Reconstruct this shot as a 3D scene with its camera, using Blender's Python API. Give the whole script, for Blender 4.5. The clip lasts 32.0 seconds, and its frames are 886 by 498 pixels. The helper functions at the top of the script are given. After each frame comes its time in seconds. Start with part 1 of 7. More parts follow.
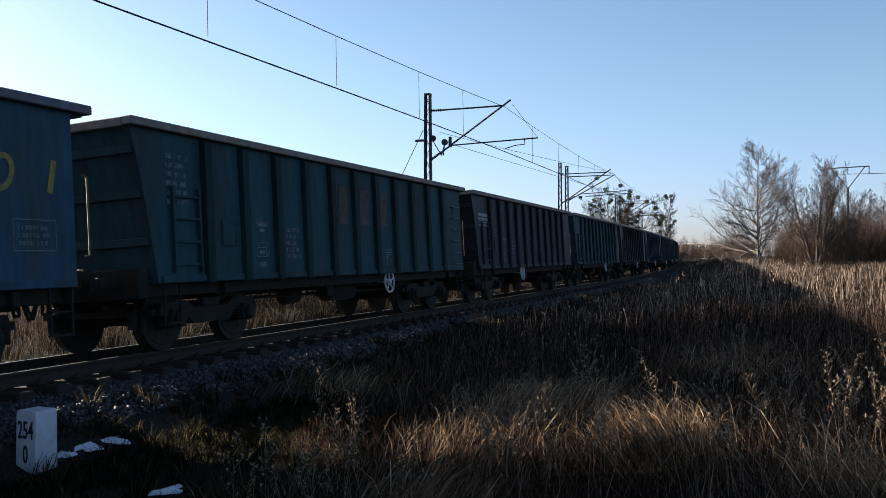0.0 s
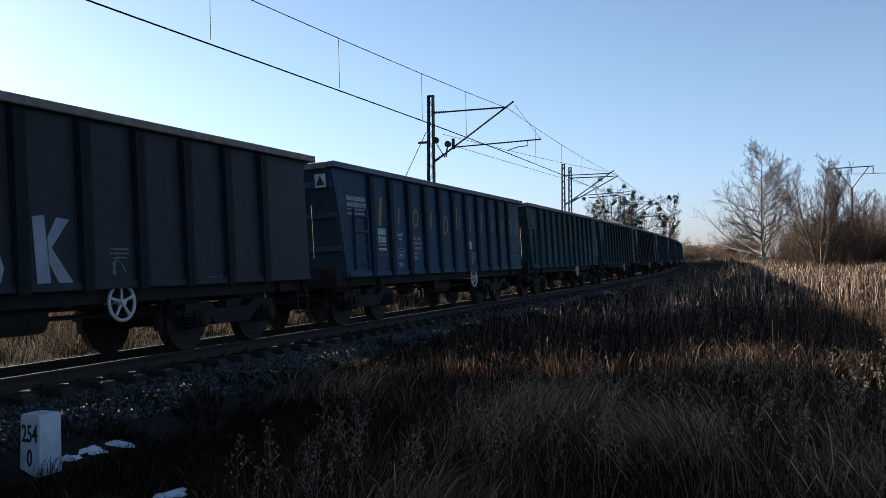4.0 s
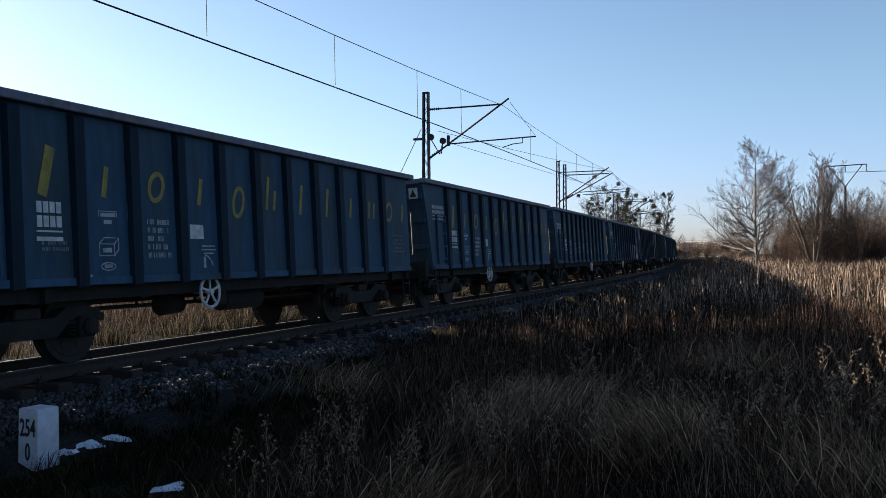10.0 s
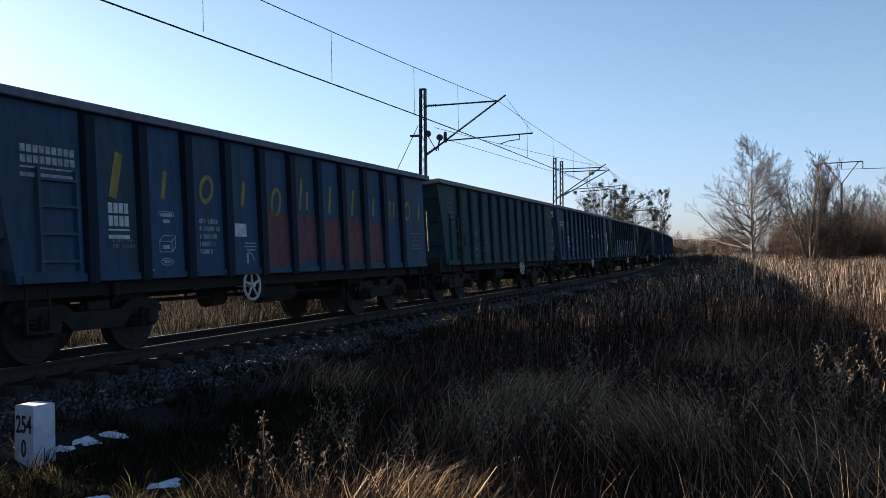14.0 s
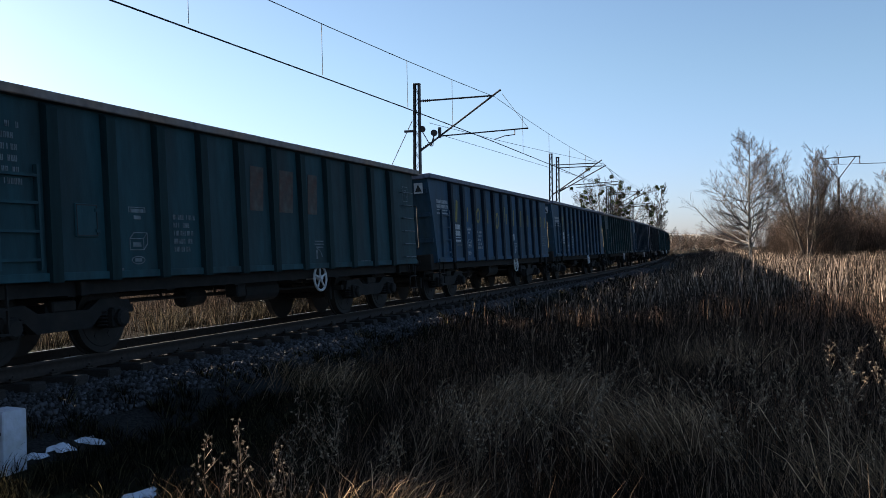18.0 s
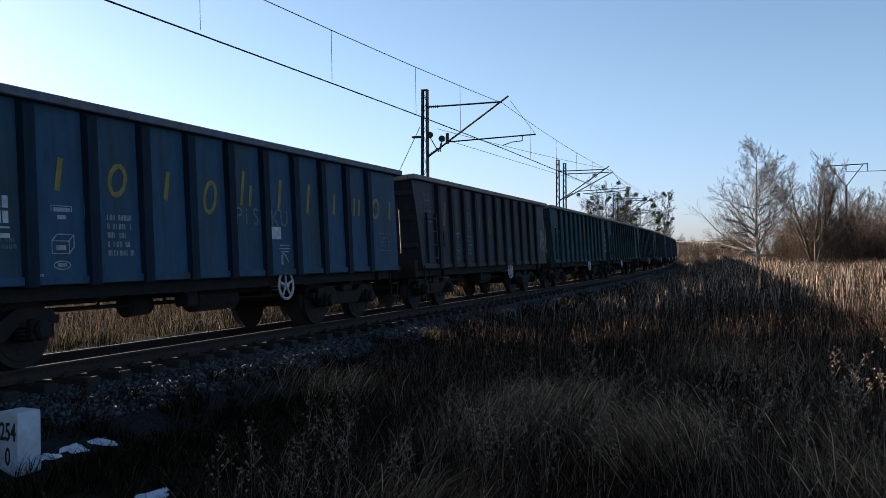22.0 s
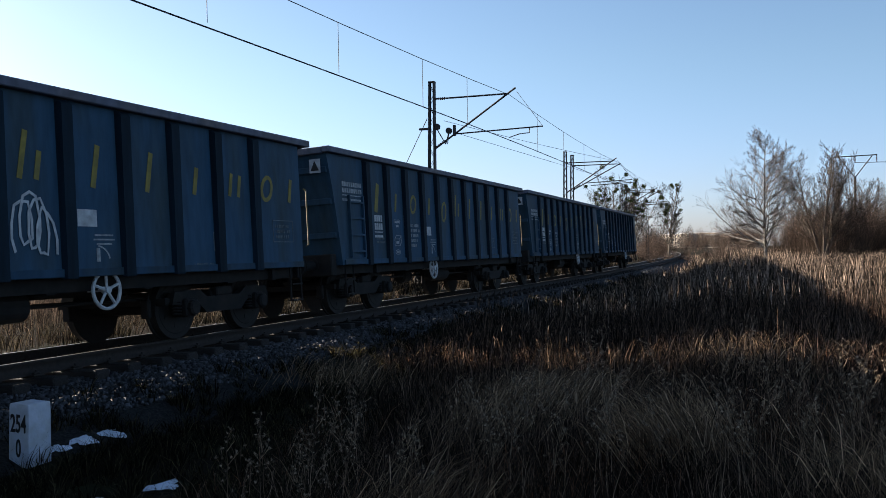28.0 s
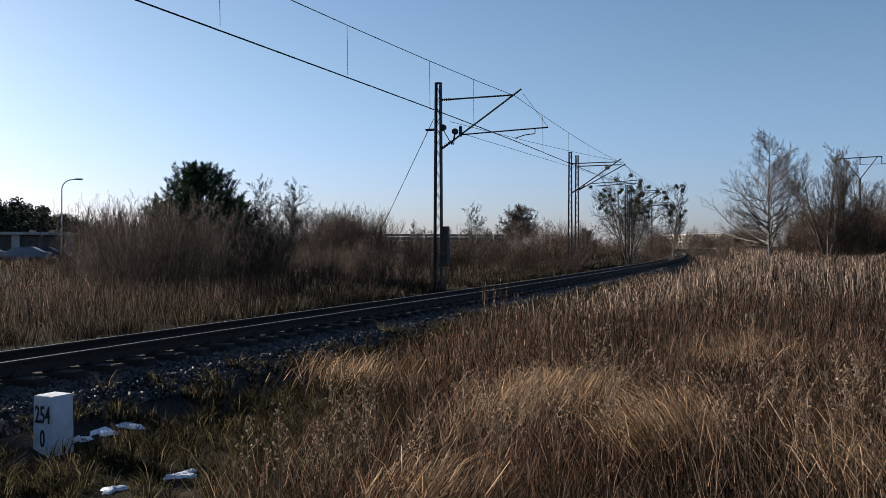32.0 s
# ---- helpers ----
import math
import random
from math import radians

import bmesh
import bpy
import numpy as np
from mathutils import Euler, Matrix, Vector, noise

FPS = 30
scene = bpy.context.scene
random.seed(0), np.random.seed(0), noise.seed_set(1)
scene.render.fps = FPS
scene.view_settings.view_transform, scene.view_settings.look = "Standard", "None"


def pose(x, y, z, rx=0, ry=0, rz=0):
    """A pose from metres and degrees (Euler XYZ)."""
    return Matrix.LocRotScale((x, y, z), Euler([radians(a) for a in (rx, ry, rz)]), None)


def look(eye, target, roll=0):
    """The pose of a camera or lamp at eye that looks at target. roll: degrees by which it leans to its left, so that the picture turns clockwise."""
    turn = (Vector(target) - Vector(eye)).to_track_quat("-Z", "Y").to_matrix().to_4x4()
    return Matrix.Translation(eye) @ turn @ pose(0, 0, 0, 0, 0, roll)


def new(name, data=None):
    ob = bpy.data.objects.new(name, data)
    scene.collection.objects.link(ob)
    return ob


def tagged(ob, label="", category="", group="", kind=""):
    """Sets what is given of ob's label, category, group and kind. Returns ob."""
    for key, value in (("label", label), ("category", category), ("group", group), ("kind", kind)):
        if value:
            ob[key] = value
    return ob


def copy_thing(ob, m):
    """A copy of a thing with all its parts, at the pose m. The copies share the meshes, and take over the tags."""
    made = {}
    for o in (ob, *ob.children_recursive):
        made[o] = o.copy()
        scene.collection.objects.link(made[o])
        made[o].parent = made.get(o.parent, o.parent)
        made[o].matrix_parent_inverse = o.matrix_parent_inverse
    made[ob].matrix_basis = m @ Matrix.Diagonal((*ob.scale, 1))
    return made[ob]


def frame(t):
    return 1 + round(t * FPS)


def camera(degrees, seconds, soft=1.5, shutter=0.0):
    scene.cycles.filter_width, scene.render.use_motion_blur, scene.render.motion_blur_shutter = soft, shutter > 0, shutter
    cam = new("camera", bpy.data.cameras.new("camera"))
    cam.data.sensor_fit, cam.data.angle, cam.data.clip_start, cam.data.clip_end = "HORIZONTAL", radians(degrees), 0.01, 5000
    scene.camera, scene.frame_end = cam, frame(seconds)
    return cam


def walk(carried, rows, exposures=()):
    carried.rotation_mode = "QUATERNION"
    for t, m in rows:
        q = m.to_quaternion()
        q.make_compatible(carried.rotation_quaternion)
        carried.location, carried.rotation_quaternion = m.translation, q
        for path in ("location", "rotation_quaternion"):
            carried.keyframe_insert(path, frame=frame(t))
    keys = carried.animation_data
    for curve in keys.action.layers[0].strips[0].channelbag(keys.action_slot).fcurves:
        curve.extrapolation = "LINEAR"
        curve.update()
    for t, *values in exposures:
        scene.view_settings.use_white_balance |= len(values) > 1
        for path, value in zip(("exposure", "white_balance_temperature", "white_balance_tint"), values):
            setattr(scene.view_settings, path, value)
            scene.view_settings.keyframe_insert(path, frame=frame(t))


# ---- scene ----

EXPO, SKY, SUN, KELVIN, TINT = 1.99, 0.050, 5.0, 6700, 10
DURATION = 32.0
cam = camera(53.56, DURATION, soft=0.8, shutter=0.0)
PATH = [  # seconds, eye x, y, z, turn to the right, up, lean
    (0, -0.017, -0.134, 1.459, 0.087, 0.503, -0.175),
    (0.5, -0.018, -0.146, 1.459, 0.077, 0.471, -0.215),
    (1, -0.020, -0.155, 1.459, 0.038, 0.432, -0.274),
    (1.5, -0.023, -0.182, 1.459, 0.034, 0.379, -0.320),
    (2, -0.024, -0.187, 1.459, -0.022, 0.388, -0.323),
    (2.5, -0.019, -0.146, 1.459, -0.141, 0.489, -0.440),
    (3, -0.016, -0.126, 1.458, -0.167, 0.558, -0.359),
    (3.5, -0.014, -0.111, 1.458, -0.183, 0.629, -0.417),
    (5.5, -0.022, -0.176, 1.459, 0.149, 0.590, -0.302),
    (6, -0.016, -0.126, 1.458, 0.325, 0.550, -0.282),
    (6.5, -0.010, -0.077, 1.458, 0.494, 0.508, -0.327),
    (7, -0.001, -0.011, 1.457, 0.648, 0.465, -0.360),
    (7.5, 0.012, 0.062, 1.456, 0.775, 0.436, -0.418),
    (8, 0.032, 0.159, 1.454, 0.807, 0.427, -0.568),
    (8.5, 0.018, 0.139, 1.455, 0.566, 0.472, -0.512),
    (9, -0.002, -0.019, 1.457, 0.309, 0.459, -0.397),
    (9.5, -0.016, -0.130, 1.458, 0.220, 0.411, -0.282),
    (10, -0.025, -0.200, 1.459, 0.211, 0.399, -0.253),
    (10.5, -0.025, -0.200, 1.459, 0.205, 0.406, -0.272),
    (11, -0.017, -0.133, 1.459, 0.292, 0.435, -0.299),
    (11.5, -0.001, -0.004, 1.457, 0.465, 0.320, -0.346),
    (12, 0.023, 0.117, 1.455, 0.861, 0.067, -0.485),
    (12.5, 0.066, 0.328, 1.452, 1.305, -0.203, -0.571),
    (13, 0.054, 0.272, 1.453, 1.202, -0.261, -0.639),
    (13.5, 0.090, 0.447, 1.450, 1.340, -0.119, -1.010),
    (14, -0.025, -0.199, 1.459, 0.421, 0.181, -0.214),
    (14.5, 0.008, 0.067, 1.456, 0.600, 0.143, -0.323),
    (16.5, 0.075, 0.375, 1.452, 1.325, -0.740, -0.641),
    (17, 0.066, 0.329, 1.452, 1.268, -0.653, -0.553),
    (17.5, -0.008, -0.061, 1.457, 0.380, -0.257, -0.245),
    (18, 0.040, 0.199, 1.454, 0.643, -0.019, -0.441),
    (18.5, 0.104, 0.505, 1.449, 0.955, 0.164, -0.655),
    (19, 0.096, 0.468, 1.449, 1.087, 0.182, -0.617),
    (19.5, 0.055, 0.272, 1.452, 0.804, 0.177, -0.466),
    (20, 0.016, 0.121, 1.455, 0.427, 0.264, -0.234),
    (20.5, 0.020, 0.154, 1.454, 0.085, 0.448, -0.230),
    (21, 0.031, 0.237, 1.453, 0.266, 0.414, -0.286),
    (21.5, 0.065, 0.320, 1.451, 0.415, 0.338, -0.381),
    (22, 0.012, 0.097, 1.455, 0.230, 0.334, -0.122),
    (22.5, 0.003, 0.021, 1.456, 0.143, 0.332, -0.214),
    (23, -0.008, -0.067, 1.458, 0.057, 0.274, -0.246),
    (23.5, -0.015, -0.115, 1.458, 0.017, 0.206, -0.240),
    (24, -0.014, -0.112, 1.458, 0.017, 0.127, -0.213),
    (24.5, -0.014, -0.107, 1.458, 0.031, 0.054, -0.144),
    (25, -0.007, -0.052, 1.457, 0.097, -0.003, -0.150),
    (25.5, 0.007, 0.054, 1.456, 0.216, -0.050, -0.144),
    (27.5, 0.017, 0.132, 1.455, -0.184, -0.126, -0.224),
    (28, 0.012, 0.090, 1.456, -0.247, -0.178, -0.229),
    (28.5, 0.001, 0.010, 1.457, -0.332, -0.164, -0.228),
    (29, 0.000, 0.002, 1.457, -0.451, -0.049, -0.232),
    (29.5, -0.002, -0.016, 1.457, -0.535, 0.045, -0.170),
    (30, -0.015, -0.114, 1.458, -0.652, 0.100, -0.086),
    (30.5, -0.026, -0.198, 1.459, -0.646, 0.085, 0.020),
    (31, -0.026, -0.201, 1.459, -0.562, -0.028, -0.002),
    (31.5, -0.028, -0.220, 1.459, -0.583, -0.143, 0.026),
    (32, -0.027, -0.213, 1.459, -0.544, -0.207, 0.046),
]


def eye_pose(x, y, z, turn, up, lean):
    return Matrix.Translation((x, y, z)) @ pose(0, 0, 0, 90 + up, 0, -turn) @ pose(0, 0, 0, 0, 0, lean)


walk(cam, [(r[0], eye_pose(*r[1:])) for r in PATH], exposures=[(0.0, EXPO, KELVIN, TINT), (30.5, EXPO, KELVIN, TINT), (31.0, EXPO - 0.14, KELVIN - 100, TINT), (31.6, EXPO - 0.55, KELVIN - 250, TINT), (32.0, EXPO - 0.58, KELVIN - 300, TINT)])

# ---- world and sun ----
SUN_AZ, SUN_EL = -58.5, 18.0
world = bpy.data.worlds.new("sky")
scene.world = world
world.use_nodes = True
wn = world.node_tree
sky = wn.nodes.new("ShaderNodeTexSky")
sky.sky_type = "NISHITA"
sky.sun_disc = False
sky.sun_elevation = radians(SUN_EL)
sky.sun_rotation = radians(SUN_AZ)
sky.altitude, sky.air_density, sky.dust_density, sky.ozone_density = 600, 1.0, 1.2, 3.0
# pale cool haze that thins out with height, all round the horizon
_tc = wn.nodes.new("ShaderNodeTexCoord")
_xyz = wn.nodes.new("ShaderNodeSeparateXYZ")
wn.links.new(_tc.outputs["Generated"], _xyz.inputs[0])
_up = wn.nodes.new("ShaderNodeMapRange")
_up.interpolation_type = "SMOOTHSTEP"
_up.inputs[1].default_value, _up.inputs[2].default_value, _up.inputs[3].default_value, _up.inputs[4].default_value = -0.02, 0.22, 1.0, 0.0
wn.links.new(_xyz.outputs[2], _up.inputs[0])
_haze = wn.nodes.new("ShaderNodeMix")
_haze.data_type, _haze.blend_type = "RGBA", "MULTIPLY"
wn.links.new(_up.outputs[0], _haze.inputs[0])
wn.links.new(sky.outputs[0], _haze.inputs[6])
_haze.inputs[7].default_value = (0.84, 0.86, 1.20, 1)
wn.links.new(_haze.outputs[2], wn.nodes["Background"].inputs[0])
wn.nodes["Background"].inputs[1].default_value = SKY
sun = new("sun", bpy.data.lights.new("sun", "SUN"))
sun.data.energy, sun.data.angle, sun.data.color = SUN, radians(0.53), (1.0, 0.90, 0.79)
_d = Vector((math.sin(radians(SUN_AZ)) * math.cos(radians(SUN_EL)), math.cos(radians(SUN_AZ)) * math.cos(radians(SUN_EL)), math.sin(radians(SUN_EL))))
sun.matrix_world = look(_d * 300, (0, 0, 0))


# ---- materials ----
def material(name, color, rough=0.7, metal=0.0, vary=0.25, scale=8.0, dirt=None, dirt_scale=1.2, dirt_amount=0.5, bump=0.0, bump_scale=40.0,
             rnd=0.0, island=0.0, stretch=(1, 1, 1), gloss=0.3):
    """Node material: base colour broken at two scales, dirt, relief, and variation by object or by piece."""
    m = bpy.data.materials.new(name)
    m.use_nodes = True
    nt = m.node_tree
    n, lk = nt.nodes, nt.links
    b = n["Principled BSDF"]
    tc = n.new("ShaderNodeTexCoord")
    mp = n.new("ShaderNodeMapping")
    mp.inputs["Scale"].default_value = stretch
    lk.new(tc.outputs["Object"], mp.inputs[0])
    fine = n.new("ShaderNodeTexNoise")
    fine.inputs["Scale"].default_value, fine.inputs["Detail"].default_value = scale, 6
    lk.new(mp.outputs[0], fine.inputs["Vector"])
    ramp = n.new("ShaderNodeMapRange")
    ramp.inputs[1].default_value, ramp.inputs[2].default_value = 0.3, 0.7
    ramp.inputs[3].default_value, ramp.inputs[4].default_value = 1 - vary, 1 + vary
    lk.new(fine.outputs[0], ramp.inputs[0])
    val = ramp.outputs[0]

    def times(a, lo, hi, src):
        mr = n.new("ShaderNodeMapRange")
        mr.inputs[3].default_value, mr.inputs[4].default_value = lo, hi
        lk.new(src, mr.inputs[0])
        mu = n.new("ShaderNodeMath")
        mu.operation = "MULTIPLY"
        lk.new(a, mu.inputs[0])
        lk.new(mr.outputs[0], mu.inputs[1])
        return mu.outputs[0]
    if rnd:
        oi = n.new("ShaderNodeObjectInfo")
        val = times(val, 1 - rnd, 1 + rnd, oi.outputs["Random"])
    if island:
        ge = n.new("ShaderNodeNewGeometry")
        val = times(val, 1 - island, 1 + island, ge.outputs["Random Per Island"])
    base = n.new("ShaderNodeRGB")
    base.outputs[0].default_value = (*color, 1)
    col = base.outputs[0]
    if dirt:
        big = n.new("ShaderNodeTexNoise")
        big.inputs["Scale"].default_value, big.inputs["Detail"].default_value = dirt_scale, 8
        lk.new(mp.outputs[0], big.inputs["Vector"])
        r2 = n.new("ShaderNodeMapRange")
        r2.inputs[1].default_value, r2.inputs[2].default_value, r2.inputs[4].default_value = 0.42, 0.68, dirt_amount
        lk.new(big.outputs[0], r2.inputs[0])
        mx = n.new("ShaderNodeMix")
        mx.data_type = "RGBA"
        lk.new(r2.outputs[0], mx.inputs[0])
        lk.new(col, mx.inputs[6])
        mx.inputs[7].default_value = (*dirt, 1)
        col = mx.outputs[2]
    vm = n.new("ShaderNodeVectorMath")
    vm.operation = "SCALE"
    lk.new(col, vm.inputs[0])
    lk.new(val, vm.inputs["Scale"])
    lk.new(vm.outputs[0], b.inputs["Base Color"])
    b.inputs["Roughness"].default_value = rough
    b.inputs["Specular IOR Level"].default_value = gloss
    b.inputs["Metallic"].default_value = metal
    if bump:
        bn = n.new("ShaderNodeTexNoise")
        bn.inputs["Scale"].default_value, bn.inputs["Detail"].default_value = bump_scale, 5
        lk.new(mp.outputs[0], bn.inputs["Vector"])
        bp = n.new("ShaderNodeBump")
        bp.inputs["Strength"].default_value, bp.inputs["Distance"].default_value = bump, 0.02
        lk.new(bn.outputs[0], bp.inputs["Height"])
        lk.new(bp.outputs[0], b.inputs["Normal"])
    return m


M = {}
M["soil"] = material("dry_soil", (0.017, 0.012, 0.008), 0.95, vary=0.45, scale=3.0, dirt=(0.018, 0.020, 0.009), dirt_scale=1.1, dirt_amount=0.8, bump=0.8, bump_scale=9, gloss=0.03)
M["ballast"] = material("ballast_bed", (0.022, 0.021, 0.020), 0.9, vary=0.6, scale=30, dirt=(0.035, 0.03, 0.026), dirt_scale=2, bump=1.0, bump_scale=25, gloss=0.05)
M["stone"] = material("ballast_stone", (0.034, 0.033, 0.036), 0.7, vary=0.35, scale=20, island=0.95, gloss=0.35)
M["sleeper"] = material("sleeper_wood", (0.022, 0.018, 0.016), 0.85, vary=0.4, scale=14, rnd=0.3, stretch=(6, 0.7, 6), bump=0.6)
M["rail_side"] = material("rail_rust", (0.022, 0.016, 0.013), 0.85, metal=0.0, vary=0.35, scale=20)
M["rail_top"] = material("rail_polished", (0.17, 0.15, 0.13), 0.48, metal=1.0, vary=0.1, scale=30)
M["blue"] = material("blue_wagon_paint", (0.0195, 0.055, 0.096), 0.62, gloss=0.13, vary=0.18, scale=5, dirt=(0.026, 0.040, 0.044), dirt_scale=0.9, dirt_amount=0.85, stretch=(1.6, 1.6, 0.35), rnd=0.15, bump=0.08, bump_scale=30)
M["teal"] = material("teal_wagon_paint", (0.0115, 0.043, 0.052), 0.62, gloss=0.12, vary=0.2, scale=5, dirt=(0.013, 0.018, 0.018), dirt_scale=0.8, dirt_amount=0.7, stretch=(1.6, 1.6, 0.35), rnd=0.2, bump=0.08, bump_scale=30)
M["dark"] = material("dark_wagon_paint", (0.016, 0.020, 0.027), 0.55, gloss=0.16, vary=0.25, scale=5, dirt=(0.017, 0.017, 0.019), dirt_scale=0.8, dirt_amount=0.7, stretch=(1.6, 1.6, 0.35), rnd=0.2, bump=0.08, bump_scale=30)
M["rim"] = material("worn_rim_steel", (0.14, 0.115, 0.105), 0.6, metal=0.1, vary=0.35, scale=6, dirt=(0.17, 0.10, 0.06), dirt_scale=1.5, dirt_amount=0.7)
M["under"] = material("grimy_underframe", (0.0075, 0.007, 0.0068), 0.85, vary=0.35, scale=8, dirt=(0.018, 0.014, 0.011), dirt_scale=3, dirt_amount=0.6)
M["wheel"] = material("wheel_steel", (0.012, 0.010, 0.009), 0.75, metal=0.1, vary=0.3, scale=12)
M["white"] = material("white_marking", (0.40, 0.41, 0.42), 0.7, vary=0.2, scale=14, dirt=(0.25, 0.25, 0.25), dirt_scale=5, dirt_amount=0.5)
M["faint"] = material("faded_marking", (0.11, 0.13, 0.14), 0.7, vary=0.35, scale=14, dirt=(0.06, 0.08, 0.09), dirt_scale=5, dirt_amount=0.7)
M["yellow"] = material("yellow_lettering", (0.19, 0.15, 0.030), 0.65, vary=0.25, scale=10, dirt=(0.045, 0.05, 0.045), dirt_scale=3, dirt_amount=0.75)
M["orange"] = material("faded_orange_lettering", (0.044, 0.021, 0.014), 0.7, vary=0.3, scale=8, dirt=(0.05, 0.06, 0.055), dirt_scale=2.5, dirt_amount=0.8)
M["print"] = material("thin_white_print", (0.27, 0.285, 0.295), 0.7, vary=0.3, scale=18, dirt=(0.07, 0.085, 0.10), dirt_scale=6, dirt_amount=0.6)
# darkened copies of the three wagon paints: shade painted on the rib sides
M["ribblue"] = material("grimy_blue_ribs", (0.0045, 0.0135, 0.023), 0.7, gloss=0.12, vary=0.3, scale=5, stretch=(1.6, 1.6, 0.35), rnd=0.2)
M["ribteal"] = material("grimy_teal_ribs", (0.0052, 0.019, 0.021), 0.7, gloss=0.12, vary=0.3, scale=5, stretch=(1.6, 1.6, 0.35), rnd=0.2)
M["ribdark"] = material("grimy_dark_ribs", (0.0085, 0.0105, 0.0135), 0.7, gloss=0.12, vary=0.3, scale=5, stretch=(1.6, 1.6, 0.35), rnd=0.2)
M["rimblue"] = material("worn_blue_rim_steel", (0.075, 0.082, 0.115), 0.6, metal=0.1, vary=0.35, scale=6, dirt=(0.10, 0.075, 0.06), dirt_scale=1.5, dirt_amount=0.6)
M["black"] = material("black_paint", (0.012, 0.012, 0.013), 0.6, vary=0.2)
M["spray_blue"] = material("pale_blue_spray_paint", (0.022, 0.055, 0.13), 0.6, vary=0.2, scale=4)
M["spray_grey"] = material("silver_spray_paint", (0.19, 0.205, 0.245), 0.5, vary=0.15, scale=4, dirt=(0.15, 0.17, 0.2), dirt_scale=3)
M["navy"] = material("navy_spray_paint", (0.012, 0.022, 0.055), 0.6, vary=0.2, scale=4)
M["cyan"] = material("cyan_spray_paint", (0.018, 0.085, 0.18), 0.6, vary=0.2, scale=4)
M["mast"] = material("mast_steel", (0.030, 0.027, 0.026), 0.6, metal=0.2, vary=0.3, scale=6, dirt=(0.08, 0.05, 0.035), dirt_scale=4)
M["wire"] = material("wire_copper", (0.022, 0.020, 0.019), 0.7, metal=0.0, vary=0.1, gloss=0.1)
M["insulator"] = material("insulator_brown", (0.07, 0.035, 0.025), 0.25, vary=0.1)
M["concrete"] = material("painted_concrete", (0.42, 0.44, 0.50), 0.85, vary=0.1, scale=10, dirt=(0.32, 0.31, 0.28), dirt_scale=7, dirt_amount=0.55, bump=0.3)
M["snow"] = material("old_snow", (0.66, 0.69, 0.76), 0.6, vary=0.06, scale=20, bump=0.6, bump_scale=15)


# ---- mesh helpers ----
def part(name, bm, mat, parent=None, label="", smooth=False):
    """Links a bmesh as one mesh object, under parent when given."""
    me = bpy.data.meshes.new(name)
    bm.normal_update()
    bm.to_mesh(me)
    bm.free()
    for mm in (mat if isinstance(mat, (list, tuple)) else [mat]):
        me.materials.append(mm)
    if smooth:
        me.polygons.foreach_set("use_smooth", [True] * len(me.polygons))
    ob = new(name, me)
    if parent:
        ob.parent = parent
    if label:
        ob["label"] = label
    return ob


def again(ob, m, parent=None):
    """Another object on the same mesh, at pose m."""
    o = new(ob.name.split(".")[0], ob.data)
    o.parent = parent or ob.parent
    o.matrix_basis = m
    return o


def empty(name):
    e = new(name)
    e.empty_display_size = 0.3
    return e


def block(bm, x0, y0, z0, x1, y1, z1, bevel=0.0, mat=0):
    """A box between two corners, edges bevelled when asked."""
    v = [bm.verts.new((x, y, z)) for x in (x0, x1) for y in (y0, y1) for z in (z0, z1)]
    fs = [bm.faces.new([v[i] for i in q]) for q in ((0, 1, 3, 2), (4, 6, 7, 5), (0, 4, 5, 1), (2, 3, 7, 6), (0, 2, 6, 4), (1, 5, 7, 3))]
    for f in fs:
        f.material_index = mat
    if bevel:
        es = list({e for f in fs for e in f.edges})
        r = bmesh.ops.bevel(bm, geom=es, offset=bevel, segments=1, affect="EDGES")
        for f in r["faces"]:
            f.material_index = mat


def rod(bm, a, b, r, n=6, r2=None, mat=0, caps=True):
    """A tapered round bar from a to b."""
    a, b = Vector(a), Vector(b)
    q = (b - a).to_track_quat("Z", "Y").to_matrix()
    rings = []
    for p, rr in ((a, r), (b, r if r2 is None else r2)):
        rings.append([bm.verts.new(p + q @ Vector((rr * math.cos(2 * math.pi * i / n), rr * math.sin(2 * math.pi * i / n), 0))) for i in range(n)])
    for i in range(n):
        j = (i + 1) % n
        bm.faces.new((rings[0][i], rings[0][j], rings[1][j], rings[1][i])).material_index = mat
    if caps:
        bm.faces.new(rings[0][::-1]).material_index = mat
        bm.faces.new(rings[1]).material_index = mat


def disc(bm, axis_a, axis_b, profile, n=20, mat=0):
    """A turned form along the line a to b: profile of (place along it 0..1, radius)."""
    a, b = Vector(axis_a), Vector(axis_b)
    q = (b - a).to_track_quat("Z", "Y").to_matrix()
    rings = []
    for u, r in profile:
        p = a.lerp(b, u)
        rings.append([bm.verts.new(p + q @ Vector((r * math.cos(2 * math.pi * i / n), r * math.sin(2 * math.pi * i / n), 0))) for i in range(n)])
    for s in range(len(rings) - 1):
        for i in range(n):
            j = (i + 1) % n
            bm.faces.new((rings[s][i], rings[s][j], rings[s + 1][j], rings[s + 1][i])).material_index = mat
    bm.faces.new(rings[0][::-1]).material_index = mat
    bm.faces.new(rings[-1]).material_index = mat


def tube_path(bm, pts, r, n=5, mat=0):
    for a, b in zip(pts[:-1], pts[1:]):
        rod(bm, a, b, r, n, mat=mat)


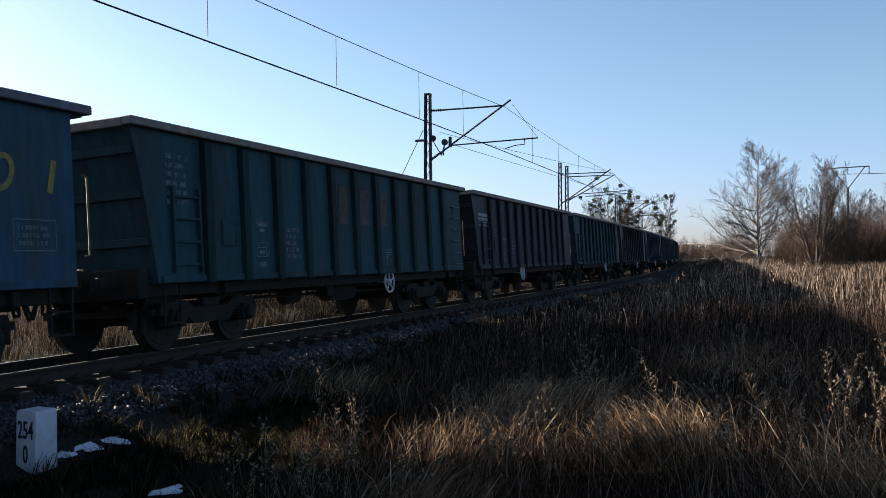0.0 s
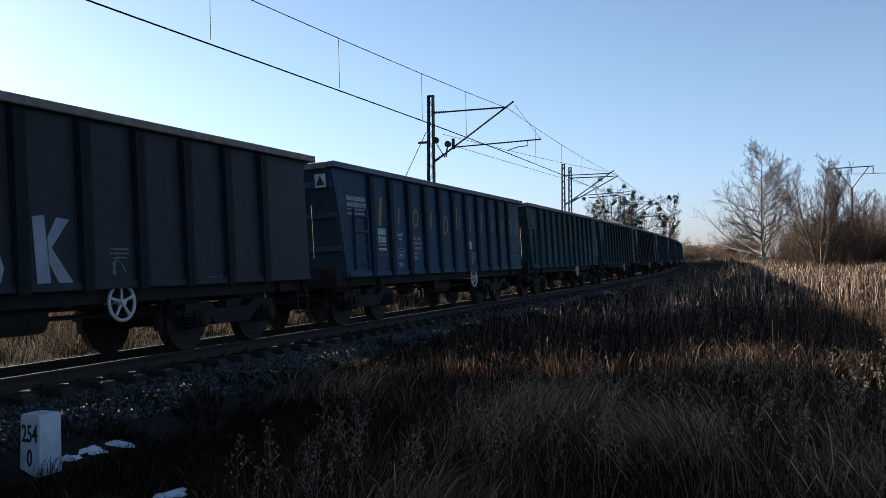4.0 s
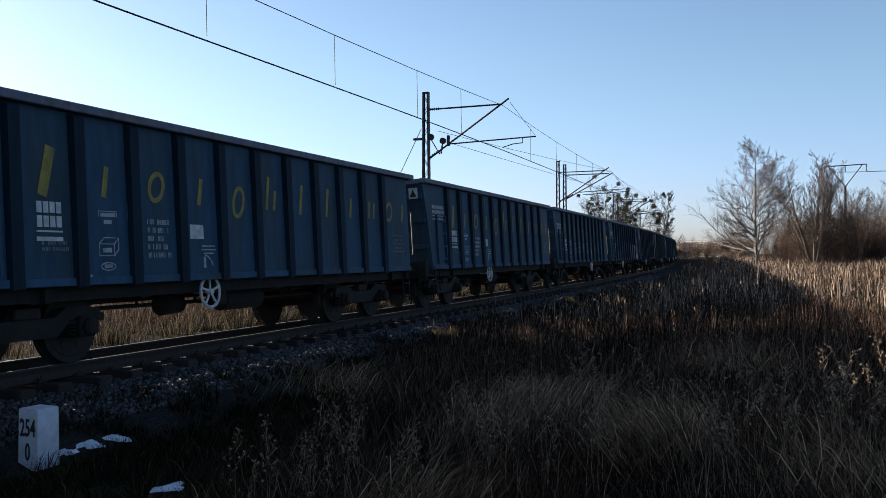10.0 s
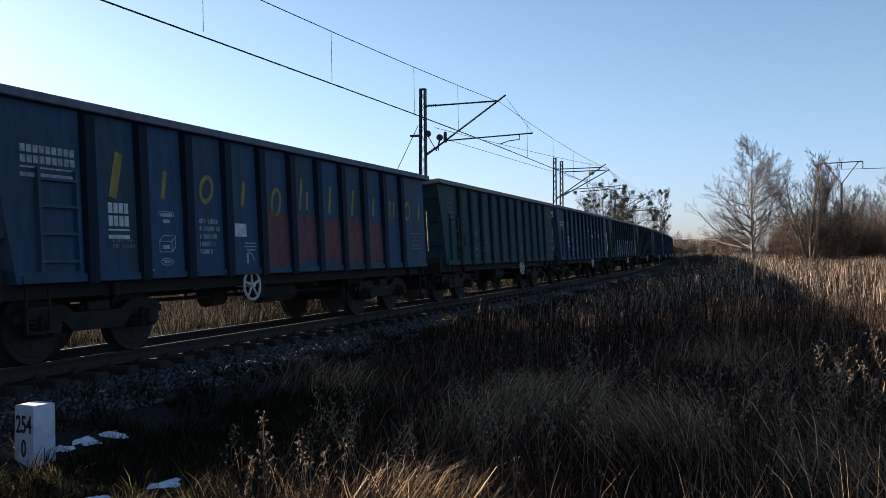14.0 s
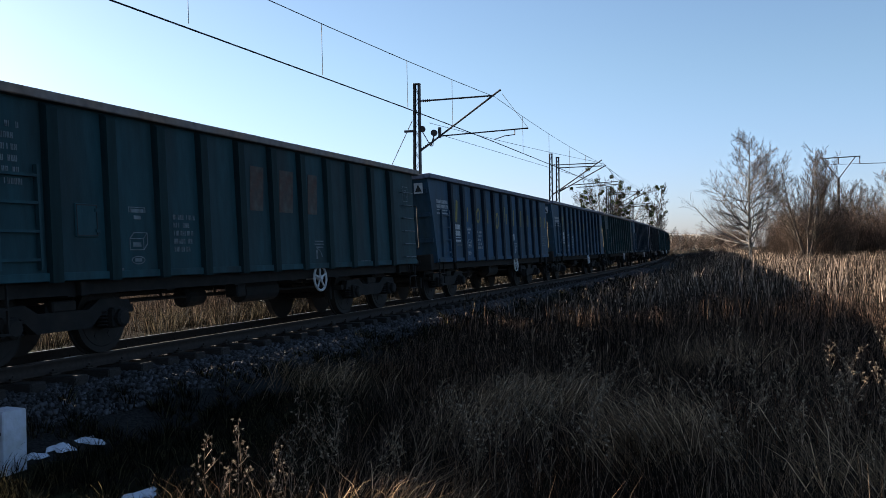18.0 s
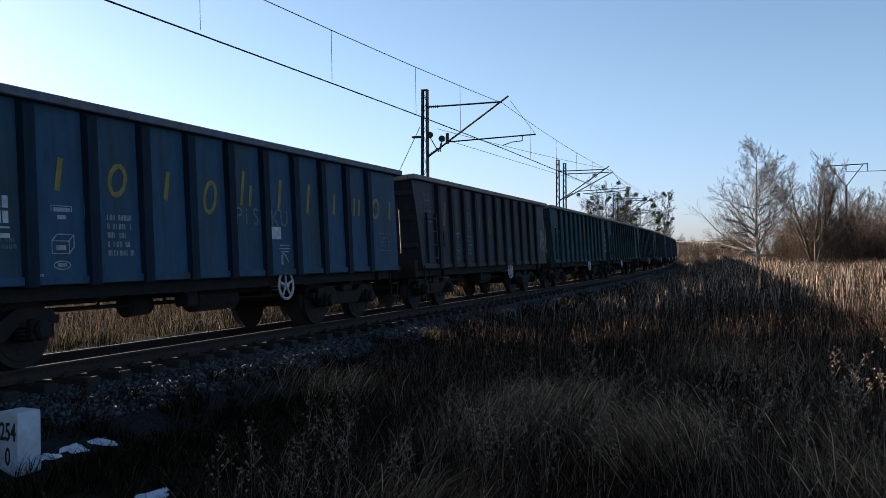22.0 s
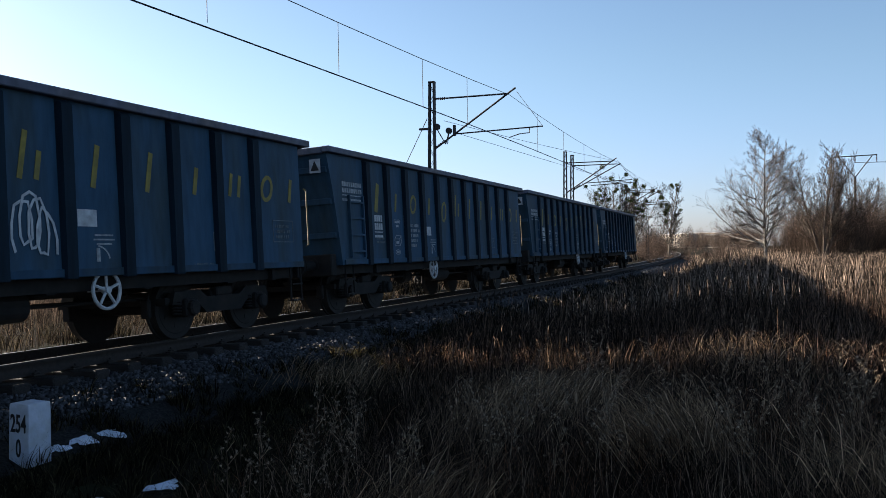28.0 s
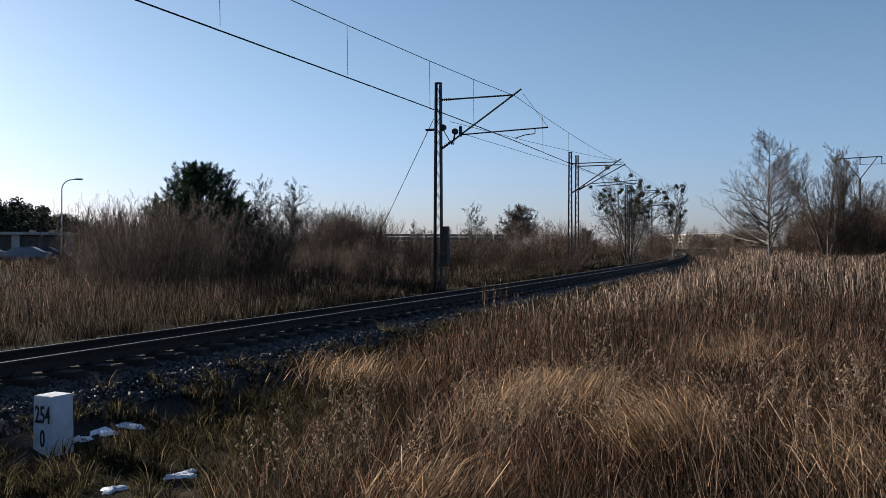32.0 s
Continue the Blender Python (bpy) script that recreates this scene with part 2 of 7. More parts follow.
def mesh_object(name, verts, faces, mat, parent=None, smooth=False):
    """A mesh from numpy arrays; faces all of one size."""
    me = bpy.data.meshes.new(name)
    nv, (nf, k) = len(verts), faces.shape
    me.vertices.add(nv)
    me.vertices.foreach_set("co", np.asarray(verts, np.float32).ravel())
    me.loops.add(nf * k)
    me.loops.foreach_set("vertex_index", faces.astype(np.int32).ravel())
    me.polygons.add(nf)
    me.polygons.foreach_set("loop_start", np.arange(0, nf * k, k, dtype=np.int32))
    me.polygons.foreach_set("loop_total", np.full(nf, k, np.int32))
    if smooth:
        me.polygons.foreach_set("use_smooth", np.ones(nf, bool))
    me.update(calc_edges=True)
    me.materials.append(mat)
    ob = new(name, me)
    if parent:
        ob.parent = parent
    return ob


# ---- the line: one circle, curving away to the far left ----
HEAD, DIST, CURVE, CANT = 0.37743, 9.352, 0.00080671, 0.0583
RADIUS = 1 / CURVE
AHEAD = np.array([math.sin(HEAD), math.cos(HEAD)])
ASIDE = np.array([-math.cos(HEAD), math.sin(HEAD)])
CENTRE = ASIDE * (DIST + RADIUS)


def on_line(s, off=0.0):
    """Plan point at s along the line, off metres from its axis towards the path on its near side."""
    a = np.asarray(s) * CURVE
    r = RADIUS + np.asarray(off)
    return CENTRE[0] + r * (AHEAD[0] * np.sin(a) - ASIDE[0] * np.cos(a)), CENTRE[1] + r * (AHEAD[1] * np.sin(a) - ASIDE[1] * np.cos(a))


def canted(off, z):
    return off * math.cos(CANT) - z * math.sin(CANT), z * math.cos(CANT) + (off + 0.75) * math.sin(CANT)


def off_line(x, y):
    return np.hypot(np.asarray(x) - CENTRE[0], np.asarray(y) - CENTRE[1]) - RADIUS


def track_pose(s, z=0.0, off=0.0, tilt=True):
    """Pose on the track: x against the line's direction, y to the near side, z up."""
    x, y = on_line(s, off)
    a = HEAD - s * CURVE
    return pose(x, y, z + (0.75 * math.sin(CANT) if tilt else 0.0), math.degrees(CANT) if tilt else 0, 0, math.degrees(-a) - 90)


def smooth_step(t):
    t = np.clip(t, 0, 1)
    return t * t * (3 - 2 * t)


def ground_z(x, y):
    """Height of the bare ground."""
    o = off_line(x, y)
    x, y = np.asarray(x, float), np.asarray(y, float)
    z = -0.62 + 0.37 * smooth_step((o - 4.5) / 5.0) - 0.06 * smooth_step((-3 - o) / 3.0) + 0.66 * smooth_step((-12 - o) / 20.0)
    z = z + 0.05 * np.sin(x * 0.9 + 1.3 * np.sin(y * 0.7)) * np.cos(y * 0.8 + x * 0.3) + 0.03 * np.sin(x * 2.3 + y * 1.9) * np.sin(y * 2.7 - x)
    r = np.hypot(x, y)
    z = z + 0.68 * smooth_step((r - 14) / 28) * smooth_step((o - 4) / 3) * smooth_step(y / 10)
    far = smooth_step((r - 150) / 300)
    return z * (1 - far) - 0.4 * far


def stand_z(x, y):
    """Height of ground or ballast slope, whichever is on top."""
    return np.maximum(ground_z(x, y), np.interp(off_line(x, y), [1.75, 2.9], [-0.26, -0.66]))


# ground: rings of growing width round the standpoint
def build_ground():
    rad = np.concatenate([np.linspace(0.3, 30, 70), np.geomspace(31, 4000, 70)])
    na = 220
    ang = np.linspace(0, 2 * np.pi, na, endpoint=False)
    rr, aa = np.meshgrid(rad, ang, indexing="ij")
    x, y = (rr * np.sin(aa)).ravel(), (rr * np.cos(aa)).ravel()
    v = np.stack([x, y, ground_z(x, y)], 1)
    v = np.vstack([v, [[0, 0, float(ground_z(0, 0))]]])
    i, j = np.meshgrid(np.arange(len(rad) - 1), np.arange(na), indexing="ij")
    i, j = i.ravel(), j.ravel()
    k = (j + 1) % na
    f = np.stack([i * na + j, (i + 1) * na + j, (i + 1) * na + k, i * na + k], 1)
    ob = mesh_object("ground", v, f, M["soil"], smooth=True)
    bm = bmesh.new()
    bm.from_mesh(ob.data)
    bm.verts.ensure_lookup_table()
    c = len(bm.verts) - 1
    for q in range(na):
        bm.faces.new((bm.verts[c], bm.verts[q], bm.verts[(q + 1) % na]))
    bmesh.ops.recalc_face_normals(bm, faces=bm.faces)
    bm.to_mesh(ob.data)
    bm.free()
    tagged(ob, "dry brown soil under winter grass", "ground", kind="structure")


build_ground()

# ---- the track ----
S0, S1 = -510.0, 510.0


def sweep(name, section, step, mat, parent, s0=S0, s1=S1, cant=True, jitter=0.0, closed=True, mats=None):
    """A section (off, z) carried along the line."""
    ss = np.arange(s0, s1 + step * 0.5, step)
    sec = [canted(*p) if cant else p for p in section]
    n = len(sec)
    rng = np.random.RandomState(5)
    v = np.empty((len(ss), n, 3))
    for q, (o, z) in enumerate(sec):
        j = jitter * (rng.rand(len(ss)) - 0.5)
        v[:, q, 0], v[:, q, 1] = on_line(ss, o + j)
        v[:, q, 2] = z + (jitter * 0.5 * (rng.rand(len(ss)) - 0.5))
    f = []
    for q in range(n if closed else n - 1):
        a, b = np.arange(len(ss) - 1) * n + q, np.arange(len(ss) - 1) * n + (q + 1) % n
        f.append(np.stack([a, b, b + n, a + n], 1))
    f = np.concatenate(f)
    ob = mesh_object(name, v.reshape(-1, 3), f, mat, parent)
    if mats:
        ob.data.materials.append(mats[0])
        per = len(ss) - 1
        idx = np.zeros(len(f), np.int32)
        for q in mats[1]:
            idx[q * per:(q + 1) * per] = 1
        ob.data.polygons.foreach_set("material_index", idx)
    return ob


track = tagged(empty("railway_track"), "single railway track of worn rails on wooden sleepers and stone ballast", "railway track", kind="structure")
bed = sweep("ballast_bed", [(-3.2, -0.66), (-2.0, -0.22), (-1.3, -0.192), (1.32, -0.195), (1.75, -0.26), (2.9, -0.66)], 0.5, M["ballast"], track, cant=False, jitter=0.06, closed=False)
for side in (-1, 1):
    c = side * 0.7535
    prof = [(-0.036, -0.004), (-0.030, 0.0), (0.030, 0.0), (0.036, -0.004), (0.036, -0.035), (0.009, -0.05), (0.009, -0.15), (0.07, -0.162), (0.07, -0.172), (-0.07, -0.172),
            (-0.07, -0.162), (-0.009, -0.15), (-0.009, -0.05), (-0.036, -0.035)]
    sweep("rail", [(c + p, z) for p, z in prof], 2.5, M["rail_side"], track, mats=(M["rail_top"], (0, 1, 2)))["label"] = "rusty rail with a polished head"


# ---- wagons: open four-axle goods wagons ----
PITCH, HALF = 14.04, 6.66
TOP, SILL, WIDE = 3.20, 0.98, 1.38
RIBS = [4.96 - 0.995 * i for i in range(11)]


def travel(t):
    """Place along the line of the first coupling in view."""
    return 8.77 - 12.4186 * t - 0.0614129 * t * t + 0.00036993 * t ** 3


def front_x(z):
    """The front end leans back towards the sill."""
    u = (TOP - z) / (TOP - SILL)
    return HALF - 0.05 - 0.5 * max(0.0, (u - 0.03)) ** 0.7


def build_tub():
    """Floor, two sides and two ends of one open box, with thickness."""
    bm = bmesh.new()
    levels = [SILL, 1.5, 2.0, 2.5, 3.0, TOP - 0.02]

    def shell(inset, z_floor):
        rows = []
        for z in levels:
            zz = max(z, z_floor)
            fx = front_x(zz) - inset
            rx = -HALF + 0.22 + inset
            w = WIDE - inset
            rows.append([bm.verts.new(p) for p in ((fx, w, zz), (rx, w, zz), (rx, -w, zz), (fx, -w, zz))])
        return rows
    outer, inner = shell(0.0, -9), shell(0.06, 1.25)
    for rows, flip in ((outer, False), (inner, True)):
        for a, b in zip(rows[:-1], rows[1:]):
            for i in range(4):
                j = (i + 1) % 4
                q = (a[i], b[i], b[j], a[j])
                try:
                    bm.faces.new(q[::-1] if flip else q)
                except ValueError:
                    pass
    for i in range(4):
        j = (i + 1) % 4
        bm.faces.new((outer[-1][i], outer[-1][j], inner[-1][j], inner[-1][i]))
    bm.faces.new(outer[0])
    bm.faces.new(inner[0][::-1])
    bmesh.ops.remove_doubles(bm, verts=bm.verts, dist=0.0005)
    return bm


def build_rib():
    """A pressed hat post, wider at the side wall."""
    bm = bmesh.new()
    z0, z1 = SILL - 0.02, TOP - 0.10
    sec = [(-0.105, 0.0), (-0.085, 0.095), (0.085, 0.095), (0.105, 0.0)]
    lo = [bm.verts.new((x, y * 0.75, z0)) for x, y in sec]
    hi = [bm.verts.new((x, y, z1 - 0.05)) for x, y in sec]
    tp = [bm.verts.new((x, y * 0.4, z1)) for x, y in sec]
    for a, b in ((lo, hi), (hi, tp)):
        for i in range(3):
            bm.faces.new((a[i], a[i + 1], b[i + 1], b[i]))
    bm.faces.new(lo[::-1])
    bm.faces.new(tp)
    return bm


def build_rim():
    """The top chord, a channel standing out over sides and ends."""
    bm = bmesh.new()
    o, i = WIDE + 0.11, WIDE - 0.05
    for s in (-1, 1):
        y0, y1 = sorted((s * i, s * o))
        block(bm, -HALF - 0.04, y0, TOP - 0.085, HALF, y1, TOP + 0.03, 0.012)
    for x0, x1 in ((-HALF - 0.04, -HALF + 0.30), (HALF - 0.12, HALF)):
        block(bm, x0, -i, TOP - 0.10, x1, i, TOP + 0.025, 0.012)
    return bm


def build_underframe():
    bm = bmesh.new()
    for y in (-1.15, 1.15):
        block(bm, -6.5, y - 0.06, 0.80, 6.2, y + 0.06, SILL)
    for y in (-0.28, 0.28):
        block(bm, -6.5, y - 0.06, 0.72, 6.3, y + 0.06, SILL)
    block(bm, -6.48, -1.3, 0.78, -6.36, 1.3, SILL + 0.22, 0.02)
    block(bm, 6.22, -1.3, 0.78, 6.44, 1.3, SILL + 0.22, 0.02)
    for x in (-4.5, -2.6, -0.9, 0.9, 2.6, 4.5):
        block(bm, x - 0.07, -1.2, 0.78, x + 0.07, 1.2, SILL)
    # brake rigging rods and pipe
    for y in (-0.7, 0.55):
        rod(bm, (-3.4, y, 0.62), (3.4, y, 0.66), 0.025)
    rod(bm, (-6.3, 1.02, 0.84), (6.2, 1.02, 0.84), 0.02)
    for x in (-2.4, -1.0, 0.6, 2.0):
        rod(bm, (x, 0.55, 0.64), (x, 0.55, 0.8), 0.02)
    # shunting hooks and rope eyes under the sill
    for x in (-5.6, 4.4):
        block(bm, x - 0.05, 1.21, 0.78, x + 0.05, 1.30, 0.97, 0.01)
    return bm


def build_bogie():
    """Cast side frames, springs, axle boxes, bolster."""
    bm = bmesh.new()
    for s in (-1, 1):
        y = s * 1.0
        prof = [(-1.25, 0.52), (-1.18, 0.70), (-0.62, 0.72), (-0.42, 0.60), (0.42, 0.60), (0.62, 0.72), (1.18, 0.70), (1.25, 0.52), (0.62, 0.50), (0.45, 0.36), (-0.45, 0.36), (-0.62, 0.50)]
        a = [bm.verts.new((x, y - 0.06, z)) for x, z in prof]
        b = [bm.verts.new((x, y + 0.06, z)) for x, z in prof]
        bm.faces.new(a)
        bm.faces.new(b[::-1])
        for i in range(len(prof)):
            j = (i + 1) % len(prof)
            bm.faces.new((a[j], a[i], b[i], b[j]))
        for ax in (-0.9, 0.9):
            block(bm, ax - 0.13, y - 0.13, 0.33, ax + 0.13, y + 0.15, 0.60, 0.03)
            disc(bm, (ax, y + s * 0.10, 0.46), (ax, y + s * 0.22, 0.46), [(0, 0.12), (0.8, 0.12), (1, 0.09)], 10)
            for dx in (-0.2, 0.2):
                for c in range(5):
                    z = 0.36 + c * 0.045
                    disc(bm, (ax + dx, y + s * 0.02, z), (ax + dx, y + s * 0.02, z + 0.03), [(0, 0.055), (0.5, 0.075), (1, 0.055)], 8)
        block(bm, -0.2, y - 0.08, 0.60, 0.2, y + 0.08, 0.74, 0.02)
        # brake shoes and hangers
        for bx in (-1.42, -0.38, 0.38, 1.42):
            block(bm, bx - 0.04, s * 0.66, 0.34, bx + 0.04, s * 0.80, 0.62, 0.015)
    block(bm, -0.22, -1.0, 0.48, 0.22, 1.0, 0.70, 0.03)
    for x in (-1.28, 1.28):
        block(bm, x - 0.05, -1.0, 0.52, x + 0.05, 1.0, 0.62)
    disc(bm, (0, 0, 0.66), (0, 0, 0.80), [(0, 0.3), (1, 0.26)], 14)
    return bm


def build_wheelset():
    """Two flanged wheels on an axle, its centre at the origin."""
    bm = bmesh.new()
    rod(bm, (0, -1.0, 0), (0, 1.0, 0), 0.08, 10)
    for s in (-1, 1):
        disc(bm, (0, s * 0.68, 0), (0, s * 0.83, 0), [(0, 0.44), (0.0, 0.49), (0.22, 0.485), (0.26, 0.462), (1, 0.455)], 28)
        disc(bm, (0, s * 0.825, 0), (0, s * 0.838, 0), [(0, 0.39), (1, 0.37)], 28)
        disc(bm, (0, s * 0.83, 0), (0, s * 0.88, 0), [(0, 0.15), (1, 0.12)], 14)
        for k in range(6):
            a = k * math.pi / 3
            c, d = math.cos(a), math.sin(a)
            rod(bm, (0.25 * c, s * 0.83, 0.25 * d), (0.25 * c, s * 0.845, 0.25 * d), 0.05, 8)
    return bm


def build_buffer():
    bm = bmesh.new()
    disc(bm, (0, 0, 0), (0.36, 0, 0), [(0, 0.15), (0.08, 0.15), (0.1, 0.10), (0.85, 0.10), (1, 0.085)], 14)
    disc(bm, (0.34, 0, 0), (0.60, 0, 0), [(0, 0.075), (0.78, 0.075), (0.82, 0.2), (0.93, 0.22), (1.0, 0.19)], 16)
    return bm


def build_handwheel():
    """Brake handwheel with rim, five spokes and a hub, facing y."""
    bm = bmesh.new()
    n, r = 24, 0.235
    ring = [(r * math.cos(2 * math.pi * i / n), 0, r * math.sin(2 * math.pi * i / n)) for i in range(n + 1)]
    tube_path(bm, ring, 0.024, 6)
    for k in range(5):
        a = 2 * math.pi * k / 5 + 0.3
        rod(bm, (0, 0, 0), (r * math.cos(a), 0, r * math.sin(a)), 0.02, 5)
    disc(bm, (0, -0.05, 0), (0, 0.04, 0), [(0, 0.05), (1, 0.045)], 10)
    rod(bm, (0, -0.3, 0), (0, -0.03, 0), 0.022, 6)
    return bm


def build_ladder():
    """Steps let into the first side panel, on two uprights."""
    bm = bmesh.new()
    for x in (5.18, 5.78):
        block(bm, x - 0.02, WIDE + 0.004, 1.12, x + 0.02, WIDE + 0.06, 2.35)
    for z in (1.22, 1.55, 1.88, 2.2):
        block(bm, 5.2, WIDE + 0.02, z, 5.76, WIDE + 0.055, z + 0.035)
    return bm


def build_handrail():
    bm = bmesh.new()
    pts = [(0, 0, 1.35), (0.09, 0, 1.37), (0.09, 0, 2.35), (0, 0, 2.37)]
    tube_path(bm, pts, 0.014, 6)
    return bm


def build_step():
    bm = bmesh.new()
    for x in (-0.17, 0.17):
        block(bm, x - 0.012, -0.03, 0.40, x + 0.012, 0.0, 0.98)
    for z in (0.40, 0.68):
        block(bm, -0.17, -0.06, z, 0.17, 0.03, z + 0.025)
    return bm


def build_tank():
    bm = bmesh.new()
    disc(bm, (-0.9, 0.75, 0.66), (0.3, 0.75, 0.66), [(0, 0.10), (0.06, 0.19), (0.94, 0.19), (1, 0.10)], 16)
    disc(bm, (0.9, 0.45, 0.64), (1.4, 0.45, 0.64), [(0, 0.15), (0.9, 0.17), (1, 0.12)], 14)
    block(bm, 0.5, 0.85, 0.58, 0.75, 1.1, 0.82, 0.02)
    return bm


def build_coupling():
    bm = bmesh.new()
    block(bm, 0, -0.06, -0.05, 0.30, 0.06, 0.06, 0.015)
    pts = [(0.28, 0.05, 0), (0.36, 0.05, -0.10), (0.38, 0.05, -0.35), (0.38, -0.05, -0.35), (0.36, -0.05, -0.10), (0.28, -0.05, 0)]
    tube_path(bm, pts, 0.022, 6)
    pts = [(0.0, -0.35, -0.05), (0.12, -0.36, -0.12), (0.3, -0.3, -0.42), (0.42, -0.25, -0.30), (0.5, -0.24, -0.1)]
    tube_path(bm, pts, 0.022, 6)
    return bm


def build_cover():
    """Door plate with hinges for the lower flap beside the ladder."""
    bm = bmesh.new()
    block(bm, -0.19, 0, -0.21, 0.19, 0.02, 0.21, 0.008)
    for z in (-0.13, 0.13):
        block(bm, -0.22, 0.01, z - 0.02, -0.14, 0.035, z + 0.02)
    return bm


FLAT = WIDE + 0.004   # paint lies just above the side sheet


def quad(bm, pts, y=FLAT, lift=0.004):
    """A thin plate of paint or sheet on the near side, from its outline (x, z)."""
    n = len(pts)
    a = [bm.verts.new((x, y, z)) for x, z in pts]
    b = [bm.verts.new((x, y + lift, z)) for x, z in pts]
    area = sum(pts[i][0] * pts[(i + 1) % n][1] - pts[(i + 1) % n][0] * pts[i][1] for i in range(n))
    bm.faces.new(b if area < 0 else b[::-1])
    for i in range(n):
        j = (i + 1) % n
        bm.faces.new((a[i], a[j], b[j], b[i]) if area < 0 else (a[j], a[i], b[i], b[j]))


def bar(bm, x, z, w, h, slant=0.0, **k):
    quad(bm, [(x - w / 2, z), (x + w / 2, z), (x + w / 2 - slant, z + h), (x - w / 2 - slant, z + h)], **k)


def stroke(bm, pts, w, y=FLAT, lift=0.004, ramp=0.0):
    """A painted line of width w through points (x, z), one continuous strip; ramp lifts later parts over earlier ones."""
    p = [Vector(q) for q in pts]
    n = len(p)
    closed = n > 3 and (p[0] - p[-1]).length < 1e-4
    rows = []
    for i in range(n):
        a = p[i - 1] if i else (p[-2] if closed else p[i])
        b = p[i + 1] if i < n - 1 else (p[1] if closed else p[i])
        d0, d1 = p[i] - a, b - p[i]
        d = (d0.normalized() if d0.length > 1e-6 else Vector((0, 0))) + (d1.normalized() if d1.length > 1e-6 else Vector((0, 0)))
        if d.length < 1e-3:
            d = d1 if d1.length > 1e-6 else d0
        d.normalize()
        nx, nz = -d.y * w / 2, d.x * w / 2
        yy = y + lift + ramp * i
        rows.append([bm.verts.new((p[i].x + nx, yy, p[i].y + nz)), bm.verts.new((p[i].x - nx, yy, p[i].y - nz)),
                     bm.verts.new((p[i].x - nx, yy - lift, p[i].y - nz)), bm.verts.new((p[i].x + nx, yy - lift, p[i].y + nz))])
    for r, q in zip(rows[:-1], rows[1:]):
        for k in range(4):
            j = (k + 1) % 4
            bm.faces.new((r[k], r[j], q[j], q[k]))
    if not closed:
        bm.faces.new(rows[0][::-1])
        bm.faces.new(rows[-1])


def arc(cx, cz, rx, rz, a0, a1, n=14, slant=0.0):
    out = []
    for i in range(n + 1):
        a = radians(a0 + (a1 - a0) * i / n)
        z = rz * math.sin(a)
        out.append((cx + rx * math.cos(a) - slant * z, cz + z))
    return out


# local x grows towards the front, which stands to the viewer's left on the near side
def glyph_shape(kind):
    """Plain yellow shapes in the size of the lettering: slanted staves and ovals."""
    bm = bmesh.new()
    sl = 0.22
    if kind == "tall":
        stroke(bm, [(0.06, -0.26), (-0.10, 0.34)], 0.15)
    elif kind == "stave":
        stroke(bm, [(0.05, -0.24), (-0.06, 0.30)], 0.085)
    elif kind == "short":
        stroke(bm, [(0.04, -0.22), (-0.04, 0.18)], 0.085)
    elif kind == "oval":
        stroke(bm, arc(0, -0.02, 0.145, 0.19, 0, 360, 18, sl), 0.07)
    elif kind == "low_oval":
        stroke(bm, arc(0, -0.06, 0.14, 0.23, 0, 360, 18, sl), 0.07)
    elif kind == "pair":
        stroke(bm, [(0.16, -0.2), (0.09, 0.16)], 0.075)
        stroke(bm, [(-0.07, -0.2), (-0.13, 0.14)], 0.075)
    elif kind == "tall_pair":
        stroke(bm, [(0.17, -0.2), (0.06, 0.36)], 0.075)
        stroke(bm, [(-0.07, -0.2), (-0.13, 0.14)], 0.075)
    return bm


LETTERING = [("tall", 4.46), ("short", 3.47), ("oval", 2.47), ("short", 1.48), ("low_oval", 0.48), ("tall_pair", -0.51), ("stave", -1.51), ("stave", -2.50),
             ("short", -3.50), ("pair", -4.49), ("oval", -5.38), ("short", -6.10)]
MARKS = {}


def once(key, make, mat, name):
    """Mesh data made once and shared by every wagon that carries it."""
    if key not in MARKS:
        ob = part(name, make(), mat)
        MARKS[key] = ob.data
        bpy.data.objects.remove(ob)
    return MARKS[key]


def put(parent, key, make, mat, name, x=0.0, z=0.0, y=0.0, label="", turn=0.0):
    o = new(name, once(key, make, mat, name))
    o.parent = parent
    o.matrix_basis = pose(x, y, z, 0, turn, 0)
    if label:
        o["label"] = label
    return o


def bars_block(rows, w=0.4, h=0.055, gap=0.09, seed=1):
    """Lines of writing too small to read, as rows of short bars."""
    def make():
        bm = bmesh.new()
        r = random.Random(seed)
        for i in range(rows):
            x = w / 2
            end = -w / 2 + r.random() * w * 0.3
            while x > end:
                q = r.uniform(0.045, 0.06)
                bar(bm, x - q * 0.3, -i * gap, 0.013, h)
                if r.random() < 0.7:
                    bar(bm, x - q * 0.75, -i * gap, 0.013, h)
                    bar(bm, x - q * 0.52, -i * gap + h * r.choice((0.0, 0.42, 0.8)), q * 0.3, 0.013)
                x -= q + (0.05 if r.random() < 0.18 else 0.0)
        return bm
    return make


def framed_plate(w, h, cells=0):
    def make():
        bm = bmesh.new()
        if cells:
            for i in range(cells):
                for j in range(2):
                    bar(bm, w / 2 - (i + 0.5) * w / cells, -h / 2 + j * h / 2 + 0.02, w / cells - 0.022, h / 2 - 0.035)
            stroke(bm, [(-w / 2, -h / 2 - 0.03), (w / 2, -h / 2 - 0.03)], 0.02)
            stroke(bm, [(-w / 2, -h / 2 - 0.12), (w / 2, -h / 2 - 0.12)], 0.05)
        else:
            bar(bm, 0, -h / 2, w, h)
        return bm
    return make


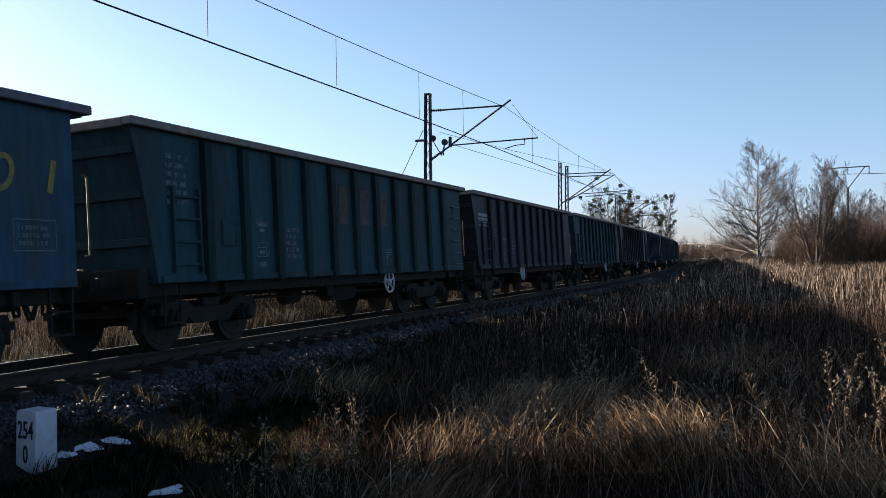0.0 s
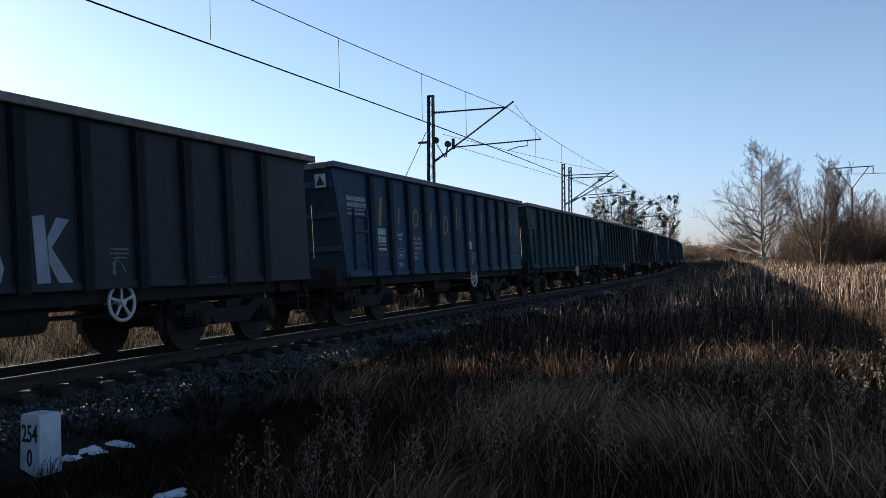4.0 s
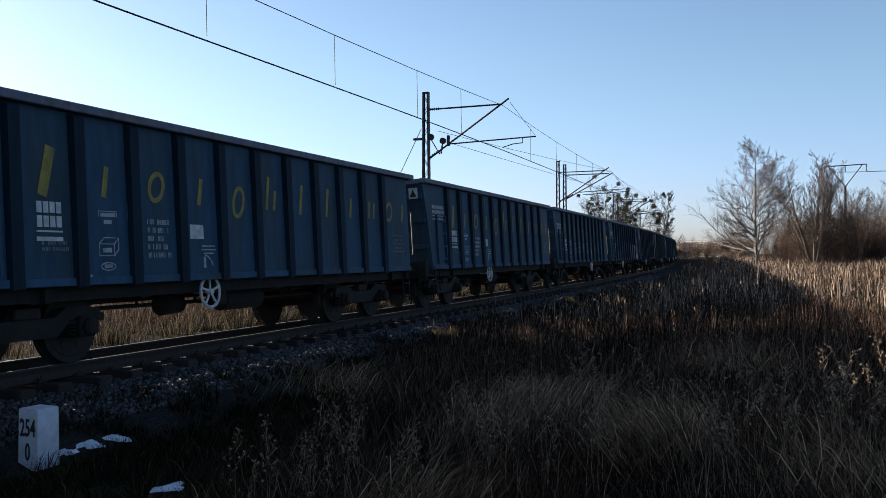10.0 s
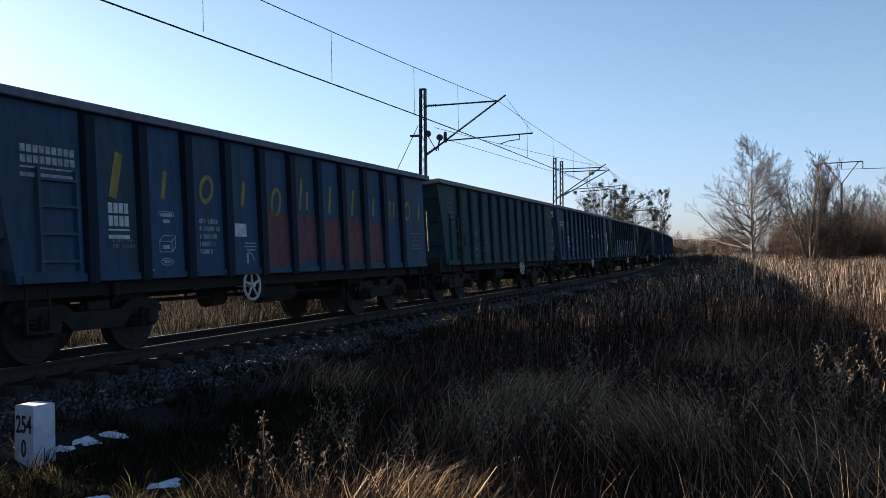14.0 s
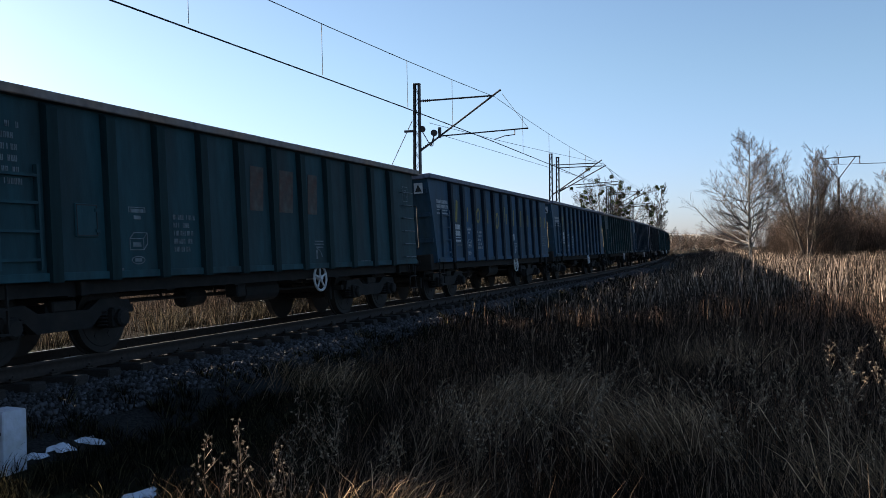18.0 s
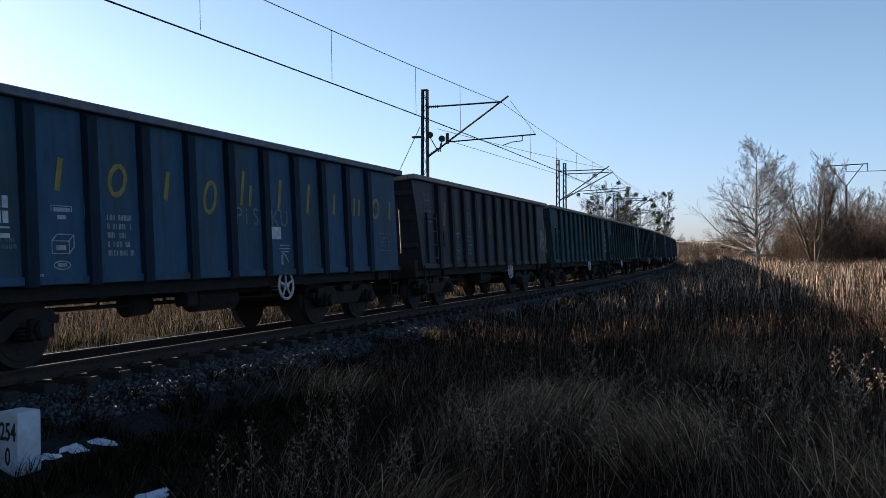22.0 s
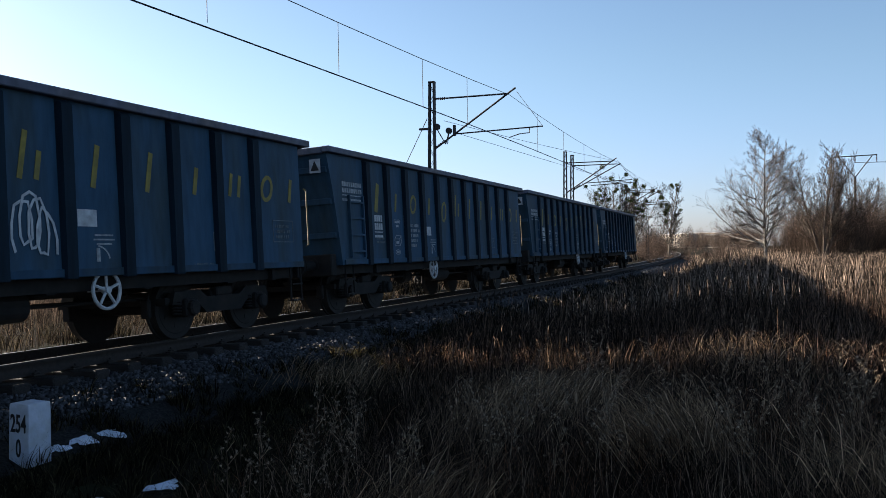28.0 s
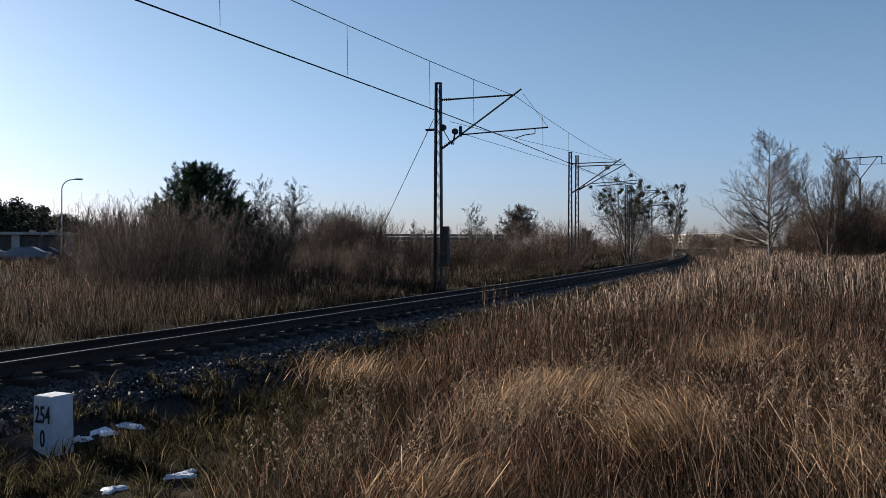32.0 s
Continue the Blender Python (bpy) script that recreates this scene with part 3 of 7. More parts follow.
def frame_mark(w, h, inner=True):
    def make():
        bm = bmesh.new()
        stroke(bm, [(-w / 2, -h / 2), (w / 2, -h / 2), (w / 2, h / 2), (-w / 2, h / 2), (-w / 2, -h / 2)], 0.016)
        if inner:
            stroke(bm, [(w * 0.2, -h * 0.25), (w * 0.2, h * 0.25), (-w * 0.2, h * 0.25), (-w * 0.2, -h * 0.25)], 0.02)
        return bm
    return make


def box_mark():
    """The drawn crate outline of the load volume sign."""
    bm = bmesh.new()
    stroke(bm, [(0.17, -0.1), (-0.1, -0.1), (-0.1, 0.05), (0.17, 0.05), (0.17, -0.1)], 0.016)
    stroke(bm, [(0.17, 0.05), (0.08, 0.13), (-0.18, 0.13), (-0.1, 0.05)], 0.016)
    stroke(bm, [(-0.18, 0.13), (-0.18, -0.02), (-0.1, -0.1)], 0.016)
    bar(bm, 0.03, -0.06, 0.16, 0.06)
    stroke(bm, arc(0.02, -0.24, 0.13, 0.05, 0, 360, 12), 0.014)
    bar(bm, 0.02, -0.26, 0.14, 0.045)
    stroke(bm, [(0.16, 0.40), (0.16, 0.47), (-0.16, 0.47), (-0.16, 0.40)], 0.016)
    bar(bm, 0.0, 0.40, 0.26, 0.05)
    bar(bm, 0.0, 0.31, 0.14, 0.05)
    return bm


def arrow_mark():
    bm = bmesh.new()
    for i, w in enumerate((0.32, 0.36, 0.26)):
        bar(bm, -0.05, 0.16 - i * 0.055, w, 0.02)
    stroke(bm, arc(0.10, -0.16, 0.24, 0.2, 100, 170, 8), 0.02)
    bar(bm, 0.06, -0.16, 0.06, 0.17)
    return bm


def warning_plate():
    bm = bmesh.new()
    n = 0.115
    block(bm, 0, -n, -n * 1.15, 0.012, n, n * 1.15)
    return bm


def warning_triangle():
    bm = bmesh.new()
    v = [bm.verts.new((0.016, y, z)) for y, z in ((-0.09, -0.09), (0.09, -0.09), (0, 0.10))]
    w = [bm.verts.new((0.013, p.co.y, p.co.z)) for p in v]
    bm.faces.new(v)
    for i in range(3):
        j = (i + 1) % 3
        bm.faces.new((v[j], v[i], w[i], w[j]))
    return bm




def wagon_shell(kind):
    """One wagon of a paint kind with all its common parts; copied for the rest."""
    paint = M[kind]
    top = empty("goods_wagon")
    part("body", build_tub(), paint, top)
    # rib sides carry painted-in shade, rib fronts the plain wagon paint
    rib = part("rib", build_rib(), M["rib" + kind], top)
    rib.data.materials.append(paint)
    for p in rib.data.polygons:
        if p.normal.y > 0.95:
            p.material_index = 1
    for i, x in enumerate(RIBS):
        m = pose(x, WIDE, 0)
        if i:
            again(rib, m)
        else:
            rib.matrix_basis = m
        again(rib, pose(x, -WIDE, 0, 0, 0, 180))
    bm = bmesh.new()
    block(bm, -6.42, 0, SILL, 6.05, 0.03, SILL + 0.10, 0.006)
    fl = part("sill_flange", bm, paint, top)
    fl.matrix_basis = pose(0, WIDE, 0)
    again(fl, pose(0, -WIDE - 0.03, 0))
    bm = bmesh.new()
    block(bm, 0, -WIDE + 0.05, 0, 0.055, WIDE - 0.05, 0.12, 0.012)
    stf = part("end_stiffener", bm, paint, top)
    stf.matrix_basis = pose(front_x(1.5), 0, 1.5)
    for z in (2.15, 2.75):
        again(stf, pose(front_x(z), 0, z))
    for z in (1.5, 2.15, 2.75):
        again(stf, pose(-HALF + 0.165, 0, z))
    part("top_rim", build_rim(), M["rimblue"] if kind == "blue" else M["rim"], top, "worn steel top chord")
    part("underframe", build_underframe(), M["under"], top)
    buf = part("buffer", build_buffer(), M["under"], top, smooth=False)
    buf.matrix_basis = pose(6.42, 0.875, 1.0)
    again(buf, pose(6.42, -0.875, 1.0))
    again(buf, pose(-6.42, 0.875, 1.0, 0, 0, 180))
    again(buf, pose(-6.42, -0.875, 1.0, 0, 0, 180))
    cp = part("coupling", build_coupling(), M["under"], top)
    cp.matrix_basis = pose(6.4, 0, 1.0)
    again(cp, pose(-6.4, 0, 1.0, 0, 0, 180))
    bog = part("bogie", build_bogie(), M["under"], top)
    bog.matrix_basis = pose(4.5, 0, 0)
    ws = part("wheelset", build_wheelset(), M["wheel"], bog)
    ws.matrix_basis = pose(0.9, 0, 0.46)
    w2 = again(ws, pose(-0.9, 0, 0.46), bog)
    b2 = again(bog, pose(-4.5, 0, 0), top)
    again(ws, pose(0.9, 0, 0.46), b2)
    again(ws, pose(-0.9, 0, 0.46), b2)
    hw = part("handwheel", build_handwheel(), M["white"], top, "white spoked brake handwheel")
    hw.matrix_basis = pose(-2.75, 1.34, 0.80)
    part("ladder", build_ladder(), paint, top)
    hr = part("handrail", build_handrail(), M["dullyellow"] if kind == "blue" else M["under"], top)
    hr.matrix_basis = pose(-HALF + 0.06, 1.36, 0, 0, 0, 180)
    st = part("step", build_step(), M["under"], top)
    st.matrix_basis = pose(5.8, 1.36, 0)
    again(st, pose(-6.2, 1.36, 0))
    part("air_tank", build_tank(), M["under"], top)
    if kind != "blue":
        cv = part("flap", build_cover(), paint, top)
        cv.matrix_basis = pose(4.40, WIDE, 1.72)
    return top


def spin_rows(x):
    """The wheelset turns forward as the train runs; a key every twentieth of a second."""
    out = []
    n = 680
    for i in range(n + 1):
        t = DURATION * i / n
        a = -(travel(t) - travel(0)) / 0.458
        out.append((t, Matrix.Translation((x, 0, 0.46)) @ Matrix.Rotation(a, 4, "Y")))
    return out


def logo_block(i):
    """Faded orange blocks of the old owner's mark, plain slabs."""
    def make():
        bm = bmesh.new()
        w = (0.40, 0.46, 0.34)[i]
        quad(bm, [(w / 2 + 0.04, -0.36), (-w / 2 + 0.04, -0.36), (-w / 2 - 0.04, 0.38), (w / 2 - 0.04, 0.38)])
        return bm
    return make


def rear_ladder():
    bm = bmesh.new()
    for i in range(6):
        z = 1.15 + 0.3 * i
        pts = [(-5.65, WIDE, z), (-5.65, WIDE + 0.07, z), (-6.25, WIDE + 0.07, z), (-6.25, WIDE, z)]
        tube_path(bm, pts, 0.012, 5)
    return bm


def scrawl(seed, w=0.8, h=0.8, loops=3, width=0.03):
    """A looping sprayed tag."""
    def make():
        bm = bmesh.new()
        r = random.Random(seed)
        pts, a = [], r.random() * 6
        for i in range(loops * 12):
            a += 0.5 + 0.3 * r.random()
            u = i / (loops * 12)
            pts.append((w * (0.45 - 0.9 * u) + 0.24 * w * math.cos(a), 0.4 * h * math.sin(a) * (0.6 + 0.5 * r.random()) + 0.15 * h * math.sin(4 * u)))
        stroke(bm, pts, width, ramp=0.00025)
        return bm
    return make


def ring_tag(seed):
    """An oval outline with a smaller one and a few scribbles inside."""
    def make():
        bm = bmesh.new()
        r = random.Random(seed)
        stroke(bm, arc(0, 0, 0.29, 0.44, 0, 350, 26), 0.026, ramp=0.0001)
        stroke(bm, arc(-0.05, -0.08, 0.15, 0.22, -40, 230, 18), 0.024, lift=0.007)
        stroke(bm, [(0.20 - 0.05 * k, -0.33 + (0.07 if k % 2 else 0.0) + r.uniform(-0.02, 0.02)) for k in range(9)], 0.018, lift=0.009)
        return bm
    return make


def bubble(seed, w=1.7, h=1.05, n=3, grow=0.0, lift=0.004):
    """Rounded throw-up shapes standing side by side."""
    def make():
        bm = bmesh.new()
        r = random.Random(seed)
        for i in range(n):
            cx = w * (0.5 - (i + 0.5) / n)
            ww, hh = w / n * 0.56 + grow, h * r.uniform(0.46, 0.54) + grow
            dz = r.uniform(-0.05, 0.05)
            pts = []
            for k in range(20):
                a = 2 * math.pi * k / 20
                c, s = math.cos(a), math.sin(a)
                pts.append((cx + ww * math.copysign(abs(c) ** 0.6, c), dz + hh * math.copysign(abs(s) ** 0.6, s)))
            quad(bm, pts, FLAT + i * 0.0015, lift)
        return bm
    return make


def angular_tag(i):
    """Broad slashed strokes of a quick tag."""
    def make():
        bm = bmesh.new()
        if i == 1:
            stroke(bm, arc(0.0, 0.17, 0.17, 0.17, 0, 360, 10), 0.14)
            stroke(bm, arc(0.0, -0.2, 0.2, 0.19, 0, 360, 10), 0.15, lift=0.006)
        else:
            quad(bm, [(0.26, -0.42), (0.06, -0.40), (0.12, 0.42), (0.30, 0.40)])
            quad(bm, [(0.08, -0.02), (-0.26, 0.38), (-0.06, 0.40), (0.09, 0.16)], lift=0.006)
            quad(bm, [(0.08, 0.10), (-0.30, -0.40), (-0.08, -0.42), (0.08, -0.14)], lift=0.008)
        return bm
    return make


THROW_UP = [[(-2.40, 1.62), (-2.46, 1.80), (-2.90, 1.88), (-2.90, 1.10), (-2.74, 1.12), (-2.52, 1.34)],
            [(-3.10, 1.90), (-3.72, 1.94), (-3.89, 1.86), (-3.89, 1.09), (-3.10, 1.09)],
            [(-4.10, 1.84), (-4.60, 1.82), (-4.88, 1.92), (-4.88, 1.09), (-4.10, 1.09)],
            [(-5.10, 1.92), (-5.42, 1.84), (-5.74, 1.60), (-5.84, 1.36), (-6.10, 1.42), (-6.36, 1.28), (-6.38, 1.08), (-5.10, 1.08)]]
THROW_LINES = [[(-2.34, 1.10), (-2.33, 1.66), (-2.42, 1.86), (-2.60, 1.93), (-2.89, 1.95)], [(-2.36, 1.36), (-2.52, 1.20), (-2.74, 1.10), (-2.89, 1.10)], [(-3.10, 1.96), (-3.74, 1.99), (-3.89, 1.93)],
               [(-3.58, 1.88), (-3.60, 1.42), (-3.52, 1.36), (-3.44, 1.42)], [(-4.10, 1.91), (-4.50, 1.86), (-4.62, 1.60), (-4.52, 1.24)], [(-4.58, 1.92), (-4.88, 1.99)],
               [(-5.10, 1.99), (-5.46, 1.90), (-5.80, 1.64), (-5.88, 1.42)], [(-5.86, 1.20), (-5.96, 1.42), (-6.12, 1.48), (-6.38, 1.36)]]


def letters_mesh(text, size, slant=0.0, bold=0.0):
    """Readable words, from the built-in font, laid on the near side."""
    cu = bpy.data.curves.new("lettering", "FONT")
    cu.body, cu.size, cu.shear, cu.align_x, cu.extrude, cu.offset = text, size, slant, "CENTER", 0.002, bold
    cu.resolution_u = 3
    tmp = new("lettering", cu)
    bpy.context.view_layer.update()
    me = bpy.data.meshes.new_from_object(tmp.evaluated_get(bpy.context.evaluated_depsgraph_get()))
    bpy.data.objects.remove(tmp)
    return me


def lettering(parent, text, size, x, z, mat, name="lettering", label="", bold=0.0, y=FLAT + 0.004, wide=1.0):
    me = letters_mesh(text, size, 0.0, bold)
    me.materials.clear()
    me.materials.append(mat)
    me.transform(Matrix(((-wide, 0, 0, 0), (0, 0, 1, 0), (0, 1, 0, 0), (0, 0, 0, 1))))
    o = new(name, me)
    o.parent = parent
    o.matrix_basis = pose(x, y, z)
    if label:
        o["label"] = label
    return o


def over_ribs(ob, lift=0.0):
    """Paint that runs on over the rib fronts: the same outline, cut to each rib's width and set on it."""
    x0, z0 = ob.matrix_basis.translation.x, ob.matrix_basis.translation.z
    xs = [v.co.x + x0 for v in ob.data.vertices]
    for r in RIBS:
        if max(xs) < r - 0.08 or min(xs) > r + 0.08:
            continue
        bm = bmesh.new()
        bm.from_mesh(ob.data)
        for side in (1, -1):
            bmesh.ops.bisect_plane(bm, geom=list(bm.verts) + list(bm.edges) + list(bm.faces), plane_co=(r - x0 + side * 0.086, 0, 0), plane_no=(side, 0, 0), clear_outer=True)
        if len(bm.faces):
            base = min(v.co.y for v in bm.verts)
            for v in bm.verts:
                u = (v.co.z + z0 - SILL) / (TOP - SILL)
                v.co.y = WIDE + 0.095 * (0.75 + 0.25 * u) + 0.006 + lift + (v.co.y - base) * 0.3 - ob.matrix_basis.translation.y
            me = bpy.data.meshes.new(ob.data.name)
            bm.to_mesh(me)
            me.materials.append(ob.data.materials[0])
            o = new("paint_on_rib", me)
            o.parent = ob.parent
            o.matrix_basis = ob.matrix_basis
        bm.free()


def common_marks(w, kind, n):
    """The small painted tables every wagon carries."""
    ink = M["print"] if kind == "blue" else M["faint"]
    hx = 1.28 if n in (1, 8, 9, 10, 12, 13, 24, 28) else -1.66
    for ch in w.children:
        if ch.name.startswith("handwheel"):
            ch.matrix_basis = pose(hx, 1.34, 0.80)
    k = kind
    put(w, ("num", k, n % 3), bars_block(5, 0.5, 0.07, 0.115, 11 + n % 3), ink, "number_panel", 2.45, 1.78, label="rows of white stencilled marks")
    put(w, ("vol", k), box_mark, ink, "load_sign", 3.45, 1.45, label="white outlined load signs")
    put(w, ("arr", k), arrow_mark, ink, "brake_sign", hx + 0.1, 1.32)
    put(w, ("low", k), bars_block(1, 0.35, 0.05), ink, "sill_marks", 3.9, 1.06)
    put(w, ("low2", k), bars_block(1, 0.45, 0.04), M["faint"], "sill_marks", -3.6, 1.06)
    if kind == "blue":
        put(w, "sheet", framed_plate(0.32, 0.21), M["white"], "label_holder", hx + 0.32, 1.70, label="white paper label in a holder")
        if n not in (11, 12, 30):
            put(w, "hz", warning_plate, M["white"], "warning_sign", front_x(2.85) + 0.055, 2.88, 1.12, label="white plate with a black triangle")
            put(w, "hzt", warning_triangle, M["black"], "warning_triangle", front_x(2.85) + 0.055, 2.88, 1.12)
        put(w, "grid", framed_plate(0.86, 0.25, 9), M["print"], "capacity_table", 5.58, 2.50, label="white grid of stencilled figures")
        put(w, "bill", framed_plate(0.40, 0.34, 4), M["white"], "bill_board", 4.42, 1.84, label="pale bill board with lines")
        put(w, "billt", bars_block(2, 0.42, 0.045, 0.075, 4), M["faint"], "bill_lines", 4.35, 1.48)
        put(w, "rearsign", frame_mark(0.62, 0.36, False), M["faint"], "framed_sign", -5.82, 1.60)
        put(w, "rearlines", bars_block(3, 0.5, 0.05, 0.09, 33), M["faint"], "sign_lines", -5.82, 1.66)
        put(w, "ee", frame_mark(0.24, 0.28), M["faint"], "framed_sign", 2.95, 1.90)
        put(w, "mm", frame_mark(0.26, 0.26), M["faint"], "framed_sign", -4.0 if n % 2 else -3.5, 1.42)
    else:
        if n == 1:
            put(w, "grid", framed_plate(0.86, 0.25, 9), M["print"], "capacity_table", 5.58, 2.50, label="white grid of stencilled figures")
        else:
            put(w, "oldgrid", bars_block(6, 0.55, 0.07, 0.13, 7), M["faint"], "capacity_table", 5.6, 2.75, label="faded rows of stencilled figures")
        if kind == "teal":
            put(w, "rl", rear_ladder, M["faint"], "rear_ladder", 0, 0)
            put(w, "win", frame_mark(0.3, 0.34), M["faint"], "framed_sign", -5.95, 2.62)
        put(w, "flapframe", frame_mark(0.34, 0.38, False), M["black"], "flap_outline", 4.40, 1.72, y=0.021)


def lettered(w, tone):
    for k, x in LETTERING:
        put(w, ("gl", k, tone), lambda k=k: glyph_shape(k), M[tone], "painted_shape", x, 2.32 if k != "low_oval" else 2.26)


def logo(w, tone="orange"):
    for i in range(3):
        put(w, ("fpl", i, tone), logo_block(i), M[tone], "painted_block", 0.45 - 0.95 * i, 2.35)


WAGONS = {-3: ("blue", "y"), -2: ("blue", "y"), -1: ("blue", "y"), 0: ("teal", "o"), 1: ("dark", ""), 2: ("teal", "o"), 3: ("dark", "kpk"), 4: ("blue", "y"),
          5: ("teal", "o rings"), 6: ("teal", "o"), 7: ("dark", "yd"), 8: ("blue", "y"), 9: ("blue", "y"), 10: ("blue", "y"), 11: ("blue", "y eros"), 12: ("blue", "y silver"),
          13: ("blue", "y redtag"), 14: ("teal", ""), 15: ("blue", "y white"), 16: ("teal", "big"), 17: ("teal", "o"), 18: ("blue", "y"), 19: ("blue", "y"), 20: ("teal", "o"),
          21: ("blue", "y scrawl"), 22: ("dark", "yd tag"), 23: ("teal", "o"), 24: ("teal", "o"), 25: ("teal", "o"), 26: ("teal", ""), 27: ("blue", "y doodle"), 28: ("blue", "y"),
          29: ("blue", "y"), 30: ("blue", "yd")}
LABELS = {"blue": "blue open goods wagon with yellow painted shapes on its ribbed side", "teal": "weathered teal green open goods wagon with a ribbed steel side",
          "dark": "dark grimy open goods wagon with a ribbed steel side"}
train = {}


def build_train():
    base = {k: wagon_shell(k) for k in ("blue", "teal", "dark")}
    used = set()
    # spinning wheelsets are keyed once a place; copies share those keys
    for k, b in base.items():
        for bog in [c for c in b.children if c.name.startswith("bogie")]:
            for q, ws in enumerate(bog.children):
                SPIN.append((ws, 0.9 if q == 0 else -0.9))
    rows = {x: spin_rows(x) for x in (0.9, -0.9)}
    first = {}
    for ws, x in SPIN:
        x = round(ws.matrix_basis.translation.x, 1)
        if x not in first:
            walk(ws, rows[x])
            first[x] = ws
        else:
            ws.rotation_mode = "QUATERNION"
            ws.animation_data_create()
            ws.animation_data.action = first[x].animation_data.action
            ws.animation_data.action_slot = first[x].animation_data.action_slot
    for n, (kind, extra) in sorted(WAGONS.items()):
        m = track_pose(travel(0) + PITCH * (n + 0.5))
        w = base[kind] if kind not in used else copy_thing(base[kind], m)
        w.matrix_basis = m
        used.add(kind)
        train[n] = w
    for n, (kind, extra) in sorted(WAGONS.items()):
        w = train[n]
        ex = extra.split()
        common_marks(w, kind, n)
        label = LABELS[kind]
        if "y" in ex:
            lettered(w, "yellow")
        if "yd" in ex:
            lettered(w, "dullyellow")
            label = "grimy dark blue open goods wagon with faded yellow shapes"
        if "o" in ex:
            logo(w, "dullyellow" if n == 2 else "orange")
            label = "weathered teal green open goods wagon with faded %s blocks" % ("yellow" if n == 2 else "orange")
        if "kpk" in ex:
            for i, x in enumerate((1.48, 0.48, -0.51)):
                put(w, ("kp", i), angular_tag(i), M["spray_grey"], "graffiti_shape", x, 1.46, label="pale angular sprayed graffiti shape")
            label = "dark grimy open goods wagon with pale sprayed graffiti"
        if "rings" in ex:
            for i, x in enumerate((-3.50, -4.49, -5.34)):
                put(w, ("rg", i), ring_tag(60 + i), M["print"], "graffiti_line", x, 1.62, label="thin pale graffiti outline")
        if "eros" in ex:
            for ch, x in zip("EROS102", (1.45, 0.48, -0.51, -1.48, -2.5, -3.48, -4.48)):
                lettering(w, ch, 0.66, x, 1.42, M["print"], "handwritten_letter", "thin pale sprayed letter")
            label = "blue open goods wagon with sprayed thin letters on its side"
        if "silver" in ex:
            for i, pts in enumerate(THROW_UP):
                put(w, ("slf", i), lambda pts=pts: (lambda bm: (quad(bm, pts), bm)[1])(bmesh.new()), M["spray_grey"], "graffiti_fill", label="silver white sprayed graffiti")
            for i, pts in enumerate(THROW_LINES):
                put(w, ("sll", i), lambda pts=pts: (lambda bm: (stroke(bm, pts, 0.055, y=FLAT + 0.005), bm)[1])(bmesh.new()), M["navy"], "graffiti_line", label="dark blue sprayed outline")
            for i, x in enumerate(RIBS[8:11]):
                put(w, "slr", lambda: (lambda bm: (bar(bm, 0, 1.50, 0.16, 0.42, y=WIDE + 0.096), bm)[1])(bmesh.new()), M["spray_grey"], "paint_on_rib", x)
            label = "blue open goods wagon with a silver graffiti"
        if "redtag" in ex:
            for i in range(5):
                put(w, ("rt", i), bubble(70 + i, 0.86, 1.0 - 0.07 * (i % 3), 2), M["redfade"], "graffiti_shape", 0.48 - 0.995 * i, 1.58, label="faded red sprayed graffiti")
            label = "blue open goods wagon with a faded red graffiti"
        if "white" in ex:
            def blob(sx):
                def make():
                    bm = bmesh.new()
                    pts = arc(0, 0, 0.42 * sx, 0.55, 60, 270, 14) + arc(-0.12 * sx, 0, 0.26 * sx, 0.36, 250, 80, 12)
                    quad(bm, pts)
                    return bm
                return make
            put(w, "wb1", blob(1.3), M["white"], "graffiti_shape", -1.75, 1.62, label="white sprayed crescent")
            put(w, "wb2", blob(0.7), M["white"], "graffiti_shape", -3.7, 1.66, label="white sprayed crescent")
            put(w, "wb3", lambda: (lambda bm: (stroke(bm, [(2.2, 0.42), (-0.6, 0.30), (-1.6, 0.26), (-1.9, 0.02), (-2.6, -0.15), (-3.0, -0.7)], 0.03), bm)[1])(bmesh.new()), M["white"], "graffiti_line", -2.6, 1.95)
            label = "blue open goods wagon with white sprayed crescents"
        if "big" in ex:
            for i in range(6):
                over_ribs(put(w, ("halo", i), bubble(90 + i, 1.6, 1.0 - 0.05 * (i % 3), 3, 0.0, 0.003), M["cyan"] if i == 0 else M["spray_blue"], "graffiti_shadow", 3.65 - 1.72 * i, 1.52, label="blue sprayed backing"))
            word = "EINSVIERSIEBEN"
            for i, ch in enumerate(word):
                x = (3.33, 2.75, 2.1, 1.33, 0.45, -0.3, -0.82, -1.52, -2.5, -3.15, -3.7, -4.5, -5.2, -5.8)[i]
                over_ribs(lettering(w, ch, 1.24, x, 1.10, M["spray_grey"], "graffiti_letter", "tall silver sprayed letter", bold=0.05, wide=0.68, y=FLAT + 0.016), 0.010)
                over_ribs(lettering(w, ch, 1.24, x + 0.03, 1.07, M["black"], "graffiti_letter_edge", "dark edge of a letter", bold=0.075, wide=0.68, y=FLAT + 0.011), 0.006)
            label = "dark green open goods wagon with tall silver graffiti letters"
        if "scrawl" in ex:
            for i in range(5):
                lettering(w, "PiSKU"[i], 0.40, (-0.25, -0.47, -0.74, -1.32, -1.62)[i], 1.82, M["faint"], "handwritten_letter", "thin pale sprayed letter")
        if "tag" in ex:
            put(w, "tg", scrawl(130, 0.55, 0.9, 2, 0.035), M["spray_grey"], "graffiti_line", -6.0, 1.75, label="silver sprayed tag")
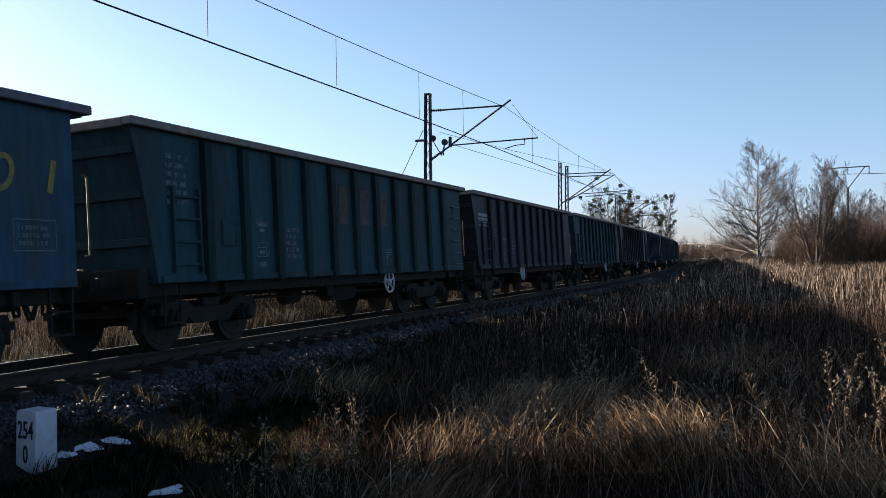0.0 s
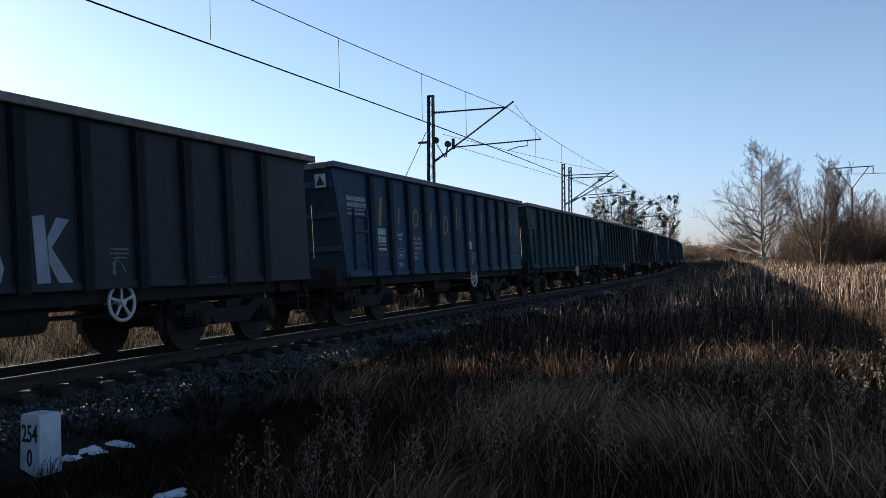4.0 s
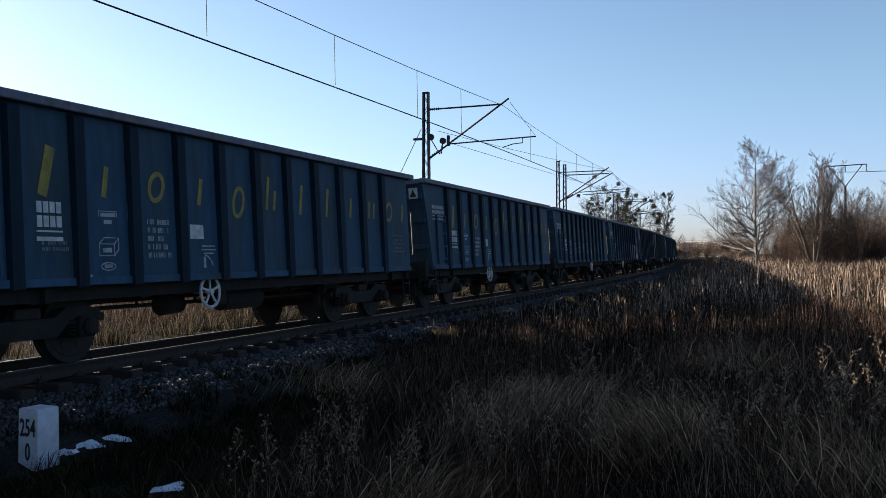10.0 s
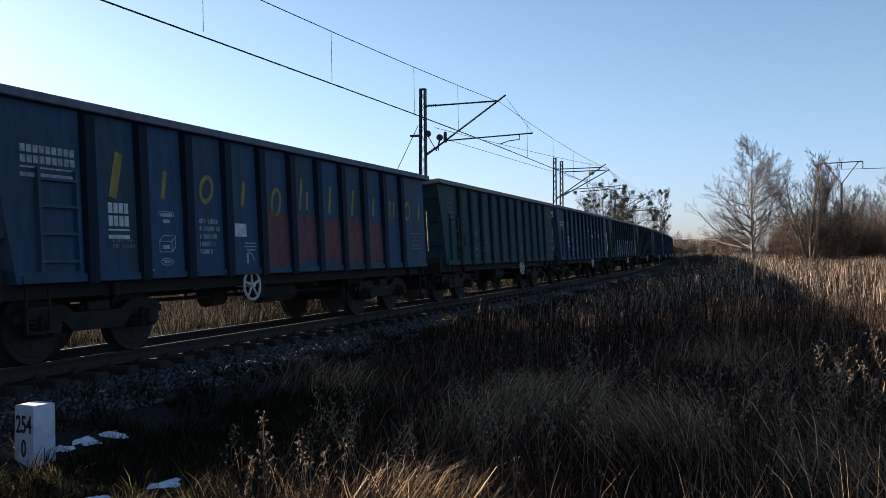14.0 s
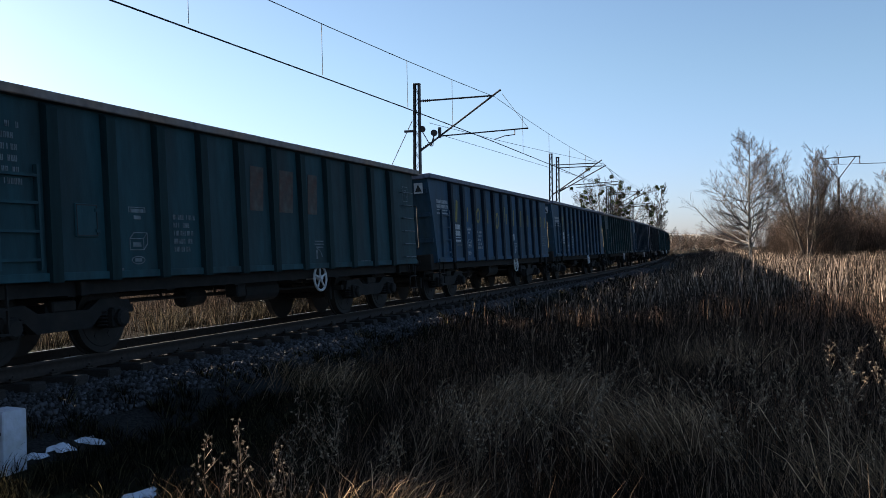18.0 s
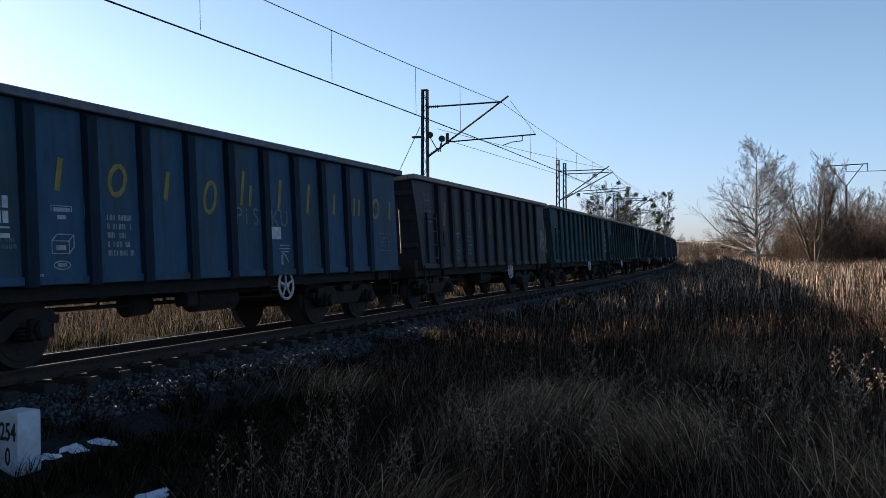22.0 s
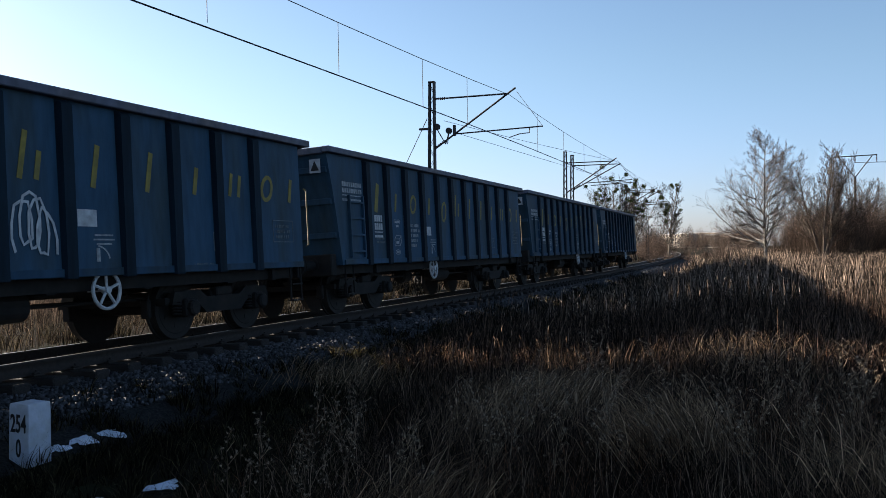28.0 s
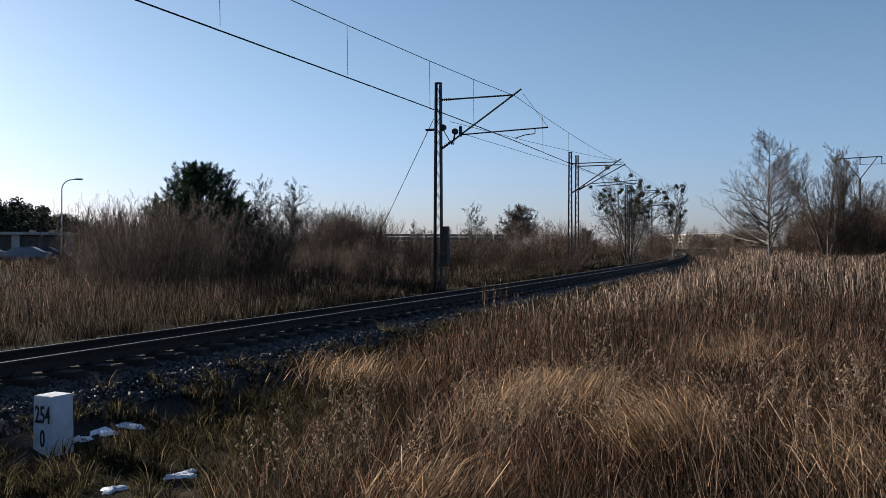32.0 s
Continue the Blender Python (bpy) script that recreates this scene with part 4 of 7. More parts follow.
        if "doodle" in ex:
            put(w, ("dd", 0), scrawl(140, 0.5, 0.9, 3, 0.035), M["white"], "graffiti_line", -0.52, 1.52, label="white sprayed scrawl")
            loop = arc(0, 0, 0.27, 0.24, 40, 390, 20) + [(-0.12, 0.02), (-0.30, -0.55), (-0.36, -0.80)]
            put(w, ("dd", 1), lambda: (lambda bm: (stroke(bm, loop, 0.03, ramp=0.0002), bm)[1])(bmesh.new()), M["white"], "graffiti_line", 1.55, 1.80, label="white sprayed loop with a tail")
            put(w, ("dd", 2), lambda: (lambda bm: (stroke(bm, arc(0, 0, 0.2, 0.2, 190, 350, 10), 0.03), bm)[1])(bmesh.new()), M["white"], "graffiti_line", 0.50, 1.48, label="white sprayed arc")
            put(w, ("dd", 3), lambda: (lambda bm: (stroke(bm, arc(0, 0, 0.13, 0.09, -20, 200, 8), 0.03), bm)[1])(bmesh.new()), M["white"], "graffiti_line", 0.56, 1.78, label="white sprayed arc")
            wave = [(0.3, -0.2), (0.28, 0.2), (0.1, 0.22), (-0.1, -0.05), (-0.2, -0.22), (-0.35, -0.2)]
            put(w, ("dd", 4), lambda: (lambda bm: (stroke(bm, wave, 0.03), bm)[1])(bmesh.new()), M["white"], "graffiti_line", 2.5, 1.86, label="white sprayed wave")
        tagged(w, label, "goods wagon", "wagons of the train")
    return train


M["dullyellow"] = material("dull_yellow_lettering", (0.085, 0.07, 0.025), 0.65, vary=0.25, scale=10, dirt=(0.06, 0.065, 0.06), dirt_scale=3, dirt_amount=0.75)
M["redfade"] = material("faded_red_spray_paint", (0.085, 0.017, 0.020), 0.6, vary=0.3, scale=5, dirt=(0.022, 0.030, 0.046), dirt_scale=2, dirt_amount=0.6)
SPIN = []
build_train()


# ---- overhead line ----
def line_point(s, off, z):
    x, y = on_line(s, off)
    return Vector((float(x), float(y), z))


def lattice_mast(name, s, off, top, width, label, base_z=-0.75):
    """Two channel legs joined by battens and diagonals, tapering upwards."""
    mast = tagged(empty(name), label, "mast", "overhead line masts")
    m = track_pose(s, 0, off, False)
    mast.matrix_basis = Matrix.Translation((0, 0, base_z)) @ m
    swap = Matrix(((0, 1, 0), (1, 0, 0), (0, 0, 1)))
    h = top - base_z

    def x_at(z):
        return width * (0.5 - 0.17 * z / h)
    for sg in (-1, 1):
        bm = bmesh.new()
        sec = [(0, -0.09), (0.06, -0.09), (0.06, -0.075), (0.014, -0.075), (0.014, 0.075), (0.06, 0.075), (0.06, 0.09), (0, 0.09)]
        rings = []
        for z in (0.0, h):
            a = sg * x_at(z)
            rings.append([bm.verts.new((a - sg * u, y, z)) for u, y in sec])
        for i in range(8):
            j = (i + 1) % 8
            bm.faces.new((rings[0][i], rings[0][j], rings[1][j], rings[1][i]))
        bm.faces.new(rings[0])
        bm.faces.new(rings[1])
        bmesh.ops.transform(bm, matrix=swap.to_4x4(), verts=bm.verts)
        bmesh.ops.recalc_face_normals(bm, faces=bm.faces)
        part("leg", bm, M["mast"], mast)
    bm = bmesh.new()
    n = int(h / 0.42)
    for i in range(n):
        z0, z1 = 0.3 + (h - 0.4) * i / n, 0.3 + (h - 0.4) * (i + 1) / n
        for y in (-0.08, 0.08):
            sg = 1 if i % 2 else -1
            rod(bm, (sg * x_at(z0) * 0.9, y, z0), (-sg * x_at(z1) * 0.9, y, z1), 0.012, 4)
    bmesh.ops.transform(bm, matrix=swap.to_4x4(), verts=bm.verts)
    part("lacing", bm, M["mast"], mast)
    bm = bmesh.new()
    block(bm, -0.10, -x_at(h) - 0.01, h - 0.05, 0.10, x_at(h) + 0.01, h, 0.01)
    part("cap", bm, M["mast"], mast)
    bm = bmesh.new()
    block(bm, -0.35, -0.35, -0.2, 0.35, 0.35, 0.28, 0.04)
    part("footing", bm, M["footing"], mast)
    return mast, m, base_z


def insulator(bm, a, b, r=0.06, n=5):
    a, b = Vector(a), Vector(b)
    prof = [(0, 0.02)]
    for i in range(n):
        u = (i + 0.2) / n
        prof += [(u, 0.025), (u + 0.25 / n, r), (u + 0.5 / n, r * 0.8), (u + 0.6 / n, 0.025)]
    prof.append((1, 0.02))
    disc(bm, a, b, prof, 10)


def cantilever(mast, s, off, base_z, tip, low_z, tube_z, reg=None, arm=None):
    """Stay tube, raking tube, registration tube and steady arm with their insulators; heights above the rail."""
    def p(o, z):
        return (0, o - off, z - base_z)
    to, tz = tip
    bm = bmesh.new()
    rod(bm, p(off + 0.55, tube_z), p(to - 0.25, tube_z + 0.02), 0.032, 8)
    part("stay_tube", bm, M["mast"], mast)
    bm = bmesh.new()
    insulator(bm, p(off + 0.12, tube_z), p(off + 0.55, tube_z))
    insulator(bm, p(off + 0.15, low_z + 0.05), p(off + 0.55, low_z + 0.30))
    part("insulator", bm, M["insulator"], mast, "ribbed brown insulators")
    bm = bmesh.new()
    rod(bm, p(off + 0.12, low_z), p(to, tz), 0.036, 8)
    part("raking_tube", bm, M["mast"], mast)
    if reg:
        (o0, z0), (o1, z1) = reg
        bm = bmesh.new()
        rod(bm, p(o0, z0), p(o1, z1), 0.026, 8)
        rod(bm, p(o1, z1), p(to + 0.05, tz - 0.15), 0.008, 5)
        part("registration_tube", bm, M["mast"], mast)
        bm = bmesh.new()
        (a0, b0), (a1, b1) = arm
        tube_path(bm, [p(a0, b0 + 0.18), p(a0, b0), p((a0 + a1) / 2, b0 - 0.03), p(a1, b1)], 0.018, 6)
        part("steady_arm", bm, M["mast"], mast)


M["footing"] = material("footing_concrete", (0.22, 0.21, 0.19), 0.9, vary=0.25, scale=9, bump=0.4)
LABEL_MAST = "dark lattice steel mast carrying the overhead line"
m1, mm, bz = lattice_mast("overhead_mast", 30.9, -3.05, 7.70, 0.36, LABEL_MAST + " with a grey box")
cantilever(m1, 30.9, -3.05, bz, (0.23, 7.25), 5.14, 7.03, ((-2.12, 5.67), (1.25, 5.79)), ((0.75, 5.58), (-0.02, 5.44)))
bm = bmesh.new()
block(bm, -0.13, 0.13, 1.45, 0.13, 0.42, 2.95, 0.02)
part("equipment_box", bm, M["mast"], m1, "narrow grey switch box")
bm = bmesh.new()
tube_path(bm, [(0, 0.13, 6.75), (0, 0.22, 6.6), (0, 0.55, 6.05), (0, 0.62, 6.3), (0, 0.7, 6.6), (0, 0.62, 6.05)], 0.018, 6)
disc(bm, (-0.05, 0.2, 6.72), (0.05, 0.2, 6.72), [(0, 0.12), (1, 0.12)], 14)
disc(bm, (-0.05, 0.68, 6.55), (0.05, 0.68, 6.55), [(0, 0.12), (1, 0.12)], 14)
block(bm, -0.06, 0.85, 6.35, 0.06, 0.95, 6.75, 0.01)
part("tension_pulley", bm, M["mast"], m1, "pulleys and links of the wire anchor")
bm = bmesh.new()
block(bm, -0.06, -0.52, 6.62, 0.06, -0.14, 6.70, 0.01)
part("bracket", bm, M["mast"], m1)
bm = bmesh.new()
rod(bm, (0, -0.2, 7.05), mm.inverted() @ line_point(45.9, -13.8, 0.1), 0.016, 6)
part("guy_wire", bm, M["wire"], m1)
for s, tp, tip, low, tube, lab in ((55.6, 7.52, (0.12, 6.99), 4.88, 6.78, LABEL_MAST), (57.9, 7.52, (0.05, 6.85), 5.2, 6.80, LABEL_MAST), (84.5, 7.3, (0.15, 6.9), 5.0, 6.7, LABEL_MAST),
                                   (88.0, 7.3, (0.05, 6.8), 5.0, 6.7, LABEL_MAST), (118.0, 7.4, (0.2, 6.9), 5.0, 6.8, LABEL_MAST), (165.0, 7.4, (0.2, 6.9), 5.0, 6.8, LABEL_MAST),
                                   (-30.0, 7.6, (0.2, 7.1), 5.0, 6.9, LABEL_MAST)):
    mk, mq, b = lattice_mast("overhead_mast", s, -3.15, tp, 0.32, lab)
    cantilever(mk, s, -3.15, b, tip, low, tube, ((-1.9, 5.45), (1.1, 5.6)), ((0.7, 5.5), (0.0, 5.4)))


def wire_run(name, pts, r, label, sag=0.0, seg=8, gap=None):
    bm = bmesh.new()
    for a, b in zip(pts[:-1], pts[1:]):
        prev = None
        for i in range(seg + 1):
            u = i / seg
            q = [a[k] + (b[k] - a[k]) * u for k in range(3)]
            v = line_point(q[0], q[1], q[2] - sag * 4 * u * (1 - u) * min(1.0, (b[0] - a[0]) / 61.0) ** 1.5)
            if prev is not None:
                rod(bm, prev, v, r, 4, caps=False)
                if gap:
                    rod(bm, prev + Vector((gap, 0, 0)), v + Vector((gap, 0, 0)), r, 4, caps=False)
            prev = v
    bmesh.ops.remove_doubles(bm, verts=bm.verts, dist=0.0005)
    return tagged(part(name, bm, M["wire"]), label, "overhead wire")


def height_messenger(s, supports, sag):
    for a, b in zip(supports[:-1], supports[1:]):
        if a[0] <= s <= b[0]:
            u = (s - a[0]) / (b[0] - a[0])
            return a[1] + (b[1] - a[1]) * u - sag * 4 * u * (1 - u) * min(1.0, (b[0] - a[0]) / 61.0) ** 1.5
    return supports[-1][1]


SUP = [(-30.0, 7.1), (30.9, 7.0), (57.9, 6.88), (88.0, 6.9), (118.0, 6.9), (165.0, 6.9)]
wire_run("messenger_wire", [(s, 0.0, z) for s, z in SUP], 0.0105, "thin dark carrying wire strung over the track", 0.82, 14)
wire_run("contact_wire", [(-30, 0.15, 5.05), (10.5, 0.05, 5.20), (22, 0.0, 5.30), (30.9, -0.02, 5.34), (57.9, 0.1, 5.3), (88, 0.0, 5.3), (118, 0, 5.3), (165, 0, 5.3)], 0.008, "twin contact wire strung level over the track", 0.0, 8, 0.04)
wire_run("anchor_wire", [(31.0, -2.2, 5.75), (55.6, 0.0, 5.55), (84.5, 0.1, 5.3)], 0.009, "thin dark wire anchored at a mast", 0.1, 8)
wire_run("anchor_wire", [(31.0, -2.6, 6.2), (55.6, -0.1, 6.85), (84.5, 0.1, 6.9)], 0.009, "thin dark carrying wire anchored at a mast", 0.35, 8)
for s in (12.6, 17.4, 22.35, 26.1, -2.0, 3.0, 7.8, 35.0, 40.0, 45.0, 50.0, 62.0, 68.0, 74.0, 80.0):
    bm = bmesh.new()
    rod(bm, line_point(s, 0.02, 5.32), line_point(s, 0.0, height_messenger(s, SUP, 0.82)), 0.008, 4)
    part_ob = part("dropper", bm, M["wire"])
    tagged(part_ob, "thin vertical dropper between contact and carrying wire", "overhead wire", "droppers of the overhead line")

# ---- kilometre post ----
def build_post():
    post = tagged(empty("kilometre_post"), "white painted concrete kilometre post beside the track", "kilometre post")
    post.matrix_basis = pose(-3.93, 8.36, -0.69, 0, 0, -25)
    a = 0.132
    bm = bmesh.new()
    v0 = [bm.verts.new((x * a, y * a, 0)) for x, y in ((-1, -1), (1, -1), (1, 1), (-1, 1))]
    v1 = [bm.verts.new((x * a * 0.96, y * a * 0.96, 0.66)) for x, y in ((-1, -1), (1, -1), (1, 1), (-1, 1))]
    v2 = [bm.verts.new((x * a * 0.93, y * a * 0.93, 0.69)) for x, y in ((-1, -1), (1, -1), (1, 1), (-1, 1))]
    for p, q in ((v0, v1), (v1, v2)):
        for i in range(4):
            j = (i + 1) % 4
            bm.faces.new((p[i], p[j], q[j], q[i]))
    bm.faces.new(v2)
    bm.faces.new(v0[::-1])
    bmesh.ops.bevel(bm, geom=[e for e in bm.edges], offset=0.005, segments=2, affect="EDGES")
    part("stone", bm, M["concrete"], post)
    for face in (0,):
        for text, z, size in (("254", 0.43, 0.235), ("0", 0.20, 0.235)):
            me = letters_mesh(text, size, 0.0, 0.004)
            me.materials.clear()
            me.materials.append(M["black"])
            o = new("numeral", me)
            o.parent = post
            o.matrix_basis = pose(0, -a * 0.975 - 0.0025, z, 90, 0, 0) @ Matrix.Diagonal((0.60, 1, 1, 1))
            o["label"] = "black painted figures"
    return post


build_post()


def snow_patch(x, y, w, d, seed, turn=0):
    rng = np.random.RandomState(seed)
    bm = bmesh.new()
    n, rings = 18, 5
    c = bm.verts.new((0, 0, 0.025))
    prev = None
    lob = 1 + 0.4 * np.sin(np.arange(n) * 2 * np.pi / n * 3 + rng.rand() * 6) + 0.9 * (rng.rand(n) - 0.5)
    for k in range(1, rings + 1):
        u = k / rings
        ring = [bm.verts.new((w / 2 * u * lob[i] * math.cos(2 * math.pi * i / n), d / 2 * u * lob[i] * math.sin(2 * math.pi * i / n), 0.010 * (1 - u ** 2) + 0.010 * (rng.rand() - 0.5) - (0.03 if k == rings else 0))) for i in range(n)]
        for i in range(n):
            j = (i + 1) % n
            bm.faces.new((c, ring[i], ring[j]) if prev is None else (prev[i], ring[i], ring[j], prev[j]))
        prev = ring
    ob = part("snow_patch", bm, M["snow"], smooth=True)
    ob.matrix_basis = pose(x, y, float(stand_z(x, y)) + 0.018, 0, 0, turn)
    tagged(ob, "small patch of old snow on the grass", "snow", "old snow patches")


snow_patch(-3.86, 8.78, 0.20, 0.26, 1, 20)
snow_patch(-3.76, 9.12, 0.26, 0.42, 2, 10)
snow_patch(-3.62, 9.45, 0.24, 0.34, 6, 50)
snow_patch(-2.46, 7.72, 0.26, 0.30, 3)
snow_patch(-2.9, 7.2, 0.16, 0.22, 4)


# ---- plants ----
def leafy(name, color, other, translucent=0.3, island=0.6, rough=0.8):
    """Dry plant matter: two tones mixed piece by piece, with light passing through."""
    m = bpy.data.materials.new(name)
    m.use_nodes = True
    nt = m.node_tree
    n, lk = nt.nodes, nt.links
    b = n["Principled BSDF"]
    b.inputs["Roughness"].default_value = rough
    b.inputs["Specular IOR Level"].default_value = 0.12
    ge = n.new("ShaderNodeNewGeometry")
    tc = n.new("ShaderNodeTexCoord")
    ns = n.new("ShaderNodeTexNoise")
    ns.inputs["Scale"].default_value = 0.55
    lk.new(tc.outputs["Object"], ns.inputs["Vector"])
    n3 = n.new("ShaderNodeTexNoise")
    n3.inputs["Scale"].default_value = 4.5
    lk.new(tc.outputs["Object"], n3.inputs["Vector"])
    mean = n.new("ShaderNodeMath")
    mean.operation = "ADD"
    lk.new(ns.outputs[0], mean.inputs[0])
    lk.new(n3.outputs[0], mean.inputs[1])
    add = n.new("ShaderNodeMath")
    add.operation = "MULTIPLY_ADD"
    add.inputs[1].default_value = 0.7
    lk.new(ge.outputs["Random Per Island"], add.inputs[0])
    lk.new(mean.outputs[0], add.inputs[2])
    mr = n.new("ShaderNodeMapRange")
    mr.inputs[1].default_value, mr.inputs[2].default_value = 1.0, 1.75
    lk.new(add.outputs[0], mr.inputs[0])
    mx = n.new("ShaderNodeMix")
    mx.data_type = "RGBA"
    lk.new(mr.outputs[0], mx.inputs[0])
    mx.inputs[6].default_value, mx.inputs[7].default_value = (*color, 1), (*other, 1)
    r2 = n.new("ShaderNodeMapRange")
    r2.inputs[3].default_value, r2.inputs[4].default_value = 1 - island, 1 + island * 3.2
    hs = n.new("ShaderNodeMath")
    hs.operation = "FRACT"
    ml = n.new("ShaderNodeMath")
    ml.operation = "MULTIPLY"
    ml.inputs[1].default_value = 7.31
    lk.new(ge.outputs["Random Per Island"], ml.inputs[0])
    lk.new(ml.outputs[0], hs.inputs[0])
    pw = n.new("ShaderNodeMath")
    pw.operation = "POWER"
    pw.inputs[1].default_value = 3.2
    lk.new(hs.outputs[0], pw.inputs[0])
    lk.new(pw.outputs[0], r2.inputs[0])
    sc = n.new("ShaderNodeVectorMath")
    sc.operation = "SCALE"
    lk.new(mx.outputs[2], sc.inputs[0])
    lk.new(r2.outputs[0], sc.inputs["Scale"])
    lk.new(sc.outputs[0], b.inputs["Base Color"])
    if translucent:
        tr = n.new("ShaderNodeBsdfTranslucent")
        lk.new(sc.outputs[0], tr.inputs[0])
        ms = n.new("ShaderNodeMixShader")
        ms.inputs[0].default_value = translucent
        lk.new(b.outputs[0], ms.inputs[1])
        lk.new(tr.outputs[0], ms.inputs[2])
        lk.new(ms.outputs[0], n["Material Output"].inputs[0])
    return m


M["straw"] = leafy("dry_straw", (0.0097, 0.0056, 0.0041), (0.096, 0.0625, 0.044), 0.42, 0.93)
# paler straw for the far belts, with the sunlit tops put into its colour
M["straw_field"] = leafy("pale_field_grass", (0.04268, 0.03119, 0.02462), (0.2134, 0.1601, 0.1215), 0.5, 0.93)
M["mat"] = leafy("matted_straw", (0.105, 0.064, 0.036), (0.36, 0.25, 0.155), 0.5, 0.6)
M["far_straw"] = leafy("brown_weeds", (0.0144, 0.0104, 0.0084), (0.0704, 0.0512, 0.0384), 0.45, 0.8)
M["rust"] = leafy("rusty_dead_herbs", (0.0136, 0.0068, 0.00408), (0.085, 0.0408, 0.0204), 0.4, 0.8)
M["scrub"] = leafy("dark_tufts", (0.008064, 0.007258, 0.004838), (0.04032, 0.03226, 0.02218), 0.5, 0.8)
M["straw_short"] = leafy("short_dry_grass", (0.007661, 0.007258, 0.003629), (0.0504, 0.04234, 0.02218), 0.7, 0.75)
M["reed"] = leafy("pale_reed", (0.041, 0.026, 0.0174), (0.148, 0.101, 0.066), 0.45, 0.85)
M["weed"] = leafy("dead_weed", (0.135, 0.0882, 0.0576), (0.27, 0.189, 0.1215), 0.15)
M["fluff"] = leafy("seed_fluff", (0.1445, 0.1105, 0.0782), (0.255, 0.1955, 0.1403), 0.3)
M["twig"] = leafy("brown_twigs", (0.04913, 0.03468, 0.02717), (0.09824, 0.0682, 0.05086), 0.0)
M["twig_grey"] = leafy("grey_twigs", (0.02285, 0.01795, 0.01501), (0.04243, 0.03264, 0.02774), 0.0)
M["twig_pale"] = leafy("pale_twigs", (0.04974, 0.03869, 0.03317), (0.09392, 0.07297, 0.06191), 0.0)
M["bark"] = material("tree_bark", (0.10, 0.08, 0.065), 0.9, vary=0.4, scale=12, stretch=(1, 1, 0.25), bump=0.7)
M["birch"] = material("birch_bark", (0.17, 0.155, 0.14), 0.8, vary=0.3, scale=9, dirt=(0.07, 0.06, 0.05), dirt_scale=4, dirt_amount=0.9, stretch=(1, 1, 0.6))
M["needle"] = leafy("pine_needles", (0.01224, 0.0272, 0.01088), (0.0238, 0.0442, 0.017), 0.1)
M["mistletoe"] = leafy("mistletoe_leaves", (0.0238, 0.034, 0.00952), (0.0408, 0.051, 0.017), 0.15)


def blades(name, x, y, h, width, lean, bend, mat, rng, head=None, label="", category="grass", base=None, az=None):
    """One mesh of tapered bent blades at the given places."""
    n = len(x)
    z = stand_z(x, y) - 0.03 if base is None else base
    a = rng.rand(n) * 2 * np.pi if az is None else az
    f = rng.rand(n) * 2 * np.pi
    dx, dy = np.cos(a) * lean, np.sin(a) * lean
    wx, wy = np.cos(f) * width / 2, np.sin(f) * width / 2
    v = np.empty((n, 5, 3))
    mx, my, mz = x + dx * h * 0.45, y + dy * h * 0.45, z + h * 0.6
    tx, ty, tz = x + dx * h * (1 + bend), y + dy * h * (1 + bend), z + h * np.sqrt(np.clip(1 - (lean * (0.5 + bend)) ** 2, 0.15, 1))
    v[:, 0] = np.stack([x - wx, y - wy, z], 1)
    v[:, 1] = np.stack([x + wx, y + wy, z], 1)
    v[:, 2] = np.stack([mx + wx * 0.8, my + wy * 0.8, mz], 1)
    v[:, 3] = np.stack([mx - wx * 0.8, my - wy * 0.8, mz], 1)
    v[:, 4] = np.stack([tx, ty, tz], 1)
    i = np.arange(n)[:, None] * 5
    tri = np.concatenate([i + [0, 1, 2], i + [0, 2, 3], i + [3, 2, 4]])
    verts = v.reshape(-1, 3)
    if head is not None:
        k = np.nonzero(rng.rand(n) < head[0])[0]
        hw, hl = head[1], head[2]
        m = len(k)
        hv = np.empty((m, 4, 3))
        ux, uy, uz = tx[k] - mx[k], ty[k] - my[k], tz[k] - mz[k]
        ln = np.sqrt(ux ** 2 + uy ** 2 + uz ** 2) + 1e-6
        u = np.stack([ux / ln, uy / ln, uz / ln], 1)
        top = np.stack([tx[k], ty[k], tz[k]], 1)
        g = rng.rand(m) * 6.28
        sd = np.stack([np.cos(g) * hw, np.sin(g) * hw, np.zeros(m)], 1)
        hv[:, 0], hv[:, 1], hv[:, 2], hv[:, 3] = top - u * hl, top - u * hl * 0.4 + sd, top + u * hl * 0.25, top - u * hl * 0.4 - sd
        j = len(verts) + np.arange(m)[:, None] * 4
        verts = np.vstack([verts, hv.reshape(-1, 3)])
        tri = np.concatenate([tri, j + [0, 1, 2], j + [0, 2, 3]])
    ob = mesh_object(name, verts, tri, mat)
    tagged(ob, label, category, kind="stuff")
    return ob


def patchy(x, y, sc=0.5, seed=0.0):
    return 0.5 + 0.28 * np.sin(x * sc * 1.7 + 1.9 * np.sin(y * sc * 0.9 + seed)) + 0.22 * np.sin(y * sc * 2.1 - x * sc * 0.8 + seed * 2)


def scatter(n, rng, r0, r1, a0=-36, a1=38, power=1.0):
    """Random places in a wedge of the plan, angles from the y axis to the right."""
    u = rng.rand(n)
    r = (r0 ** (2 * power) + u * (r1 ** (2 * power) - r0 ** (2 * power))) ** (0.5 / power)
    a = np.radians(a0 + (a1 - a0) * rng.rand(n))
    return r * np.sin(a), r * np.cos(a), r


def flow(x, y):
    """Direction in which the sward has been laid, in swirls."""
    return 1.3 + 2.2 * np.sin(x * 0.8 + 1.7 * np.sin(y * 0.6)) + 1.5 * np.sin(y * 1.1 - x * 0.5)


